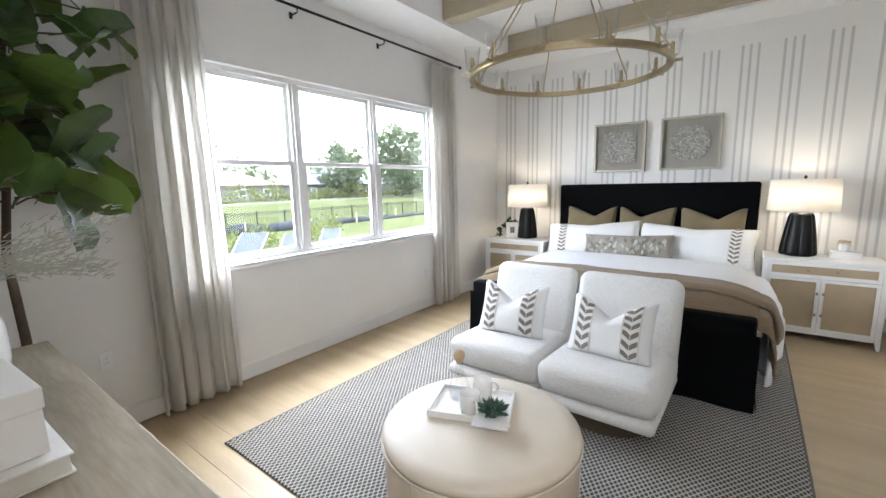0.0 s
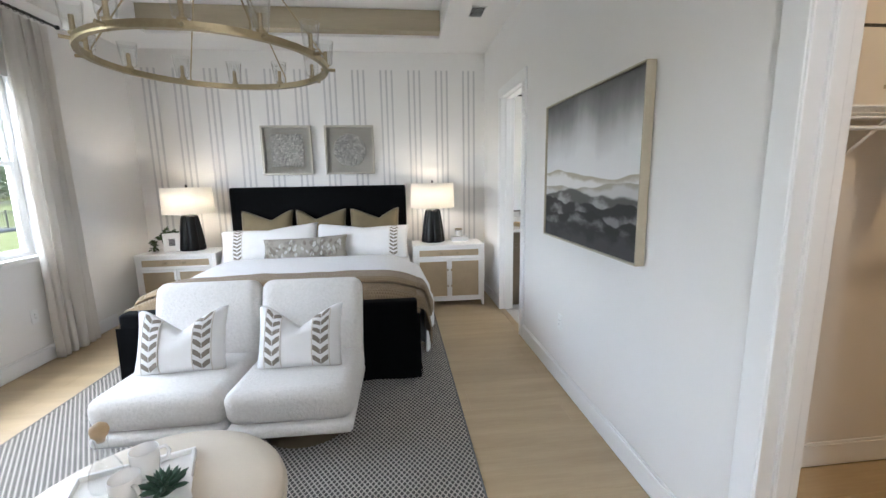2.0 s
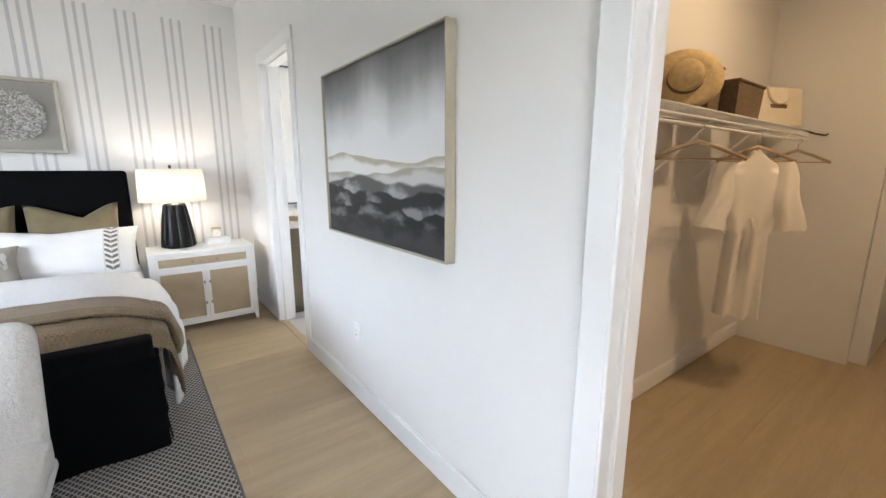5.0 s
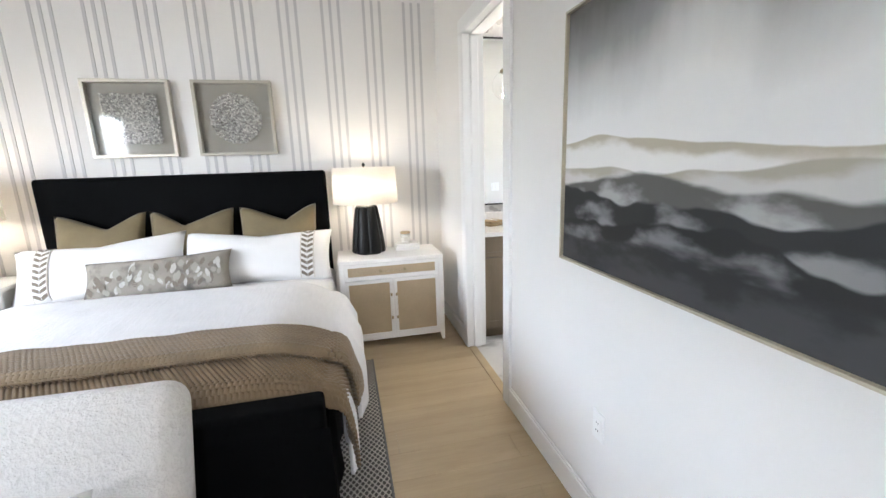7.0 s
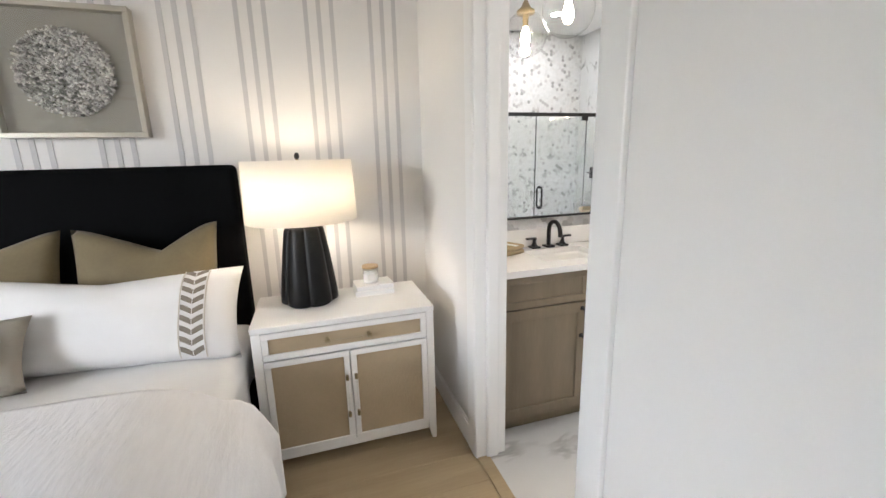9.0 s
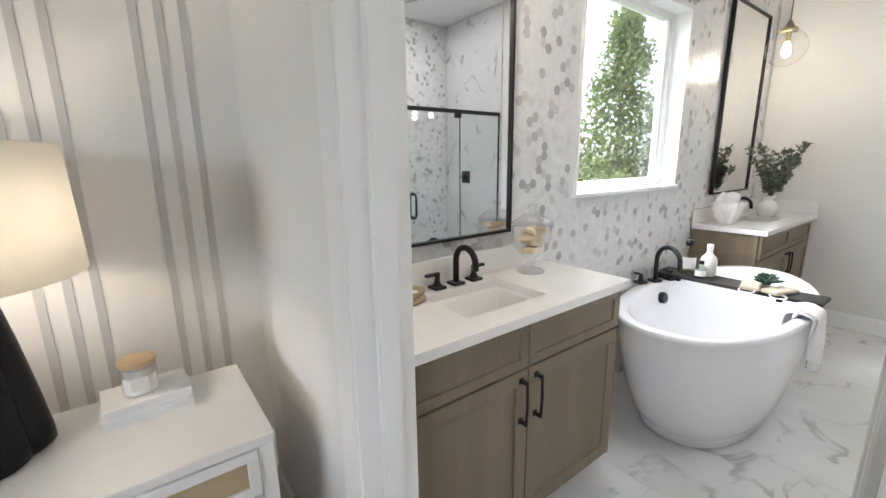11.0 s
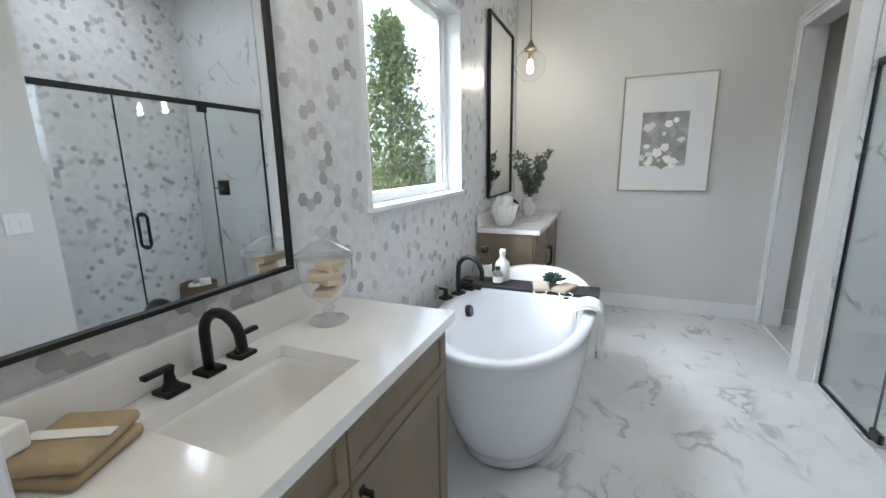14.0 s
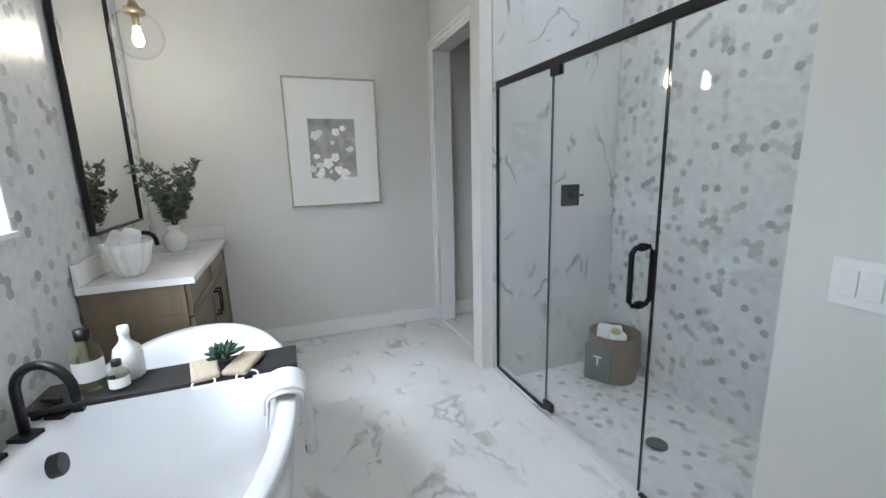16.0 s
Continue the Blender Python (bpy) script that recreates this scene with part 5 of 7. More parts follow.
def counter(x0, x1, sx, label, left_splash, right_splash):
    """Quartz top with an undermount basin and back splash."""
    CT = 0.925
    y0, y1 = 4.562, YB - 0.001
    a, b, c, d = sx - 0.19, sx + 0.19, 4.665, 4.925
    t = thing("vanity_counter", label, "countertop", None, "vanity counters")
    bm = wall_with_holes("y", CT - 0.033, CT, x0, x1, y0, y1, [(a, b, c, d)])
    for v in bm.verts:
        v.co.y, v.co.z = v.co.z, v.co.y
    edge = [e for e in bm.edges if all(abs(v.co.z - CT) < 1e-5 for v in e.verts) and e.calc_face_angle(0) > 0.5]
    bmesh.ops.bevel(bm, geom=edge, offset=0.003, segments=2, affect="EDGES")
    part("slab", bm, QUARTZ, t)
    part("backsplash", bx(x0, x1, YB - 0.020, YB - 0.0005, CT + 0.001, CT + 0.105, 0.002), QUARTZ, t)
    if right_splash:
        part("side_splash", bx(x1 - 0.020, x1, y0 + 0.004, YB - 0.021, CT + 0.001, CT + 0.105, 0.002), QUARTZ, t)
    basin = bmesh.new()
    r = 0.03
    rings = []
    for zz, g in ((-0.033, -0.004), (-0.05, 0.0), (-0.10, 0.012), (-0.135, 0.025), (-0.15, 0.05), (-0.153, 0.10)):
        pts = []
        for qx, qy, a0 in ((b - g, d - g, 0), (a + g, d - g, 90), (a + g, c + g, 180), (b - g, c + g, 270)):
            for k in range(5):
                th = radians(a0 + 90 * k / 4)
                ox, oy = (qx - r if qx > sx else qx + r), (qy - r if qy > 4.795 else qy + r)
                pts.append(basin.verts.new((ox + r * math.cos(th), oy + r * math.sin(th), CT + zz)))
        rings.append(pts)
    for p, q in zip(rings, rings[1:]):
        for i in range(20):
            basin.faces.new((p[i], p[(i + 1) % 20], q[(i + 1) % 20], q[i]))
    basin.faces.new(rings[-1])
    bmesh.ops.recalc_face_normals(basin, faces=basin.faces)
    k = part("basin", basin, PORCELAIN, t, "white undermount basin", smooth=True)
    so = k.modifiers.new("thickness", "SOLIDIFY")
    so.thickness, so.offset = 0.008, -1
    part("drain", lathe([(0.022, -0.151), (0.022, -0.147), (0.0, -0.146)], 20, (sx, 4.80, CT)), BLACKMETAL, t)
    return t


vanity(1.372, 2.452, 1.880, "taupe stained shaker vanity with black bar pulls", True)
counter(1.372, 2.462, 1.862, "white quartz vanity top with an undermount basin", False, False)
faucet_set(1.872, 4.972, 0.925, "black arched basin faucet with two square levers")
vanity(4.185, XF - 0.002, 4.83, "taupe stained shaker vanity in the far corner", False)
counter(4.172, XF - 0.001, 4.80, "white quartz vanity top with basin in the far corner", False, True)
faucet_set(4.80, 4.968, 0.925, "black arched basin faucet with two square levers")


def mirror(x0, x1, z0, z1):
    t = thing("wall_mirror", "tall mirror in a thin black metal frame above a vanity", "mirror", None, "vanity mirrors")
    y0, y1, s = YB - 0.030, YB - 0.002, 0.012
    bm = bx(x0, x1, y0, y1, z0, z0 + s, 0.002)
    bx(x0, x1, y0, y1, z1 - s, z1, 0.002, bm)
    bx(x0, x0 + s, y0, y1, z0 + s, z1 - s, 0.002, bm)
    bx(x1 - s, x1, y0, y1, z0 + s, z1 - s, 0.002, bm)
    part("frame", bm, BLACKMETAL, t)
    part("glass", bx(x0 + s, x1 - s, YB - 0.018, YB - 0.004, z0 + s, z1 - s), MIRROR, t, "clear mirror glass")


mirror(1.46, 2.215, 1.095, 2.475)
mirror(4.42, 5.18, 1.125, 2.505)

# bathtub
tx, ty, ta, tb, TH = 3.375, 4.535, 0.745, 0.395, 0.66


def tub_ring(k, z, n=72, e=2.25):
    pts = []
    for i in range(n):
        a = 2 * math.pi * i / n
        c, s = math.cos(a), math.sin(a)
        pts.append((tx + ta * k[0] * math.copysign(abs(c) ** (2 / e), c) + k[2], ty + tb * k[1] * math.copysign(abs(s) ** (2 / e), s), z))
    return pts


tub = thing("bathtub", "white freestanding oval acrylic bathtub", "bathtub")
own = bmesh.new()
lv = [((0.63, 0.64, 0), 0.004), ((0.67, 0.69, 0), 0.012), ((0.675, 0.695, 0), 0.05), ((0.70, 0.72, 0), 0.07), ((0.765, 0.79, 0), 0.13), ((0.845, 0.865, 0), 0.26), ((0.905, 0.92, 0), 0.41), ((0.95, 0.955, 0), 0.54), ((0.968, 0.968, 0), TH - 0.045), ((0.995, 0.99, 0), TH - 0.028), ((1.0, 1.0, 0), TH - 0.008), ((0.99, 0.985, 0), TH),
      ((0.93, 0.875, 0), TH), ((0.905, 0.84, 0), TH - 0.012), ((0.87, 0.79, 0), TH - 0.10), ((0.80, 0.72, 0), 0.34), ((0.70, 0.62, 0), 0.20), ((0.55, 0.48, 0), 0.155), ((0.25, 0.2, 0), 0.148)]
rings = []
for k, z in lv:
    rings.append([own.verts.new((p[0], p[1], p[2] + (0.035 * max(0, (p[0] - tx) / ta) ** 3 * min(1, max(0, (z - 0.4) / 0.2))))) for p in tub_ring(k, z)])
for p, q in zip(rings, rings[1:]):
    for i in range(72):
        own.faces.new((p[i], p[(i + 1) % 72], q[(i + 1) % 72], q[i]))
own.faces.new(rings[0])
own.faces.new(rings[-1])
part("shell", own, ACRYLIC, tub, smooth=True)
ov = lathe([(0.034, 0.0), (0.034, 0.022), (0.030, 0.028), (0.0, 0.029)], 28)
turned(ov, Matrix.Translation((3.325, ty + 0.283, 0.59)) @ Matrix.Rotation(radians(80), 4, "X"))
part("overflow", ov, BLACKMETAL, tub, "black overflow cover")
part("drain", lathe([(0.03, 0.150), (0.03, 0.156), (0.0, 0.157)], 24, (tx, ty, 0)), BLACKMETAL, tub)

tf = thing("bathtub_faucet", "black deck-mounted arched tub faucet with lever handles", "faucet", pose(3.395, 4.895, TH, 0, 0, -20))
sp = tube([(0, 0, 0.0), (0, 0, 0.145)] + [(0, -0.085 + 0.085 * math.cos(a), 0.145 + 0.085 * math.sin(a)) for a in [math.pi * k / 12 for k in range(1, 12)]] + [(0, -0.17, 0.135), (0, -0.172, 0.115)], 0.0135, 14)
part("spout", sp, BLACKMETAL, tf, smooth=True)
part("spout_plate", bx(-0.03, 0.03, -0.03, 0.03, 0.0, 0.014, 0.003), BLACKMETAL, tf)
for hx in (-0.11, 0.115):
    h = lathe([(0.022, 0.010), (0.013, 0.03), (0.012, 0.055), (0.0, 0.057)], 18, (hx, 0, 0))
    bx(hx - 0.03, hx + 0.03, -0.03, 0.03, 0.0, 0.014, 0.003, h)
    bx(hx - 0.008, hx + 0.008, -0.012, 0.05, 0.048, 0.060, 0.003, h)
    part("lever", h, BLACKMETAL, tf)

# caddy over the tub
cd = thing("bath_caddy", "black wooden caddy board across the bathtub", "bath caddy")
part("board", bx(3.475, 3.655, 4.13, 4.94, 0.685, 0.703, 0.003), mat("black_stained_wood", (0.018, 0.017, 0.017), 0.5, var=0.3, scale=6, stretch=(3, 0.4, 1)), cd)
for y in (4.155, 4.915):
    part("stop", bx(3.49, 3.64, y - 0.012, y + 0.012, 0.661, 0.684, 0.003), BLACKMETAL, cd)
for y in (4.30, 4.80):
    part("peg", bx(3.478, 3.502, y - 0.014, y + 0.014, 0.668, 0.6845, 0.003), BLACKMETAL, cd)

# shower enclosure
sh = thing("shower_enclosure", "frameless glass shower screen with black fittings", "shower")
for x0, x1, nm in ((XS0 + 0.004, 3.068, "fixed_panel"), (3.078, 3.745, "glass_door"), (3.755, XS1 - 0.006, "fixed_panel")):
    g = part(nm, bx(x0, x1, YG - 0.005, YG + 0.005, 0.018, 1.885), SHOWERGLASS, sh, "clear glass panel")
    g.visible_shadow = False
    if nm == "glass_door":
        hd = bmesh.new()
        for s in (-1, 1):
            yy = YG + s * 0.055
            tube([(x0 + 0.06, YG + s * 0.006, 0.84), (x0 + 0.06, yy - s * 0.02, 0.84), (x0 + 0.06, yy, 0.86), (x0 + 0.06, yy, 1.06), (x0 + 0.06, yy - s * 0.02, 1.08), (x0 + 0.06, YG + s * 0.006, 1.08)], 0.011, 10, hd)
        for z in (0.84, 1.08):
            turned_ = lathe([(0.017, -0.012), (0.017, 0.012)], 18)
            turned(turned_, Matrix.Translation((x0 + 0.06, YG, z)) @ Matrix.Rotation(radians(90), 4, "X"))
            join(hd, turned_)
        part("handle", hd, BLACKMETAL, g, "black loop pull handle")
        for z in (0.022, 1.84):
            part("pivot_hinge", bx(x1 - 0.06, x1 + 0.02, YG - 0.013, YG + 0.013, z, z + 0.05, 0.003), BLACKMETAL, g, "black pivot hinge")
for x, nm in ((3.073, "seal"), (3.750, "seal")):
    part(nm, bx(x - 0.0045, x + 0.0045, YG - 0.004, YG + 0.004, 0.02, 1.884), BLACKMETAL if x < 3.2 else mat("grey_seal", (0.06, 0.065, 0.065), 0.4), sh)
part("header_bar", bx(XS0, XS1, YG - 0.012, YG + 0.012, 1.885, 1.925, 0.003), BLACKMETAL, sh)
part("wall_channel", bx(XS1 - 0.012, XS1 - 0.0005, YG - 0.010, YG + 0.010, 0.012, 1.884, 0.002), BLACKMETAL, sh)
part("bottom_channel", bx(3.755, XS1 - 0.013, YG - 0.010, YG + 0.010, 0.004, 0.018, 0.002), BLACKMETAL, sh)
part("bottom_channel", bx(XS0, 3.065, YG - 0.010, YG + 0.010, 0.004, 0.018, 0.002), BLACKMETAL, sh)
structure("shower_curb", bx(XS0, XS1, YG - 0.05, YG + 0.03, -0.11, 0.004, 0.003), MARBLEW, "marble edge strip under the shower glass", "curb")

vp = thing("shower_valve", "square black shower valve plate with lever", "shower valve", pose(XS1, 2.235, 1.195))
part("plate", bx(-0.012, -0.0005, -0.075, 0.075, -0.075, 0.075, 0.003), BLACKMETAL, vp)
part("lever", bx(-0.06, -0.012, -0.018, 0.018, -0.018, 0.018, 0.004), BLACKMETAL, vp)
part("lever_arm", bx(-0.058, -0.046, -0.075, -0.016, -0.008, 0.008, 0.003), BLACKMETAL, vp)
dr = thing("shower_drain", "round dark metal shower drain", "drain", pose(3.37, 2.36, -0.091))
part("grate", lathe([(0.055, 0.0), (0.055, 0.004), (0.045, 0.005), (0.0, 0.0045)], 32), mat("dark_steel", (0.10, 0.10, 0.10), 0.4, metal=0.8), dr)

# pendants
def pendant(x, y, z):
    t = thing("pendant_lamp", "clear glass globe pendant with a brass cap, lit", "pendant lamp", pose(x, y, z), "globe pendants over the vanities")
    R_ = 0.125
    g = lathe([(R_ * math.sin(a), -R_ * math.cos(a)) for a in [math.pi * k / 22 for k in range(0, 20)]], 40)
    gl = part("globe", g, CLEAR, t, "clear glass globe", smooth=True)
    gl.visible_shadow = False
    part("cap", lathe([(0.05, 0.108), (0.052, 0.128), (0.03, 0.142), (0.014, 0.175), (0.006, 0.19)], 28), BRASS, t, smooth=True)
    part("socket", lathe([(0.016, 0.04), (0.018, 0.108)], 16), BRASS, t)
    b = part("bulb", lathe([(0.0, -0.062), (0.018, -0.055), (0.028, -0.03), (0.022, 0.005), (0.013, 0.04), (0.0, 0.04)], 20), glow_mat("lit_filament_bulb", (1.0, 0.86, 0.66), 5.0), t, "glowing bulb", smooth=True)
    part("cord", tube([(0, 0, 0.19), (0, 0, H - z - 0.015)], 0.003, 6), BLACKMETAL, t)
    part("canopy", lathe([(0.055, H - z - 0.02), (0.055, H - z - 0.001)], 28), BRASS, t)
    lamp("pendant_light", "POINT", pose(x, y, z - 0.085), PEND_W, (1.0, 0.80, 0.55), radius=0.03)


PEND_W = 0.5
pendant(1.83, 4.80, 2.14)
pendant(4.80, 4.78, 2.17)

# recessed downlights; the last, over the entry, is added unseen to brighten the bedroom
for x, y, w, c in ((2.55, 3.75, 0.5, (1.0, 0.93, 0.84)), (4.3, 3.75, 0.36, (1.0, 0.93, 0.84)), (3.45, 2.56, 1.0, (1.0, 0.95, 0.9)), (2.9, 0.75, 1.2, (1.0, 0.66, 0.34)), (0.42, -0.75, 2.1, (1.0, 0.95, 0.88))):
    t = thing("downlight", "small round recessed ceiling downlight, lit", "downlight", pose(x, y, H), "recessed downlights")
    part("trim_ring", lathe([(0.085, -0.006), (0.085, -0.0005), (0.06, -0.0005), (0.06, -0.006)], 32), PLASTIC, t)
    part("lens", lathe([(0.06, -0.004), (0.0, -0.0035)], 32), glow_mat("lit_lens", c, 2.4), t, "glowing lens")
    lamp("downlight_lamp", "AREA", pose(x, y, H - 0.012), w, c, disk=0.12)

# framed print
pr = thing("framed_print", "grey botanical print in a wide mat and thin gilt frame", "framed print")
y0, y1, z0, z1 = 3.340, 4.062, 1.127, 2.127
x0, x1 = XF - 0.03, XF - 0.002
fr = bx(x0, x1, y0, y1, z0, z0 + 0.014, 0.002)
bx(x0, x1, y0, y1, z1 - 0.014, z1, 0.002, fr)
bx(x0, x1, y0, y0 + 0.014, z0 + 0.014, z1 - 0.014, 0.002, fr)
bx(x0, x1, y1 - 0.014, y1, z0 + 0.014, z1 - 0.014, 0.002, fr)
part("frame", fr, mat("gilt_wood", (0.50, 0.44, 0.34), 0.45, metal=0.3), pr)
part("mat_board", bx(x0 + 0.012, x0 + 0.016, y0 + 0.014, y1 - 0.014, z0 + 0.014, z1 - 0.014), PAPER, pr)
PR = mat("print_grey", (0.52, 0.515, 0.50), 0.6, base2=(0.20, 0.20, 0.185), scale=7, fine=18, bump=0)
part("print", bx(x0 + 0.008, x0 + 0.0115, 3.530, 3.893, 1.355, 1.815), PR, pr, "grey photograph of cotton flowers")
rq = random.Random(8)
for i in range(26):
    yy, zz, rr = rq.uniform(3.56, 3.86), 1.36 + 0.40 * rq.random() ** 1.2, rq.uniform(0.022, 0.058)
    o = lathe([(rr, 0.0), (rr * 0.9, 0.0006), (0.0, 0.001)], 14, ribs=5, depth=0.25)
    turned(o, Matrix.Translation((x0 + 0.0078, yy, zz)) @ Matrix.Rotation(radians(-90), 4, "Y"))
    part("blossom", o, (PAPERCHIP, ARTLINEN, LINEN)[i % 3], pr)

# light switches and outlets
def plate(name, label, m, slots):
    t = thing(name, label, "outlet" if "outlet" in name else "light switch", m)
    w = 0.035 if slots < 2 else 0.06
    part("plate", bx(-w, w, -0.006, 0.0, -0.058, 0.058, 0.002), PLASTIC, t)
    for i in range(max(1, slots)):
        x = (i - (max(1, slots) - 1) / 2) * 0.046
        part("insert", bx(x - 0.017, x + 0.017, -0.010, -0.0062, -0.033, 0.033, 0.002), PLASTIC, t)
    if "outlet" in name:
        bm = None
        for z in (-0.016, 0.016):
            for x in (-0.006, 0.006):
                bm = bx(x - 0.001, x + 0.001, -0.0112, -0.0102, z - 0.004, z + 0.004, 0, bm)
        part("slots", bm, DARK, t)


plate("light_switch", "white double rocker light switch beside the shower", pose(2.445, YG + 0.0605, 1.115, 0, 0, 180), 2)
plate("wall_outlet", "white electrical outlet low on the window wall", pose(XW + 0.0005, 0.57, 0.47, 0, 0, 90), 1)
plate("wall_outlet", "white electrical outlet beside the far curtain", pose(XW + 0.0005, 3.70, 0.43, 0, 0, 90), 1)
plate("wall_outlet", "white electrical outlet low under the painting", pose(XE - 0.0005, 2.79, 0.46, 0, 0, -90), 1)

# ceiling vent
vt = thing("ceiling_vent", "white slatted air vent in the bedroom ceiling border", "ceiling vent", pose(0.89, 4.14, H))
fr = bx(-0.075, 0.075, -0.13, -0.115, -0.008, -0.0005, 0.002)
bx(-0.075, 0.075, 0.115, 0.13, -0.008, -0.0005, 0.002, fr)
bx(-0.075, -0.06, -0.115, 0.115, -0.008, -0.0005, 0.002, fr)
bx(0.06, 0.075, -0.115, 0.115, -0.008, -0.0005, 0.002, fr)
part("frame", fr, PLASTIC, vt)
part("backing", bx(-0.06, 0.06, -0.115, 0.115, -0.002, -0.0006), DARK, vt)
for k in range(8):
    sl = bx(-0.06, 0.06, -0.008, 0.008, -0.001, 0.001)
    turned(sl, Matrix.Translation((0, -0.1 + 0.0285 * k, -0.006)) @ Matrix.Rotation(radians(35), 4, "X"))
    part("slat", sl, PLASTIC, vt)

# ---- outdoors ----
def ground_z(x, y):
    d = -x
    if d < 9:
        z = -0.15
    elif d < 25:
        z = -0.15 - 1.15 * (d - 9) / 16
    elif d < 60:
        z = -1.30 + 0.35 * (d - 25) / 35
    else:
        z = -0.95
    return z


GRASS = mat("lawn_grass", (0.072, 0.075, 0.036), 1.0, spec=0.0, base2=(0.052, 0.060, 0.026), scale=0.3, fine=14, bump=0.4, dist=0.03)
own = bmesh.new()
xs = [-3000, -400, -150, -60, -40, -25, -20, -14, -9, -6, -3.14, 0, 8, 20, 60, 3000]
ysg = [-3000, -100, 0, 3, 6, 12, 25, 60, 150, 3000]
gv = [[own.verts.new((x, y, ground_z(x, y) - (0.3 if x > -3.2 else 0))) for y in ysg] for x in xs]
for i in range(len(xs) - 1):
    for j in range(len(ysg) - 1):
        own.faces.new((gv[i][j], gv[i + 1][j], gv[i + 1][j + 1], gv[i][j + 1]))
structure("ground", own, GRASS, "mown green lawn falling away from the house", "lawn")
own = bmesh.new()
rv = [[own.verts.new((x, y, ground_z(x, y) + 0.03)) for y in (-40, 20, 60, 120)] for x in (-66, -60.5)]
for j in range(3):
    own.faces.new((rv[0][j], rv[1][j], rv[1][j + 1], rv[0][j + 1]))
structure("road", own, mat("pale_concrete", (0.12, 0.116, 0.105), 0.95, spec=0.05, var=0.15, scale=0.5), "pale concrete road beyond the lawn", "road")
own = bx(-8.9, -3.16, -3, 9.5, -0.16, -0.10, 0.01)
structure("patio", own, mat("patio_paving", (0.10, 0.092, 0.078), 0.9, spec=0.1, var=0.15, scale=2), "pale paved patio outside the window", "patio")


def leaf_cloud(n, shape, size, seed, upright=0.3):
    """n small folded leaves scattered through a crown given by shape(rng) -> centre, outward."""
    r = random.Random(seed)
    vs, fs = [], []
    for i in range(n):
        c, out = shape(r)
        c, out = Vector(c), Vector(out)
        d = (out + Vector((r.uniform(-1, 1), r.uniform(-1, 1), r.uniform(-1, 1) + upright)) * 0.9).normalized()
        u = d.cross(Vector((r.uniform(-1, 1), r.uniform(-1, 1), r.uniform(-1, 1)))).normalized()
        k = size * r.uniform(0.6, 1.3)
        b = len(vs)
        vs += [c, c + d * k * 0.5 + u * k * 0.28, c + d * k, c + d * k * 0.5 - u * k * 0.28, c + d * k * 0.5 + d.cross(u) * k * 0.08]
        fs += [(b, b + 1, b + 4), (b + 1, b + 2, b + 4), (b + 2, b + 3, b + 4), (b + 3, b, b + 4)]
    me = bpy.data.meshes.new("crown")
    me.from_pydata(vs, [], fs)
    return me


def leaf_mat(name, a, b):
    m = mat(name, a, 0.55, base2=b, scale=1.5, fine=8, bump=0)
    n, l, p = nodes(m)
    p.inputs["Subsurface Weight"].default_value = 0.0
    g = n.new("ShaderNodeNewGeometry")
    hs = n.new("ShaderNodeHueSaturation")
    mr = n.new("ShaderNodeMapRange")
    mr.inputs[3].default_value, mr.inputs[4].default_value = 0.7, 1.35
    l.new(g.outputs["Random Per Island"], mr.inputs[0])
    l.new(mr.outputs[0], hs.inputs["Value"])
    l.new(p.inputs["Base Color"].links[0].from_socket, hs.inputs["Color"])
    l.new(hs.outputs[0], p.inputs["Base Color"])
    tl, mx = n.new("ShaderNodeBsdfTranslucent"), n.new("ShaderNodeMixShader")
    l.new(hs.outputs[0], tl.inputs[0])
    mx.inputs[0].default_value = 0.4
    l.new(p.outputs[0], mx.inputs[1])
    l.new(tl.outputs[0], mx.inputs[2])
    l.new(mx.outputs[0], n["Material Output"].inputs[0])
    return m


LEAFM = leaf_mat("evergreen_leaf", (0.10, 0.12, 0.06), (0.07, 0.09, 0.042))
LEAFY = leaf_mat("shrub_leaf", (0.11, 0.12, 0.028), (0.08, 0.09, 0.02))


def tree(x, y, h, w, n, size, seed, material, cone, label, zbase=None, clear=0.15):
    z0 = ground_z(x, y) if zbase is None else zbase
    t = thing("tree", label, "tree", pose(x, y, z0), "trees outside")
    r0 = random.Random(seed)
    part("trunk", tube([(0, 0, -0.1), (0.02 * h * 0.1, 0, h * 0.3), (0, 0.02 * h * 0.2, h * 0.6), (0, 0, h * 0.92)], h * 0.022, 8, r2=h * 0.004), BARK, t)
    clumps = []
    NCL = 90 if cone else 34
    for i in range(NCL):
        v = clear + (0.97 - clear) * (i + r0.random()) / NCL
        env = (1 - v) ** 0.75 * 1.05 if cone else math.sin(math.pi * min(1, max(0, (v - clear * 0.8) / (1.02 - clear * 0.8)))) ** 0.6
        a = r0.uniform(0, 6.283)
        rr = w / 2 * env * r0.uniform(0.35, 0.95)
        clumps.append((rr * math.cos(a), rr * math.sin(a), v * h, w * r0.uniform(0.13, 0.24) * (0.45 + 0.55 * env)))
    for k in range(7):
        c = clumps[4 * k + 2]
        part("limb", tube([(0, 0, c[2] * 0.75), (c[0] * 0.5, c[1] * 0.5, c[2] * 0.9), (c[0], c[1], c[2])], h * 0.008, 6, r2=h * 0.002), BARK, t)

    def shape(r):
        c = r.choice(clumps)
        d = Vector((r.gauss(0, 1), r.gauss(0, 1), r.gauss(0, 1))).normalized()
        q = c[3] * r.random() ** 0.4
        return Vector(c[:3]) + d * q, d
    me = leaf_cloud(n, shape, size, seed)
    me.materials.append(material)
    c = new("crown", me)
    c.parent = t
    return t


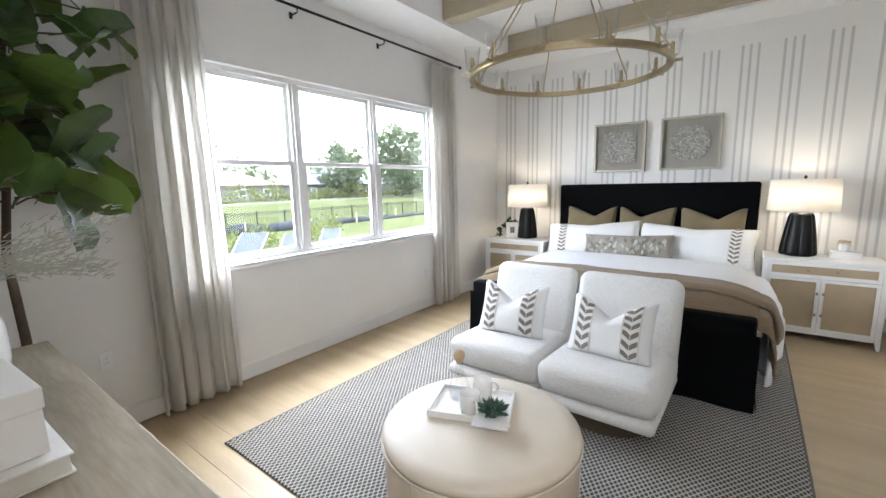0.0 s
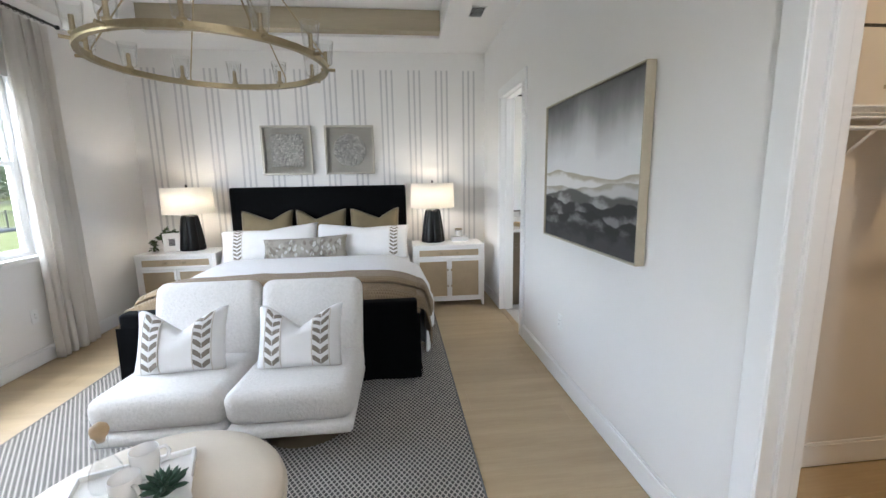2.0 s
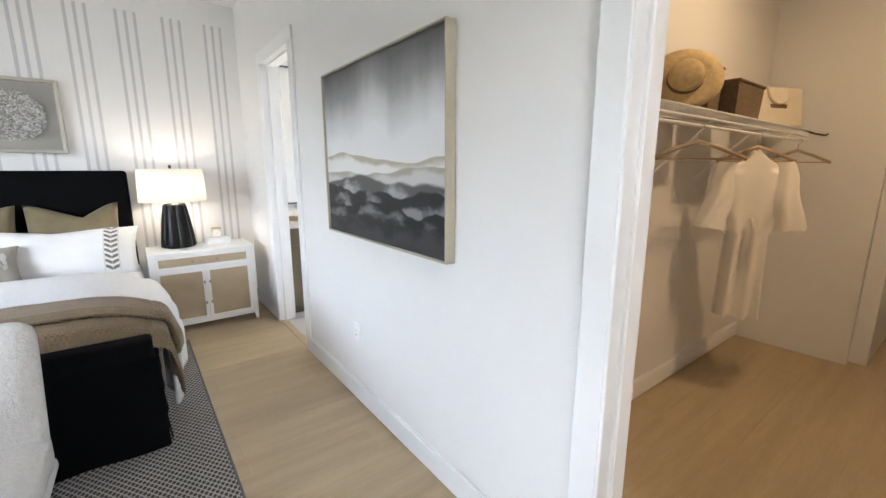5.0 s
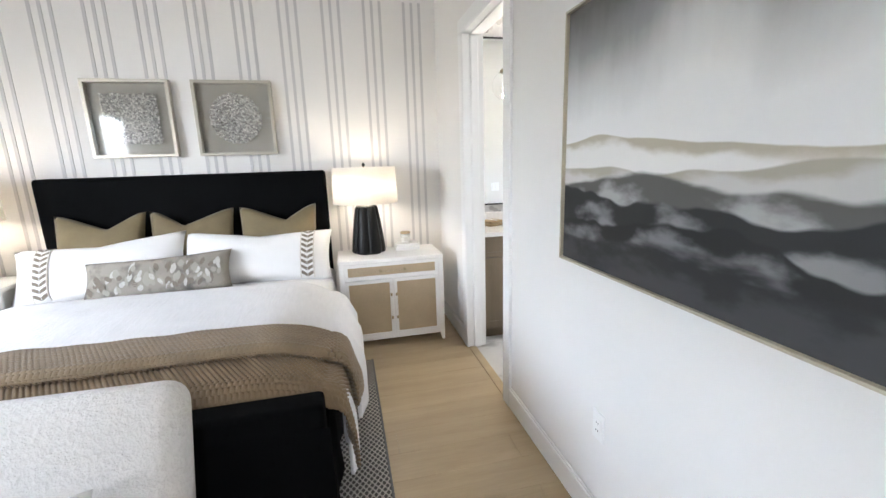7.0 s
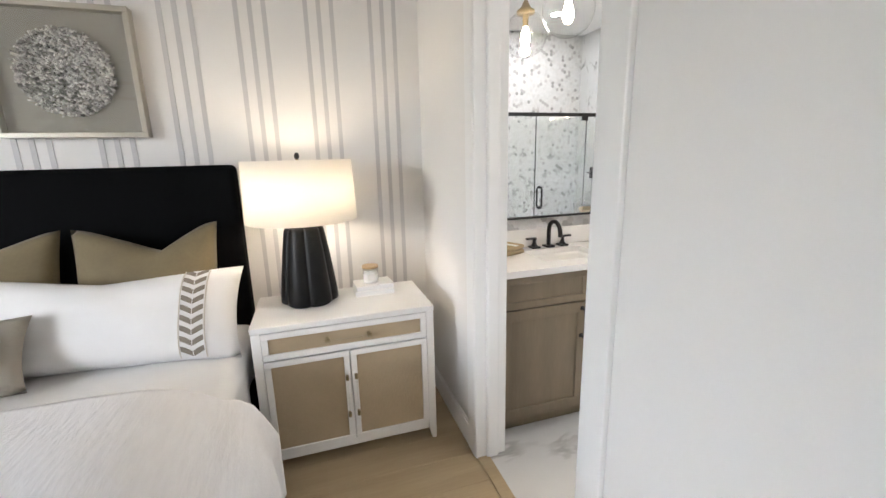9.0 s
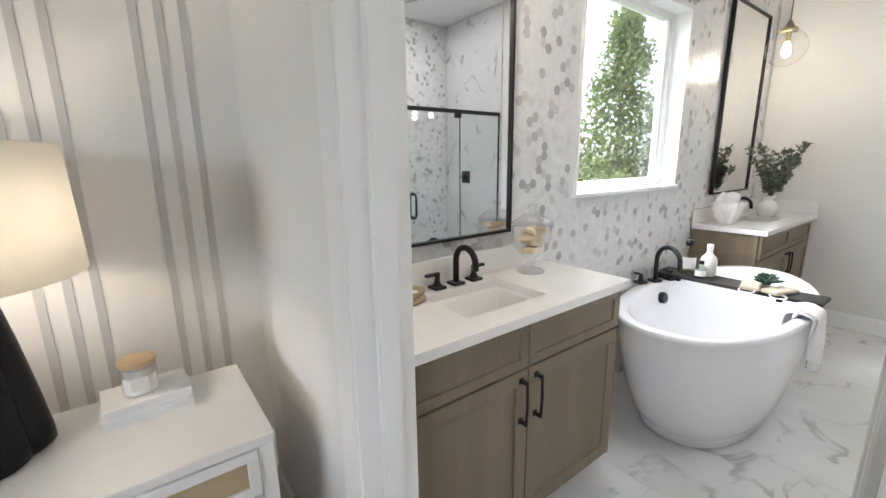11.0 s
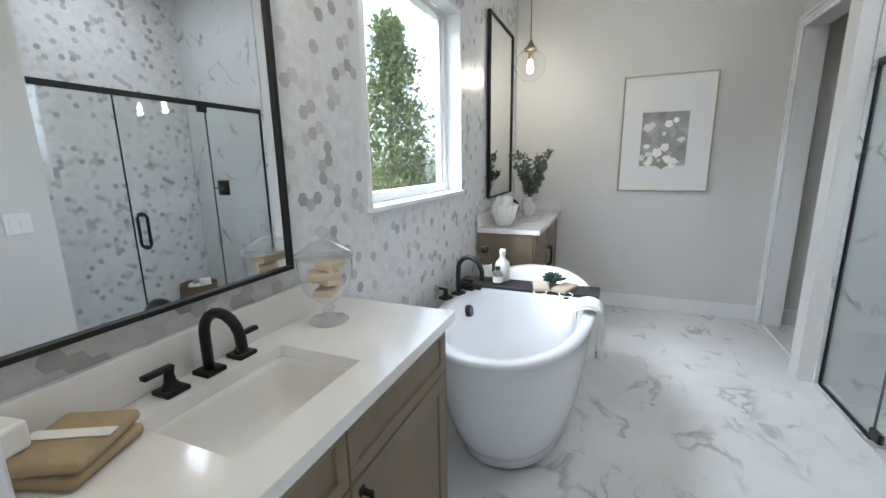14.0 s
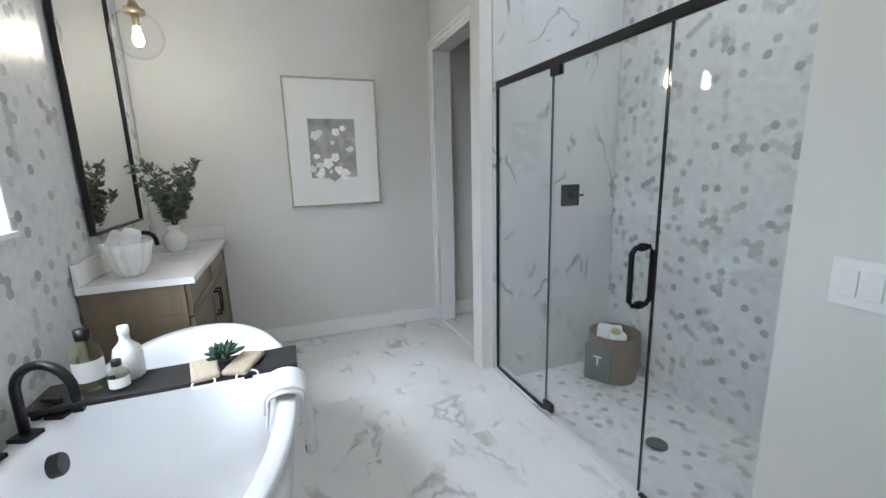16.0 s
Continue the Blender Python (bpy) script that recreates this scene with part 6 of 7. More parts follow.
tree(6.75, 7.15, 3.9, 2.0, 15000, 0.075, 21, leaf_mat("pale_evergreen_leaf", (0.12, 0.14, 0.05), (0.085, 0.105, 0.035)), True, "dense conical broadleaf evergreen outside the bathroom window", -0.45, 0.05)
tree(-62, 68, 15, 13, 3500, 0.9, 22, LEAFM, False, "tall leafy tree beyond the far lawn")
tree(-74, 62, 11, 12, 2500, 0.9, 23, LEAFM, False, "broad leafy tree behind the far houses")
tree(-70, 80, 12, 14, 2500, 0.9, 24, LEAFM, False, "broad leafy tree behind the far houses")
for i in range(11):
    tree(-100 - 6 * (i % 3), -8 + 14 * i, 9.5 + 2 * math.sin(i * 2.1), 13, 900, 1.2, 30 + i, LEAFM, False, "leafy tree in the far tree line")


def shrub(x, y, r, h, n, size, seed, label, material=LEAFY):
    t = thing("shrub", label, "shrub", pose(x, y, ground_z(x, y)), "shrubs outside")
    part("trunk", tube([(0, 0, -0.05), (0.03, 0, h * 0.4)], 0.03, 6, r2=0.015), BARK, t)

    def shape(q):
        d = Vector((q.gauss(0, 1), q.gauss(0, 1), abs(q.gauss(0, 0.8)))).normalized()
        k = q.random() ** 0.35 * (1 + 0.25 * noise.noise((d.x * 3, d.y * 3, d.z * 3 + seed)))
        return Vector((d.x * r * k, d.y * r * k, 0.05 + d.z * h * k)), d
    me = leaf_cloud(n, shape, size, seed)
    me.materials.append(material)
    c = new("foliage", me)
    c.parent = t


for i in range(16):
    shrub(-69 - (i % 2), 12 + 6.0 * i, 2.9, 2.6 + 0.8 * math.sin(i * 1.7), 260, 0.55, 50 + i, "yellow-green hedge shrub along the far road")
for i, (x, y) in enumerate(((-11.0, 5.0), (-12.5, 6.9), (-11.2, 8.3), (-13.5, 9.6), (-16, 12.5))):
    shrub(x, y, 0.55, 0.75, 420, 0.11, 80 + i, "small bright green garden shrub near the patio")


# metal garden fence
FX = -25.5
fence = thing("garden_fence", "black metal picket fence across the lawn", "fence")
zf = ground_z(FX, 0)
rail = bmesh.new()
for z in (zf + 0.18, zf + 1.12, zf + 1.25):
    bx(FX - 0.018, FX + 0.018, 2, 42, z - 0.018, z + 0.018, 0, rail)
part("rail", rail, BLACKMETAL, fence)
post_me = bpy.data.meshes.new("post")
b_ = bx(-0.03, 0.03, -0.03, 0.03, 0, 1.34, 0.004)
b_.to_mesh(post_me)
b_.free()
post_me.materials.append(BLACKMETAL)
pick_me = bpy.data.meshes.new("picket")
b_ = bx(-0.010, 0.010, -0.010, 0.010, 0.06, 1.25)
b_.to_mesh(pick_me)
b_.free()
pick_me.materials.append(BLACKMETAL)
for i in range(21):
    o = new("post", post_me)
    o.parent, o.location = fence, (FX, 2 + 2.0 * i, zf)
for i in range(267):
    o = new("picket", pick_me)
    o.parent, o.location = fence, (FX, 2.15 + 0.15 * i, zf)
silt = grid(lambda u, v: (-23.2 + 0.3 * math.sin(u * 25), 3 + 36 * u, ground_z(-23.2, 0) - 0.02 + 0.50 * v - 0.10 * v * abs(math.sin(u * 38)) + 0.2 * v * math.sin(u * 7)), 120, 2)
sf = cloth("silt_fence", silt, mat("silt_cloth", (0.035, 0.038, 0.045), 0.8), "sagging black silt fence cloth on the lawn", "barrier", 0.02)
for i in range(9):
    single("barrier_stake", bx(-23.16, -23.08, 3.5 + 4.2 * i, 3.58 + 4.2 * i, ground_z(-23, 0) - 0.02, ground_z(-23, 0) + 0.72, 0.004), WOODLIGHT, "short wooden stake holding the black silt cloth", "stake", group="silt fence stakes")


def house(x, y, w, d, h, rise, seed, roofcol):
    t = thing("house", "low house with a hipped shingle roof beyond the road", "house", pose(x, y, ground_z(x, y)), "far houses")
    part("wall", bx(-d / 2, d / 2, -w / 2, w / 2, 0, h), mat("stucco", (0.15, 0.135, 0.12), 0.85), t)
    bm = bmesh.new()
    o = 0.6
    base = [bm.verts.new(p) for p in ((-d / 2 - o, -w / 2 - o, h), (d / 2 + o, -w / 2 - o, h), (d / 2 + o, w / 2 + o, h), (-d / 2 - o, w / 2 + o, h))]
    ridge = [bm.verts.new((0, -w / 2 + d / 2, h + rise)), bm.verts.new((0, w / 2 - d / 2, h + rise))]
    bm.faces.new(base)
    bm.faces.new((base[0], base[1], ridge[0]))
    bm.faces.new((base[1], base[2], ridge[1], ridge[0]))
    bm.faces.new((base[2], base[3], ridge[1]))
    bm.faces.new((base[3], base[0], ridge[0], ridge[1]))
    part("roof", bm, mat("shingles", roofcol, 0.95, spec=0.05, var=0.2, scale=3), t)
    for k in range(4):
        yy = -w / 2 + w * (k + 0.5) / 4
        win = part("window", bx(d / 2 - 0.02, d / 2 + 0.05, yy - 0.7, yy + 0.7, 1.0, 2.3, 0.02), TRIM, t)
        part("pane", bx(d / 2 + 0.03, d / 2 + 0.06, yy - 0.6, yy + 0.6, 1.1, 2.2), mat("far_pane", (0.05, 0.06, 0.07), 0.1), win)


house(-84, 38, 20, 12, 3.0, 3.0, 1, (0.16, 0.11, 0.095))
house(-86, 66, 22, 13, 3.0, 3.6, 2, (0.13, 0.13, 0.145))
house(-88, 96, 20, 12, 3.0, 3.2, 3, (0.085, 0.08, 0.085))


# sun loungers on the patio
SLING = mat("blue_grey_sling", (0.040, 0.046, 0.068), 0.7, var=0.1, scale=20, fine=200, bump=0.1)


def lounger(m):
    t = thing("sun_lounger", "blue-grey sling sun lounger with a raised back on the patio", "sun lounger", m, "sun loungers")
    part("seat", bx(-0.34, 0.34, -1.2, 0.0, 0.31, 0.335, 0.008), SLING, t)
    b = bx(-0.34, 0.34, 0.0, 0.80, -0.012, 0.012, 0.008)
    turned(b, Matrix.Translation((0, 0.0, 0.33)) @ Matrix.Rotation(radians(38), 4, "X"))
    part("backrest", b, SLING, t)
    WH = mat("pale_aluminium", (0.30, 0.31, 0.33), 0.5, metal=0.4)
    for sx in (-0.36, 0.36):
        part("side_rail", tube([(sx, -1.22, 0.315), (sx, 0.02, 0.315)], 0.018, 8), WH, t)
        part("back_rail", tube([(sx, 0.0, 0.33), (sx, 0.63, 0.822)], 0.016, 8), WH, t)
        for yy in (-1.05, -0.1):
            part("leg", tube([(sx, yy, 0.31), (sx, yy, 0.0)], 0.016, 8), WH, t)
    return t


l1 = lounger(pose(-8.0, 4.05, -0.10, 0, 0, 35) @ Matrix.Scale(0.8, 4))
copy_thing(l1, pose(-8.1, 5.1, -0.10, 0, 0, 35) @ Matrix.Scale(0.8, 4))
copy_thing(l1, pose(-8.2, 6.25, -0.10, 0, 0, 35) @ Matrix.Scale(0.8, 4))

# ---- bedroom: smaller things ----
dresser = thing("dresser", "long weathered grey-brown wooden dresser by the window wall", "dresser")
DZ = 0.87
part("top", bx(-2.25, -0.52, -0.30, 0.235, DZ - 0.035, DZ, 0.005), GREYWOOD, dresser)
part("body", bx(-2.22, -0.55, -0.30, 0.205, 0.14, DZ - 0.036, 0.003), GREYWOOD, dresser)
for i in range(3):
    for j in range(2):
        x0, z0 = -2.20 + 0.545 * i, 0.16 + 0.335 * j
        d_ = part("drawer", bx(x0 + 0.008, x0 + 0.537, 0.206, 0.224, z0 + 0.006, z0 + 0.326, 0.004), GREYWOOD, dresser)
        part("knob", lathe([(0.006, 0.0), (0.006, 0.016), (0.015, 0.02), (0.013, 0.03), (0.0, 0.032)], 16), BLACKMETAL, d_).matrix_basis = pose(x0 + 0.27, 0.224, z0 + 0.17, -90, 0, 0)
for x in (-2.19, -0.60):
    for y in (-0.28, 0.15):
        part("leg", bx(x - 0.025, x + 0.035, y, y + 0.05, 0.0, 0.139, 0.004), GREYWOOD, dresser)

# fiddle-leaf fig in the corner
fig = thing("fig_tree", "potted fiddle-leaf fig tree with broad glossy leaves", "plant", pose(-2.62, 0.20, 0.0))
part("pot", lathe([(0.15, 0.001), (0.17, 0.02), (0.19, 0.34), (0.185, 0.36), (0.17, 0.36), (0.165, 0.33), (0.0, 0.33)], 36), mat("grey_planter", (0.30, 0.29, 0.27), 0.8, var=0.15), fig, smooth=True)
part("trunk", tube([(0, 0.0, 0.3), (0.01, 0.01, 0.8), (-0.02, 0.0, 1.2), (0.0, 0.05, 1.6), (0.03, 0.10, 2.1), (0.02, 0.16, 2.55)], 0.022, 10, r2=0.010), BARK, fig, smooth=True)


def fig_leaf(length, width, seed):
    """A broad leathery leaf with a sunk midrib, side veins and a wavy rim; its stalk at the origin, pointing along +y."""
    def f(u, v):
        s = u * 2 - 1
        wv = width / 2 * (math.sin(math.pi * min(1, v * 0.93 + 0.05)) ** 0.55) * (0.62 + 0.55 * v) * (1 if v < 0.98 else 0.6)
        x = s * wv
        y = length * v
        z = 0.10 * length * abs(s) ** 1.2 - 0.16 * length * v * v + 0.022 * length * math.sin(v * 13 + seed) * abs(s) ** 2 + 0.012 * length * math.cos(abs(s) * 5 + v * 34) * (1 - abs(s)) ** 0.5
        return (x, y, z)
    return grid(f, 12, 18)


leaf_meshes = []
for i in range(4):
    bm = fig_leaf(0.27, 0.20, i * 1.9)
    tube([(0, -0.05, 0.008), (0, 0.0, 0.0), (0, 0.13, -0.006), (0, 0.25, -0.036)], 0.0035, 6, bm, r2=0.0012)
    me = bpy.data.meshes.new("leaf")
    bm.to_mesh(me)
    bm.free()
    me.polygons.foreach_set("use_smooth", [True] * len(me.polygons))
    me.materials.append(LEAF)
    leaf_meshes.append(me)
rf = random.Random(17)
for i in range(84):
    h = 1.42 + 1.20 * (i + 0.5) / 84
    a = 2.399 * i + rf.uniform(-0.3, 0.3)
    base = Vector((0.02 * math.cos(a), 0.05 + 0.09 * (h - 1.5) + 0.02 * math.sin(a), h))
    reach = rf.uniform(0.02, 0.26)
    p = base + Vector((math.cos(a) * reach, math.sin(a) * reach, rf.uniform(-0.02, 0.05)))
    k = rf.uniform(0.75, 1.25)
    m = Matrix.Translation(p) @ Euler((radians(rf.choice((-62, -48, -35, 38, 55)) + rf.uniform(-14, 14)), radians(rf.uniform(-40, 40)), a - math.pi / 2)).to_matrix().to_4x4() @ Matrix.Diagonal((k, k, k, 1))
    tip = m @ Vector((0, 0.27, 0))
    if tip.x < -0.33 or tip.y < -0.48 or p.x < -0.33:
        continue
    o = new("leaf", leaf_meshes[i % 4])
    o.parent, o.matrix_basis = fig, m
    if reach > 0.06:
        part("twig", tube([base, (base + p) / 2 + Vector((0, 0, 0.01)), p], 0.006, 6, r2=0.004), BARK, fig)

vase = thing("floor_vase", "rounded white ceramic vase with pale dried sprigs on the dresser", "vase", pose(-1.83, 0.0, DZ))
part("body", lathe([(0.07, 0.001), (0.10, 0.02), (0.115, 0.10), (0.112, 0.20), (0.09, 0.27), (0.05, 0.29), (0.045, 0.31), (0.04, 0.305), (0.0, 0.26)], 36, sx=1.0, sy=0.75), PORCELAIN, vase, smooth=True)
SPRIG = mat("pale_sprig", (0.58, 0.58, 0.50), 0.8, var=0.25, scale=30)
rs = random.Random(9)
for i in range(16):
    a, ln = rs.uniform(-0.2, 2.2), rs.uniform(0.28, 0.46)
    d = Vector((0.35 * math.cos(a), math.sin(a) * 0.9, rs.uniform(0.0, 0.55))).normalized()
    pts = [Vector((0, 0, 0.27)) + Vector((0, 0, 0.10)) * min(1, 3 * k / 6) + d * ln * k / 6 - Vector((0, 0, 0.05)) * (k / 6) ** 2 for k in range(7)]
    b = tube(pts, 0.002, 5, r2=0.0008)
    for k in range(26):
        q = pts[2 + k % 5] + Vector((rs.uniform(-0.03, 0.03), rs.uniform(-0.03, 0.03), rs.uniform(-0.03, 0.03)))
        e = (d + Vector((rs.uniform(-0.6, 0.6), rs.uniform(-0.6, 0.6), rs.uniform(-0.6, 0.6)))).normalized() * 0.032
        tube([q, q + e * 0.5 + Vector((0, 0, 0.002)), q + e], 0.0028, 4, b, r2=0.0006)
    part("sprig", b, SPRIG, vase, "pale dried feathery sprig")
bk = thing("storage_box", "white lidded keepsake box on the dresser", "box", pose(-1.24, -0.045, DZ + 0.052, 0, 0, 4))
part("base", bx(-0.15, 0.15, -0.085, 0.085, 0.0, 0.105, 0.004), PAPER, bk)
part("lid", bx(-0.154, 0.154, -0.089, 0.089, 0.1055, 0.155, 0.004), PAPER, bk)
bk2 = thing("book", "large white hardcover book under the box", "book", pose(-1.23, -0.04, DZ, 0, 0, 2))
part("cover", bx(-0.175, 0.175, -0.115, 0.115, 0.0, 0.006, 0.002), PAPER, bk2)
part("page_block", bx(-0.17, 0.17, -0.112, 0.108, 0.006, 0.044), mat("page_edges", (0.72, 0.70, 0.64), 0.9), bk2)
part("cover", bx(-0.175, 0.175, -0.115, 0.115, 0.044, 0.050, 0.002), PAPER, bk2)


# tray on the ottoman
OZ = 0.4755
tr = thing("serving_tray", "white rectangular tray with a raised rim on the ottoman", "tray", pose(-0.845, 1.385, OZ, 0, 0, 20))
part("base", bx(-0.175, 0.175, -0.125, 0.125, 0.0, 0.010, 0.003), WHITEWOOD, tr)
for a in ((-0.18, 0.18, -0.13, -0.118), (-0.18, 0.18, 0.118, 0.13), (-0.18, -0.168, -0.118, 0.118), (0.168, 0.18, -0.118, 0.118)):
    part("rim", bx(*a, 0.0, 0.030, 0.003), WHITEWOOD, tr)
TZ1 = OZ + 0.0105


def mug(x, y, turn):
    t = thing("mug", "plain white ceramic mug on the tray", "mug", pose(x, y, TZ1, 0, 0, turn), "mugs on the tray")
    part("body", lathe([(0.030, 0.0), (0.038, 0.006), (0.044, 0.05), (0.045, 0.098), (0.042, 0.098), (0.040, 0.05), (0.034, 0.012), (0.0, 0.010)], 32), PORCELAIN, t, smooth=True)
    part("handle", tube([(0.042, 0, 0.08), (0.065, 0, 0.078), (0.074, 0, 0.055), (0.064, 0, 0.03), (0.041, 0, 0.025)], 0.006, 8), PORCELAIN, t, smooth=True)


mug(-0.815, 1.315, -30)
mug(-0.835, 1.455, 40)
cf = thing("carafe", "clear glass carafe with a wooden ball stopper on the tray", "carafe", pose(-0.93, 1.405, TZ1))
part("glass_body", lathe([(0.035, 0.0), (0.048, 0.006), (0.052, 0.03), (0.045, 0.07), (0.022, 0.12), (0.017, 0.16), (0.021, 0.178)], 32), JARGLASS, cf, smooth=True)
part("stopper", lathe([(0.012, 0.170), (0.014, 0.182), (0.024, 0.195), (0.028, 0.21), (0.024, 0.226), (0.012, 0.236), (0.0, 0.238)], 24), WOODLIGHT, cf, "wooden ball stopper", smooth=True)


def succulent(x, y, z, r, seed, label):
    t = thing("succulent", label, "plant", pose(x, y, z), "succulents")
    q = random.Random(seed)
    own = lathe([(0.0, 0.0), (0.10, 0.08), (0.125, 0.45), (0.10, 0.8), (0.0, 1.0)], 7, sx=1.0, sy=0.7)
    me = bpy.data.meshes.new("leaf")
    own.to_mesh(me)
    own.free()
    me.materials.append(SUCCULENT)
    part("core", lathe([(r * 0.25, 0.0), (r * 0.3, r * 0.2), (0.0, r * 0.45)], 12), SUCCULENT, t)
    for i in range(34):
        a, el = 2.399 * i, radians(12 + 66 * i / 34)
        k = r * (1.0 - 0.35 * i / 34) * q.uniform(0.9, 1.1)
        o = new("leaf", me)
        o.parent = t
        o.matrix_basis = Matrix.Translation((0, 0, r * 0.15)) @ Matrix.Rotation(a, 4, "Z") @ Matrix.Rotation(math.pi / 2 - el, 4, "Y") @ Matrix.Diagonal((k, k, k, 1))


succulent(-0.70, 1.315, OZ + 0.039, 0.085, 3, "small dark green faux succulent on the ottoman")
nk = thing("napkin_stack", "folded white napkins under the succulent", "napkin", pose(-0.695, 1.30, OZ + 0.0305, 0, 0, 20))
part("napkin", bx(-0.075, 0.075, -0.07, 0.07, -0.0, 0.004, 0.002), LINEN, nk)
part("napkin", turned(bx(-0.07, 0.07, -0.065, 0.065, 0.0042, 0.008, 0.002), Matrix.Rotation(0.25, 4, "Z")), LINEN, nk)

# on the nightstands
for i, (w_, d_, z0, tw) in enumerate(((0.105, 0.075, 0.0, 0), (0.10, 0.07, 0.0275, 4))):
    b = thing("book", "small white hardcover book on the nightstand", "book", pose(0.84, 5.075, 0.745 + z0, 0, 0, tw), "nightstand books")
    part("cover", bx(-w_, w_, -d_, d_, 0.0, 0.003, 0.001), PAPER, b)
    part("page_block", bx(-w_ + 0.004, w_ - 0.002, -d_ + 0.003, d_ - 0.003, 0.003, 0.024), LINEN, b)
    part("cover", bx(-w_, w_, -d_, d_, 0.024, 0.027, 0.001), PAPER, b)
cdl = thing("candle", "white jar candle with a wooden lid on the books", "candle", pose(0.83, 5.07, 0.8005))
part("jar", lathe([(0.040, 0.0), (0.042, 0.004), (0.042, 0.082), (0.039, 0.082), (0.038, 0.05)], 32), CLEAR, cdl, smooth=True)
part("wax", lathe([(0.0375, 0.004), (0.0375, 0.072), (0.0, 0.071)], 28), PAPER, cdl)
part("lid", lathe([(0.043, 0.0825), (0.044, 0.085), (0.044, 0.095), (0.0, 0.096)], 32), WOODLIGHT, cdl, "flat wooden lid")
part("paper_label", bx(-0.02, 0.02, -0.0432, -0.0425, 0.02, 0.055), mat("label_paper", (0.72, 0.70, 0.66), 0.8), cdl)

pf = thing("photo_frame", "white photo frame with a small dark picture, leaning", "photo frame", pose(-2.465, 4.935, 0.747, -12, 0, 28))
fr = bx(-0.085, 0.085, -0.008, 0.008, 0.0, 0.022, 0.003)
bx(-0.085, 0.085, -0.008, 0.008, 0.188, 0.21, 0.003, fr)
bx(-0.085, -0.063, -0.008, 0.008, 0.022, 0.188, 0.003, fr)
bx(0.063, 0.085, -0.008, 0.008, 0.022, 0.188, 0.003, fr)
part("frame", fr, WHITEWOOD, pf)
part("mat_board", bx(-0.063, 0.063, -0.002, 0.004, 0.022, 0.188), PAPER, pf)
part("photo", bx(-0.03, 0.03, -0.004, -0.0022, 0.065, 0.145), mat("photo_grey", (0.30, 0.30, 0.30), 0.4, base2=(0.08, 0.08, 0.08), scale=40, fine=90), pf)
part("strut", tube([(0, 0.008, 0.12), (0, 0.075, 0.018)], 0.004, 6), WHITEWOOD, pf)

pt = thing("trailing_plant", "small trailing green plant in a dark pot beside the lamp", "plant", pose(-2.58, 5.12, 0.745))
part("pot", lathe([(0.045, 0.0), (0.06, 0.06), (0.062, 0.12), (0.055, 0.12), (0.0, 0.10)], 24), BLACKMETAL, pt, smooth=True)


def bush(r):
    d = Vector((r.gauss(0, 1), r.gauss(0, 1), abs(r.gauss(0, 0.8)))).normalized()
    return Vector((d.x * 0.11 * r.random() ** 0.5, d.y * 0.11 * r.random() ** 0.5, 0.12 + 0.12 * d.z * r.random())), d


me = leaf_cloud(200, bush, 0.05, 5)
me.materials.append(leaf_mat("houseplant_leaf", (0.07, 0.10, 0.04), (0.03, 0.05, 0.02)))
o = new("foliage", me)
o.parent = pt
me = leaf_cloud(70, lambda r: (Vector((-0.09 + r.uniform(-0.05, 0.02), -0.12 + r.uniform(-0.04, 0.04), 0.012 + 0.11 * r.random())), Vector((0, -1, 0.2))), 0.045, 6)
me.materials.append(bpy.data.materials["houseplant_leaf"])
o = new("trailing_stem", me)
o.parent = pt

# ---- closet ----
shelf = thing("wire_shelf", "white wire closet shelf with a hang rail and wall braces", "shelf")
SZ, SY0, SY1, SX0, SX1 = 1.735, 1.40, 1.730, XB + 0.01, 4.18
for y, z in ((SY0, SZ), (SY0, SZ - 0.04), (1.52, SZ - 0.006), (1.63, SZ - 0.006), (SY1, SZ)):
    part("rail_wire", tube([(SX0, y, z), (SX1, y, z)], 0.0042, 8), PLASTIC, shelf)

me = bpy.data.meshes.new("deck_wire")
bm = tube([(0, SY0, -0.04), (0, SY0, 0.004), (0, SY1, 0.004)], 0.0022, 5)
bm.to_mesh(me)
bm.free()
me.materials.append(PLASTIC)
k = 0
while SX0 + 0.026 * k < SX1:
    o = new("deck_wire", me)
    o.parent, o.location = shelf, (SX0 + 0.026 * k + 0.006, 0, SZ)
    k += 1
part("hang_rail", tube([(SX0, SY0 + 0.01, SZ - 0.075), (SX1, SY0 + 0.01, SZ - 0.075)], 0.008, 10), PLASTIC, shelf)
for x in (1.9, 2.55, 3.2, 3.85):
    part("brace", tube([(x, SY0 + 0.01, SZ - 0.03), (x, 1.733, SZ - 0.33)], 0.006, 8), PLASTIC, shelf)


hat = thing("straw_hat", "wide-brimmed natural straw sun hat leaning on the shelf", "hat", pose(2.44, 1.53, SZ + 0.155, 66, 0, -58) @ Matrix.Scale(0.82, 4))
part("brim", lathe([(0.095, 0.0), (0.15, -0.004), (0.20, 0.006), (0.203, 0.010), (0.15, 0.001), (0.095, 0.005)], 48), STRAW, hat, smooth=True)
part("crown", lathe([(0.098, 0.004), (0.094, 0.05), (0.085, 0.085), (0.055, 0.10), (0.0, 0.094)], 40), STRAW, hat, smooth=True)
part("hat_band", lathe([(0.0995, 0.006), (0.0985, 0.03)], 40), WICKER, hat, "brown hat band")


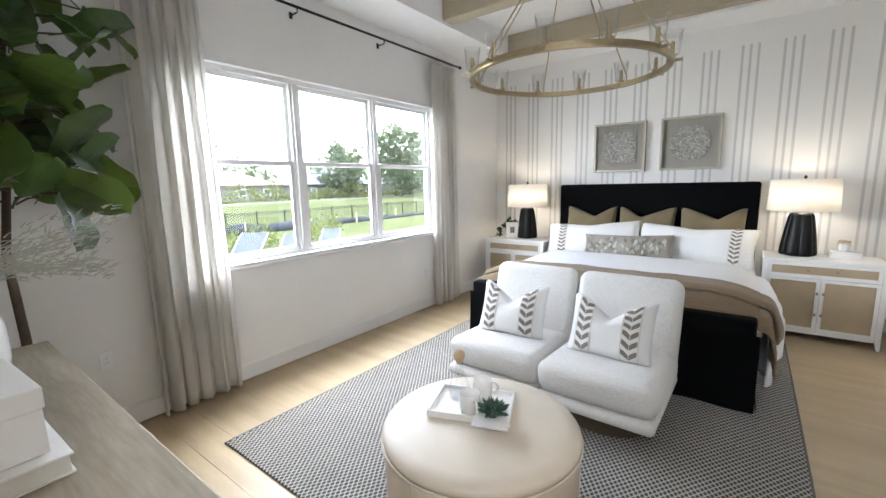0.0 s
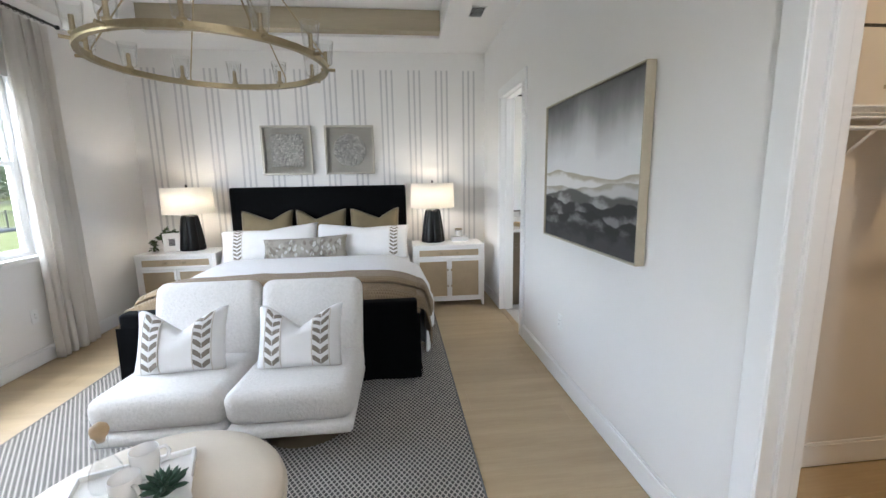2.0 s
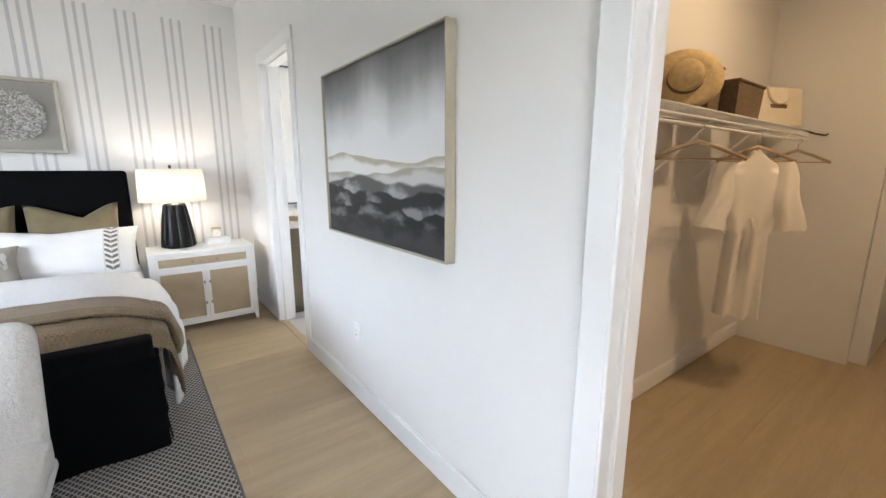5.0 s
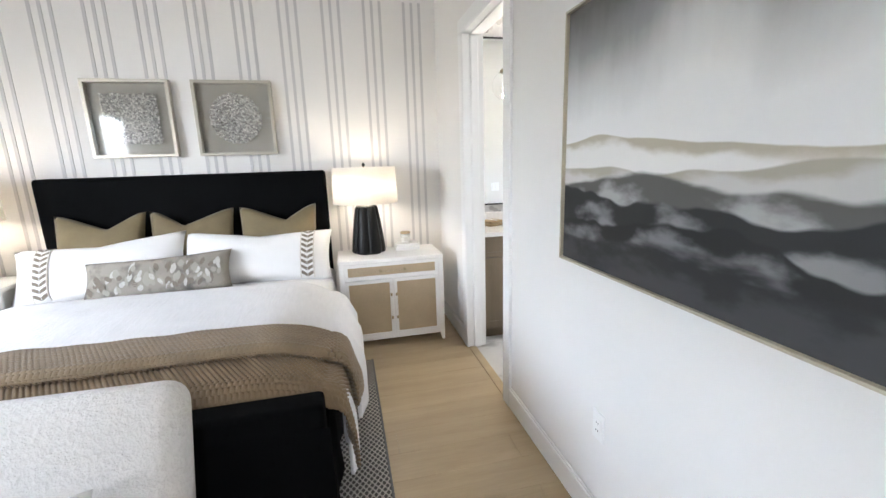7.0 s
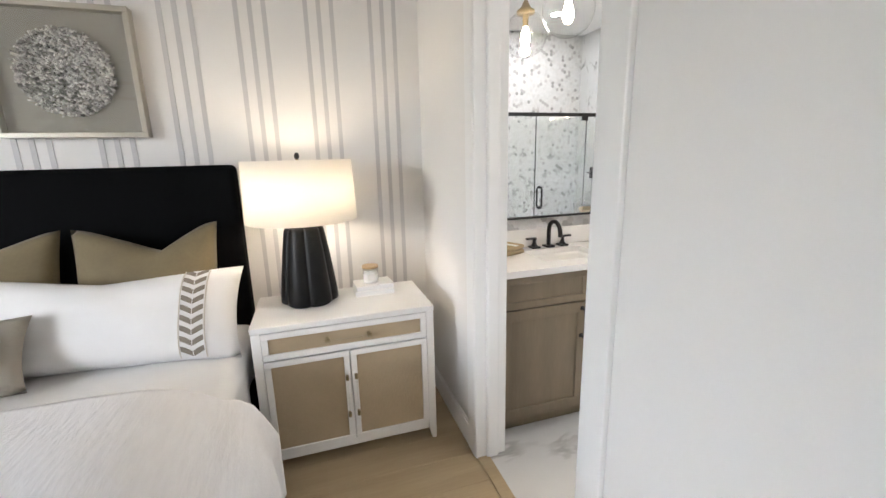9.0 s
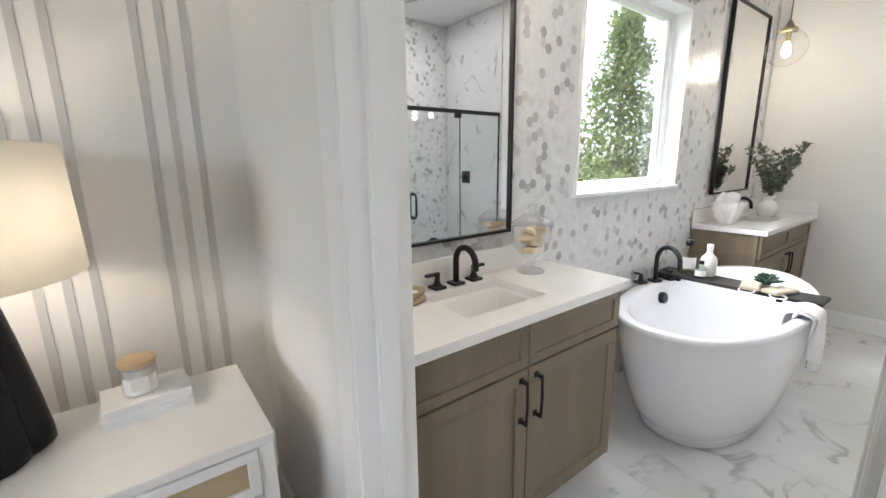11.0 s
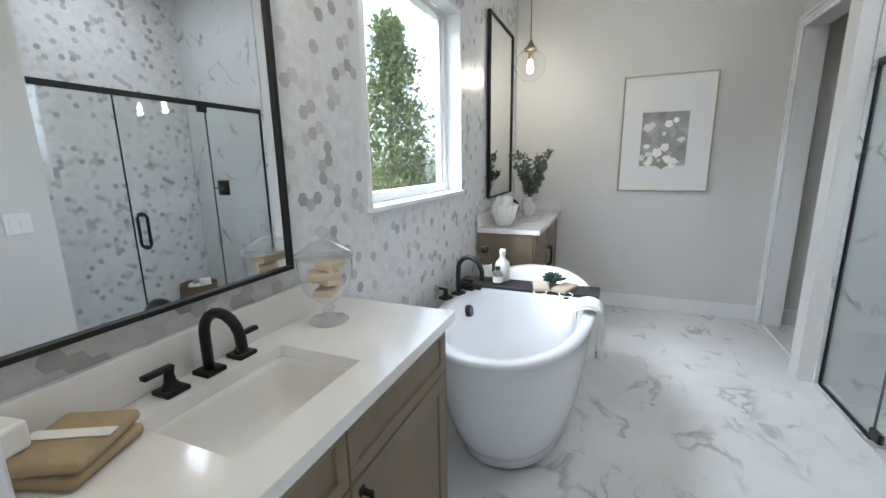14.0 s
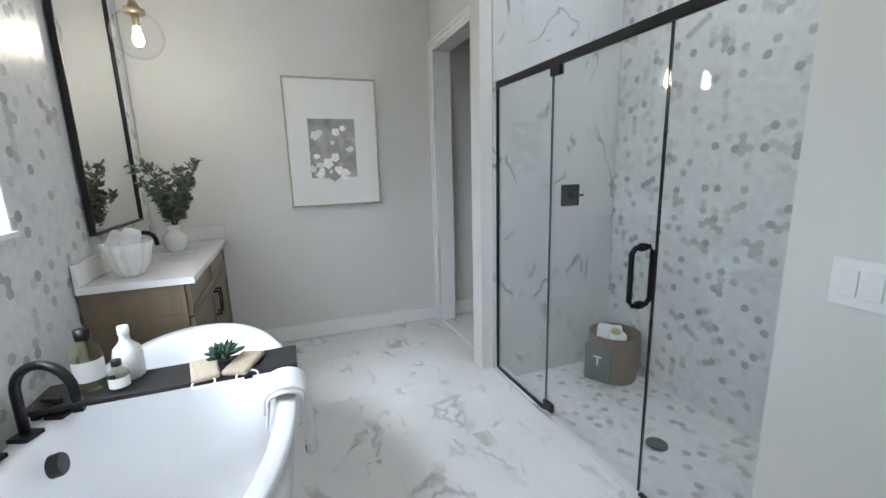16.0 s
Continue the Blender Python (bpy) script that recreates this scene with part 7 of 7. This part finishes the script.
def basket(x, y, z, w, d, h, turn, label, corner=0):
    t = thing("wicker_basket", label, "basket", pose(x, y, z, 0, 0, turn), "wicker baskets")

    def side(u, v):
        a = u * 4
        i, f = int(a) % 4, a - int(a)
        c = [(-1, -1), (1, -1), (1, 1), (-1, 1)]
        p, q = c[i], c[(i + 1) % 4]
        k = 0.92 + 0.08 * v
        bump_ = 1 + 0.010 * math.sin(u * 260) * (1 if int(v * 14) % 2 else -1)
        if corner:
            an = 2 * math.pi * u
            k *= 1 + 0.10 * math.sin(math.pi * v)
            return (w / 2 * k * bump_ * math.cos(an), d / 2 * k * bump_ * math.sin(an), h * v)
        return ((p[0] + (q[0] - p[0]) * f) * w / 2 * k * bump_, (p[1] + (q[1] - p[1]) * f) * d / 2 * k * bump_, h * v)
    b = part("weave", grid(side, 120, 14, closed_u=True), WICKER, t)
    so = b.modifiers.new("thickness", "SOLIDIFY")
    so.thickness = 0.008
    if corner:
        part("bottom", lathe([(w * 0.45, 0.0), (w * 0.45, 0.008), (0.0, 0.008)], 32), WICKER, t)
        part("rim", tube([(w / 2 * math.cos(a * 0.19635), w / 2 * math.sin(a * 0.19635), h) for a in range(32)], 0.008, 8, closed=True), WICKER, t)
        return t
    part("bottom", bx(-w * 0.45, w * 0.45, -d * 0.45, d * 0.45, 0.0, 0.008), WICKER, t)
    part("rim", tube([(sx * w / 2, sy * d / 2, h) for sx, sy in ((-1, -1), (1, -1), (1, 1), (-1, 1))], 0.008, 8, closed=True), WICKER, t)
    return t


basket(3.08, 1.56, SZ + 0.008, 0.40, 0.24, 0.19, 0, "dark brown rectangular wicker basket on the shelf")
basket(2.74, 1.60, SZ + 0.008, 0.20, 0.20, 0.25, 6, "tall brown wicker basket behind the hat")
bag = thing("tote_bag", "cream canvas tote bag with short handles on the shelf", "bag", pose(3.84, 1.55, SZ + 0.008, 0, 0, -22))
bb = bx(-0.22, 0.22, -0.07, 0.07, 0.0, 0.27, 0.02, seg=3)
for v in bb.verts:
    v.co.y *= 1 - 0.6 * (v.co.z / 0.27) ** 1.5
    v.co.x *= 1 + 0.06 * (v.co.z / 0.27)
part("body", bb, CANVAS, bag, smooth=True)
for y in (-0.035, 0.03):
    part("handle", tube([(0.10 * math.cos(a) , y - 0.02 * math.sin(a), 0.26 - 0.10 * math.sin(a)) for a in [math.pi * k / 10 for k in range(11)]], 0.011, 8), CANVAS, bag)
part("patch", bx(-0.075, 0.075, -0.052, -0.046, 0.10, 0.155, 0.004), WICKER, bag, "brown oval patch")
bd = thing("shopping_bag", "white shopping bag with a dark edge on the shelf", "bag", pose(2.06, 1.66, SZ + 0.008, 0, 0, 0))
part("body", bx(-0.24, 0.24, -0.035, 0.035, 0.0, 0.34, 0.003), PAPER, bd)
part("edging", bx(-0.243, 0.243, -0.037, 0.037, 0.340, 0.352, 0.002), DARK, bd, "dark brown top edge")
part("edging", bx(0.2402, 0.247, -0.037, 0.037, 0.0, 0.340, 0.002), DARK, bd, "dark brown side edge")
for i in range(3):
    part("mark", bx(0.06 + 0.03 * i, 0.078 + 0.03 * i, -0.0368, -0.0355, 0.10, 0.116), SILVERFRAME, bd)
wire = single("loose_cable", tube([(4.18, 1.42, SZ), (4.26, 1.38, SZ - 0.02), (4.36, 1.34, SZ - 0.03), (4.46, 1.30, SZ + 0.02), (4.49, 1.27, SZ + 0.03)], 0.006, 8), mat("dark_cable", (0.05, 0.035, 0.025), 0.6), "dark cable drooping from the end of the shelf", "cable")


def hanger(x, y, turn, label):
    t = thing("clothes_hanger", label, "hanger", pose(x, y, SZ - 0.075, 0, 0, turn), "clothes hangers")
    part("hook", tube([(0.0, 0, -0.075), (0.0, 0, -0.03), (0.018, 0, -0.012), (0.016, 0, 0.008), (0.0, 0, 0.012), (-0.014, 0, 0.004)], 0.0022, 6), CHROME, t)
    part("shoulder_bar", tube([(-0.21, 0, -0.155), (-0.10, 0, -0.105), (0.0, 0, -0.07), (0.10, 0, -0.105), (0.21, 0, -0.155)], 0.010, 8), WOODLIGHT, t, smooth=True)
    part("bar", tube([(-0.20, 0, -0.153), (0.20, 0, -0.153)], 0.005, 8), WOODLIGHT, t)
    return t


hanger(2.38, SY0 + 0.01, -50, "light wooden clothes hanger on the closet rail")
hanger(3.20, SY0 + 0.01, -48, "light wooden clothes hanger holding a robe")
hanger(4.02, SY0 + 0.01, -50, "light wooden clothes hanger on the closet rail")
ROBE = mat("sheer_robe", (0.80, 0.75, 0.68), 0.8, var=0.08, scale=6, fine=200, bump=0.2)
robe = thing("robe", "thin white robe hanging from a hanger in the closet", "robe", pose(3.20, SY0 + 0.01, SZ - 0.075, 0, 0, -48) @ Matrix.Diagonal((0.88, 1, 0.94, 1)))


def robe_body(u, v):
    z = -0.085 - 1.10 * v
    a = 2 * math.pi * u
    w = (0.05 + 0.16 * min(1, v / 0.07)) * (1.0 if v < 0.35 else 1 - 0.25 * min(1, (v - 0.35) / 0.08)) * (1.0 if v < 0.5 else 0.75 + 0.15 * v)
    return (w * math.cos(a), 0.045 * math.sin(a) * (0.6 + v) + 0.03 * math.sin(7 * a + 3 * v) * v, z - (0.06 * abs(math.cos(a)) if v < 0.12 else 0))


part("body", grid(robe_body, 60, 40, closed_u=True), ROBE, robe, smooth=True)
for s in (-1, 1):
    def sleeve(u, v, s=s):
        a = 2 * math.pi * u
        c = Vector((s * (0.17 + 0.07 * v + 0.01 * math.sin(9 * v)), -0.02 * v, -0.17 - 0.42 * v))
        r = 0.065 + 0.05 * v
        return c + Vector((r * math.cos(a) * 0.9, 0.6 * r * math.sin(a) + 0.02 * v * math.sin(5 * a + 4 * v), 0.10 * r * math.cos(a) * s))
    part("sleeve", grid(sleeve, 28, 16, closed_u=True), ROBE, robe, smooth=True)
part("sash_belt", tube([(-0.02, -0.07, -0.52), (0.0, -0.09, -0.60), (0.01, -0.08, -0.85)], 0.016, 8), ROBE, robe)

# ---- bathroom: smaller things ----
CT = 0.9255
jar = thing("apothecary_jar", "clear glass lidded jar of cream soap bars on the vanity", "jar", pose(2.24, 4.905, CT) @ Matrix.Scale(1.13, 4))
part("bowl", lathe([(0.050, 0.0), (0.055, 0.004), (0.05, 0.009), (0.014, 0.016), (0.012, 0.03), (0.018, 0.04), (0.011, 0.052), (0.03, 0.066), (0.058, 0.09), (0.072, 0.13), (0.075, 0.185)], 36), JARGLASS, jar, "clear footed glass bowl", smooth=True)
part("lid", lathe([(0.079, 0.186), (0.080, 0.192), (0.07, 0.20), (0.035, 0.224), (0.010, 0.232), (0.008, 0.238), (0.018, 0.25), (0.018, 0.262), (0.0, 0.27)], 36), JARGLASS, jar, "clear glass lid with a knob", smooth=True)
SOAP = mat("cream_soap", (0.72, 0.58, 0.38), 0.6, var=0.1, scale=30)
for i, (sx, sy, sz, rz, rx_) in enumerate(((0.0, 0.0, 0.090, 20, 0), (0.012, 0.01, 0.115, 75, 8), (-0.012, -0.006, 0.140, 130, -6), (0.01, -0.01, 0.165, 10, 12))):
    s = part("soap_bar", bx(-0.042, 0.042, -0.026, 0.026, -0.011, 0.011, 0.005), SOAP, jar, "cream soap bar")
    s.matrix_basis = pose(sx, sy, sz, rx_, 0, rz)

TOWELT = mat("tan_towel", (0.40, 0.31, 0.18), 0.95, var=0.15, scale=25, fine=180, bump=0.6, dist=0.003)
TOWELB = mat("beige_cloth", (0.42, 0.355, 0.265), 0.95, var=0.2, scale=30, fine=180, stretch=(1, 4, 1), bump=0.6, dist=0.003)
TOWELW = mat("white_towel", (0.78, 0.77, 0.76), 0.95, var=0.08, scale=25, fine=180, bump=0.6, dist=0.003)
for i in range(2):
    t_ = single("hand_towel", bx(-0.075, 0.075, -0.065, 0.065, 0.0, 0.024, 0.011, seg=3), TOWELT, "folded tan washcloth stacked beside the basin", "towel", pose(1.575, 4.915, CT + 0.0245 * i, 0, 0, 20 + 7 * i), "folded washcloths", smooth=True)
single("towel_band", bx(-0.012, 0.012, -0.067, 0.067, 0.0, 0.002, 0.0005), PAPER, "white paper band on the folded washcloths", "paper band", pose(1.575, 4.915, CT + 0.0495, 0, 0, 27))
single("soap_parcel", bx(-0.03, 0.03, -0.035, 0.035, 0.0, 0.05, 0.008, seg=3), PAPER, "small white wrapped soap by the backsplash", "soap", pose(1.50, 4.965, CT + 0.0495, 0, 0, 10))

# caddy things
KZ = 0.7035


def bottle(x, y, profile, material, label, cap, capmat, cat="bottle", lab=None, size=1.0):
    t = thing("bath_bottle", label, cat, pose(x, y, KZ) @ Matrix.Scale(size, 4), "bath bottles on the caddy")
    part("body", lathe(profile, 32), material, t, smooth=True)
    part("cap", lathe(cap, 24), capmat, t, smooth=True)
    if lab:
        r, z0, z1 = lab
        g = grid(lambda u, v: (r * math.cos(math.pi * (1.0 + 0.75 * (u - 0.5)) + 0.35), r * math.sin(math.pi * (1.0 + 0.75 * (u - 0.5)) + 0.35), z0 + (z1 - z0) * v), 14, 1)
        l_ = part("paper_label", g, PAPER, t)
    return t


OIL = pane_mat("pale_oil_glass", (0.93, 0.93, 0.80), 2.0)
GREENG = pane_mat("green_glass", (0.80, 0.85, 0.76), 2.0)
bottle(3.575, 4.79, [(0.028, 0.0), (0.034, 0.004), (0.035, 0.10), (0.032, 0.115), (0.016, 0.128), (0.015, 0.14)], OIL, "clear bottle of pale bath oil with a black cap", [(0.017, 0.138), (0.018, 0.165), (0.0, 0.166)], BLACKMETAL, lab=(0.0358, 0.03, 0.085), size=1.28)
bottle(3.615, 4.69, [(0.034, 0.0), (0.040, 0.006), (0.041, 0.075), (0.036, 0.10), (0.016, 0.122), (0.013, 0.14), (0.016, 0.146)], mat("bath_salts", (0.78, 0.77, 0.75), 0.5, var=0.15, scale=60, fine=160, bump=0.3), "round glass bottle filled with white bath salts", [(0.013, 0.146), (0.016, 0.15), (0.015, 0.172), (0.0, 0.174)], PAPER, size=1.12)
bottle(3.525, 4.695, [(0.020, 0.0), (0.025, 0.003), (0.025, 0.05), (0.012, 0.062), (0.011, 0.07)], GREENG, "small green glass bottle with a dark cap", [(0.012, 0.069), (0.012, 0.085), (0.0, 0.086)], BLACKMETAL, lab=(0.0258, 0.012, 0.04), size=1.25)
for i, (yy, rz) in enumerate(((4.445, 12), (4.315, -20))):
    single("wash_cloth", bx(-0.085, 0.085, -0.045, 0.045, 0.0, 0.022, 0.010, seg=3), TOWELB, "folded beige exfoliating cloth on the caddy", "cloth", pose(3.54, yy, KZ, 0, 0, rz), "folded cloths on the caddy", smooth=True)
    single("cord_loop", tube([(0.04 * math.cos(a) - 0.02, 0.035 * math.sin(a), 0.0) for a in [2 * math.pi * k / 20 for k in range(20)]], 0.003, 6, closed=True), LINEN, "white cord loop of the exfoliating cloth", "cord", pose(3.462, yy - 0.01, KZ + 0.004, 0, 0, 20 * i))
succulent(3.575, 4.385, KZ + 0.023, 0.082, 7, "small dark green faux succulent on the bath caddy")

# towel over the tub rim
def rim_towel(x0, x1, inner, outer, lift, wave):
    """Cloth over the near rim of the tub: down the inside, across the rim, down the outside."""
    def f(u, v):
        x = x0 + (x1 - x0) * u
        q = v * (inner + 0.13 + outer)
        if q < inner:
            d = inner - q
            return (x, 4.222 + lift + 0.10 * d, 0.668 - d)
        if q < inner + 0.13:
            k = (q - inner) / 0.13
            return (x, 4.222 + lift - (0.092 + 2 * lift) * k, 0.668 + (0.016 + lift) * math.sin(math.pi * k) ** 0.6)
        d = q - inner - 0.13
        return (x + 0.25 * d * (0.5 - u), 4.130 - lift - 0.015 * d + wave * math.sin(u * 11 + 1) * min(1, d / 0.1), 0.668 - d - 0.035 * u * min(1, d / 0.1))
    return f


tw = thing("bath_towel", "white hand towel with grey banded hem draped over the tub rim", "towel")
cloth_part("terry", grid(rim_towel(3.285, 3.465, 0.10, 0.20, 0.006, 0.010), 26, 44), TOWELW, tw, "", 0.008)
hem = rim_towel(3.30, 3.455, 0.05, 0.255, 0.017, 0.014)
cloth_part("fold", grid(hem, 26, 44), TOWELW, tw, "", 0.006)
GREYHEM = mat("grey_towel", (0.33, 0.30, 0.265), 0.95, var=0.15, scale=30, bump=0.4)
for k in range(3):
    for s_ in (-0.0045, 0.0045):
        def band(u, v, k=k, s_=s_):
            p = hem(u, 0.90 + 0.032 * k + 0.016 * v)
            return (p[0], p[1] + s_ * 1.6, p[2])
        part("hem_band", grid(band, 24, 2), GREYHEM, tw, "woven grey hem stripe")

# second vanity
bw = thing("fluted_bowl", "white fluted ceramic bowl holding rolled towels", "bowl", pose(4.36, 4.865, CT))
part("body", lathe([(0.05, 0.0), (0.06, 0.01), (0.085, 0.06), (0.10, 0.12), (0.112, 0.165), (0.104, 0.165), (0.09, 0.11), (0.05, 0.03), (0.0, 0.02)], 72, ribs=12, depth=0.10), PORCELAIN, bw, smooth=True)
for i, (dx, dy, rz, tl) in enumerate(((-0.04, -0.02, 30, 60), (0.045, 0.0, -40, 55), (0.0, 0.045, 10, 65))):
    r_ = single("rolled_towel", lathe([(0.0, -0.075), (0.035, -0.07), (0.042, -0.05), (0.042, 0.05), (0.035, 0.07), (0.0, 0.075)], 24), TOWELW, "rolled white washcloth in the fluted bowl", "towel", pose(4.36 + dx, 4.865 + dy, CT + 0.155, tl - 40, 10, rz), "rolled washcloths", smooth=True)
vs2 = thing("vase", "small white ribbed vase with grey-green leafy branches", "vase", pose(5.0, 4.80, CT) @ Matrix.Scale(1.15, 4))
part("body", lathe([(0.035, 0.0), (0.05, 0.015), (0.062, 0.06), (0.055, 0.095), (0.03, 0.115), (0.028, 0.125), (0.042, 0.15), (0.038, 0.15), (0.0, 0.13)], 36, ribs=14, depth=0.06), PORCELAIN, vs2, smooth=True)
EUC = leaf_mat("eucalyptus_leaf", (0.19, 0.21, 0.155), (0.11, 0.13, 0.095))
rv_ = random.Random(13)
for i in range(15):
    a = 2 * math.pi * i / 15 + rv_.uniform(-0.3, 0.3)
    sp_ = rv_.uniform(0.08, 0.30)
    hh = rv_.uniform(0.16, 0.40)
    pts = [Vector((sp_ * math.cos(a) * (k / 6) ** 1.15, sp_ * 0.6 * math.sin(a) * (k / 6) ** 1.15 - 0.01, 0.12 + hh * k / 6)) for k in range(7)]
    st = part("stem", tube(pts, 0.002, 5, r2=0.001), BARK, vs2)

    def along(r, pts=pts):
        k = r.uniform(1.5, 6)
        j = min(5, int(k))
        return pts[j].lerp(pts[j + 1], k - j) + Vector((r.uniform(-1, 1), r.uniform(-1, 1), r.uniform(-1, 1))) * 0.012, Vector((r.uniform(-1, 1), r.uniform(-1, 1), 0.3))
    me = leaf_cloud(60, along, 0.040, 90 + i)
    me.materials.append(EUC)
    o = new("foliage", me)
    o.parent = st

# shower basket
sb = basket(4.06, 2.02, -0.0995, 0.33, 0.33, 0.33, 30, "round brown wicker basket of towels in the shower", 1)
pk_ = single("basket_pocket", turned(bx(-0.09, 0.09, -0.010, 0.010, 0.0, 0.26, 0.008), Matrix.Identity(4)), mat("grey_felt", (0.105, 0.115, 0.105), 0.9, var=0.15, scale=40), "dark grey fabric pouch with a white letter T", "pouch", pose(4.02, 2.195, -0.085, 0, 0, -150))
letters("T", 0.10, 0.001, PAPER, pk_, pose(0, -0.0115, 0.15, 90, 0, 0), "letter")
for i, (dx, dy, h_) in enumerate(((-0.06, 0.03, 0.30), (0.04, 0.05, 0.32), (0.05, -0.06, 0.29))):
    single("rolled_towel", lathe([(0.0, -0.11), (0.05, -0.105), (0.055, -0.08), (0.055, 0.08), (0.05, 0.105), (0.0, 0.11)], 20), TOWELW, "rolled white towel standing in the wicker basket", "towel", pose(4.06 + dx, 2.02 + dy, -0.10 + h_ - 0.05, 12 * dx * 10, 15 * i - 12, 0), "towels in the basket", smooth=True)
single("bath_brush", lathe([(0.0, 0.0), (0.03, 0.005), (0.035, 0.03), (0.02, 0.05), (0.0, 0.055)], 18), WOODLIGHT, "round wooden brush on the rolled towels", "brush", pose(4.0, 2.07, 0.235, 20, 15, 0), smooth=True)

# ---- pieces of floors and walls ----
def shared(name, mesh, parent, loc):
    ob = new(name, mesh)
    ob.parent = parent
    ob.location = loc
    return ob


def mesh_of(bm, material, name):
    me = bpy.data.meshes.new(name)
    bm.to_mesh(me)
    bm.free()
    me.materials.append(material)
    return me


# oak planks, laid across the room
rk = random.Random(11)
PW = 0.19
plank_mesh = {}


def plank(x0, x1, y, owner):
    ln = round(x1 - x0, 3)
    if ln < 0.05:
        return
    if ln not in plank_mesh:
        plank_mesh[ln] = mesh_of(bx(0.0003, ln - 0.0003, 0.0003, PW - 0.0003, -0.006, 0.0, 0.0008, seg=1), OAK, "plank")
    shared("plank", plank_mesh[ln], owner, (x0, y, 0))


y = -1.7
while y < YN:
    x = XW - 0.1 - rk.choice((0.0, 0.4, 0.8, 1.2))
    while x < XE + 0.05:
        x2 = x + 1.8
        plank(max(x, XW - 0.1), min(x2, XE + 0.05), y, floor)
        x = x2
    if -0.9 <= y < 1.6:
        x = XE + 0.05 - rk.choice((0.0, 0.5, 1.0))
        while x < 6.0:
            plank(max(x, XE + 0.05), min(x + 1.8, 6.0), y, floor_closet)
            x += 1.8
    y += PW

# marble floor tiles
tile_mesh = {}
rt = random.Random(4)
for i in range(8):
    for j in range(3):
        x0, y0 = XE + 0.056 + 0.61 * i, 5.03 - 1.22 * (j + 1) + (0.61 if i % 2 else 0.0)
        x1, y1 = min(x0 + 0.61, XF), min(y0 + 1.22, YB + 0.01)
        y0 = max(y0, YG + 0.0305)
        if x1 - x0 < 0.02 or y1 - y0 < 0.02:
            continue
        k = (round(x1 - x0, 3), round(y1 - y0, 3))
        if k not in tile_mesh:
            tile_mesh[k] = mesh_of(bx(0.0004, k[0] - 0.0004, 0.0004, k[1] - 0.0004, -0.005, 0.0, 0.0006, seg=1), MARBLEF, "floor_tile")
        shared("floor_tile", tile_mesh[k], floor_bath, (x0, y0, 0.0))

# hexagon mosaic
HS = 0.0246   # corner radius
HG = 0.0245


def hexagon(r=HG, t=0.0022):
    bm = bmesh.new()
    lo = [bm.verts.new((r * math.cos(math.pi * k / 3), r * math.sin(math.pi * k / 3), 0)) for k in range(6)]
    hi = [bm.verts.new((0.997 * v.co.x, 0.997 * v.co.y, t)) for v in lo]
    bm.faces.new(hi)
    for k in range(6):
        bm.faces.new((lo[k], lo[(k + 1) % 6], hi[(k + 1) % 6], hi[k]))
    return bm


hex_me = mesh_of(hexagon(), HEXO, "hex_tile")
hv = [tuple(v.co) for v in hex_me.vertices]
hf = [tuple(p.vertices) for p in hex_me.polygons]


def mosaic(u0, u1, v0, v1, m, keep, name, label, owner=None, near=None):
    """Fills u0..u1 x v0..v1 of the plane m with hexagons, near ones as pieces of their own."""
    dx, dy = math.sqrt(3) * HS, 1.5 * HS
    vs, fs, near_n = [], [], 0
    for j in range(int((u1 - u0) / dy) + 2):
        for i in range(int((v1 - v0) / dx) + 2):
            u, v = u0 + j * dy, v0 + i * dx + (dx / 2 if j % 2 else 0)
            if u > u1 or v > v1 or not keep(u, v):
                continue
            if near and near(u, v) and near_n < 300:
                ob = new("hex_tile", hex_me)
                ob.parent = owner
                ob.matrix_basis = m @ Matrix.Translation((u, v, 0))
                near_n += 1
                continue
            b = len(vs)
            vs.extend(m @ Vector((u + a, v + c, d)) for a, c, d in hv)
            fs.extend(tuple(b + q for q in f) for f in hf)
    me = bpy.data.meshes.new(name)
    me.from_pydata(vs, [], fs)
    me.materials.append(HEXI)
    ob = new(name, me)
    if owner:
        ob.parent = owner
        ob["kind"] = "stuff"
    return tagged(ob, label, "" if owner else "tiles", kind="stuff")


wall_m = Matrix(((1, 0, 0, 0), (0, 0, -1, YB + 0.009), (0, 1, 0, 0), (0, 0, 0, 1)))
mosaic(XB, XF, 0.02, H, wall_m, lambda u, v: not (BWIN[0] - 0.04 < u < BWIN[1] + 0.04 and BWIN[2] - 0.05 < v < BWIN[3] + 0.035), "wall_mosaic", "grey and white marble hexagon mosaic on the bathroom wall",
       bpy.data.objects["wall_bath_north"], lambda u, v: 2.25 < u < 2.70 and 0.98 < v < 2.3)
back_m = Matrix(((-1, 0, 0, 0), (0, 0, 1, YSB - 0.010), (0, 1, 0, 0), (0, 0, 0, 1)))
mosaic(-XS1, -XS0, -0.09, H, back_m, lambda u, v: True, "shower_mosaic", "grey and white marble hexagon mosaic in the shower", bpy.data.objects["wall_shower_back"])
floor_m = Matrix.Translation((0, 0, -0.104))
mosaic(XS0 + 0.03, XS1 - 0.02, YSB + 0.02, YG - 0.06, floor_m, lambda u, v: True, "shower_floor_mosaic", "grey and white marble hexagon mosaic on the shower floor", bpy.data.objects["floor_shower"])
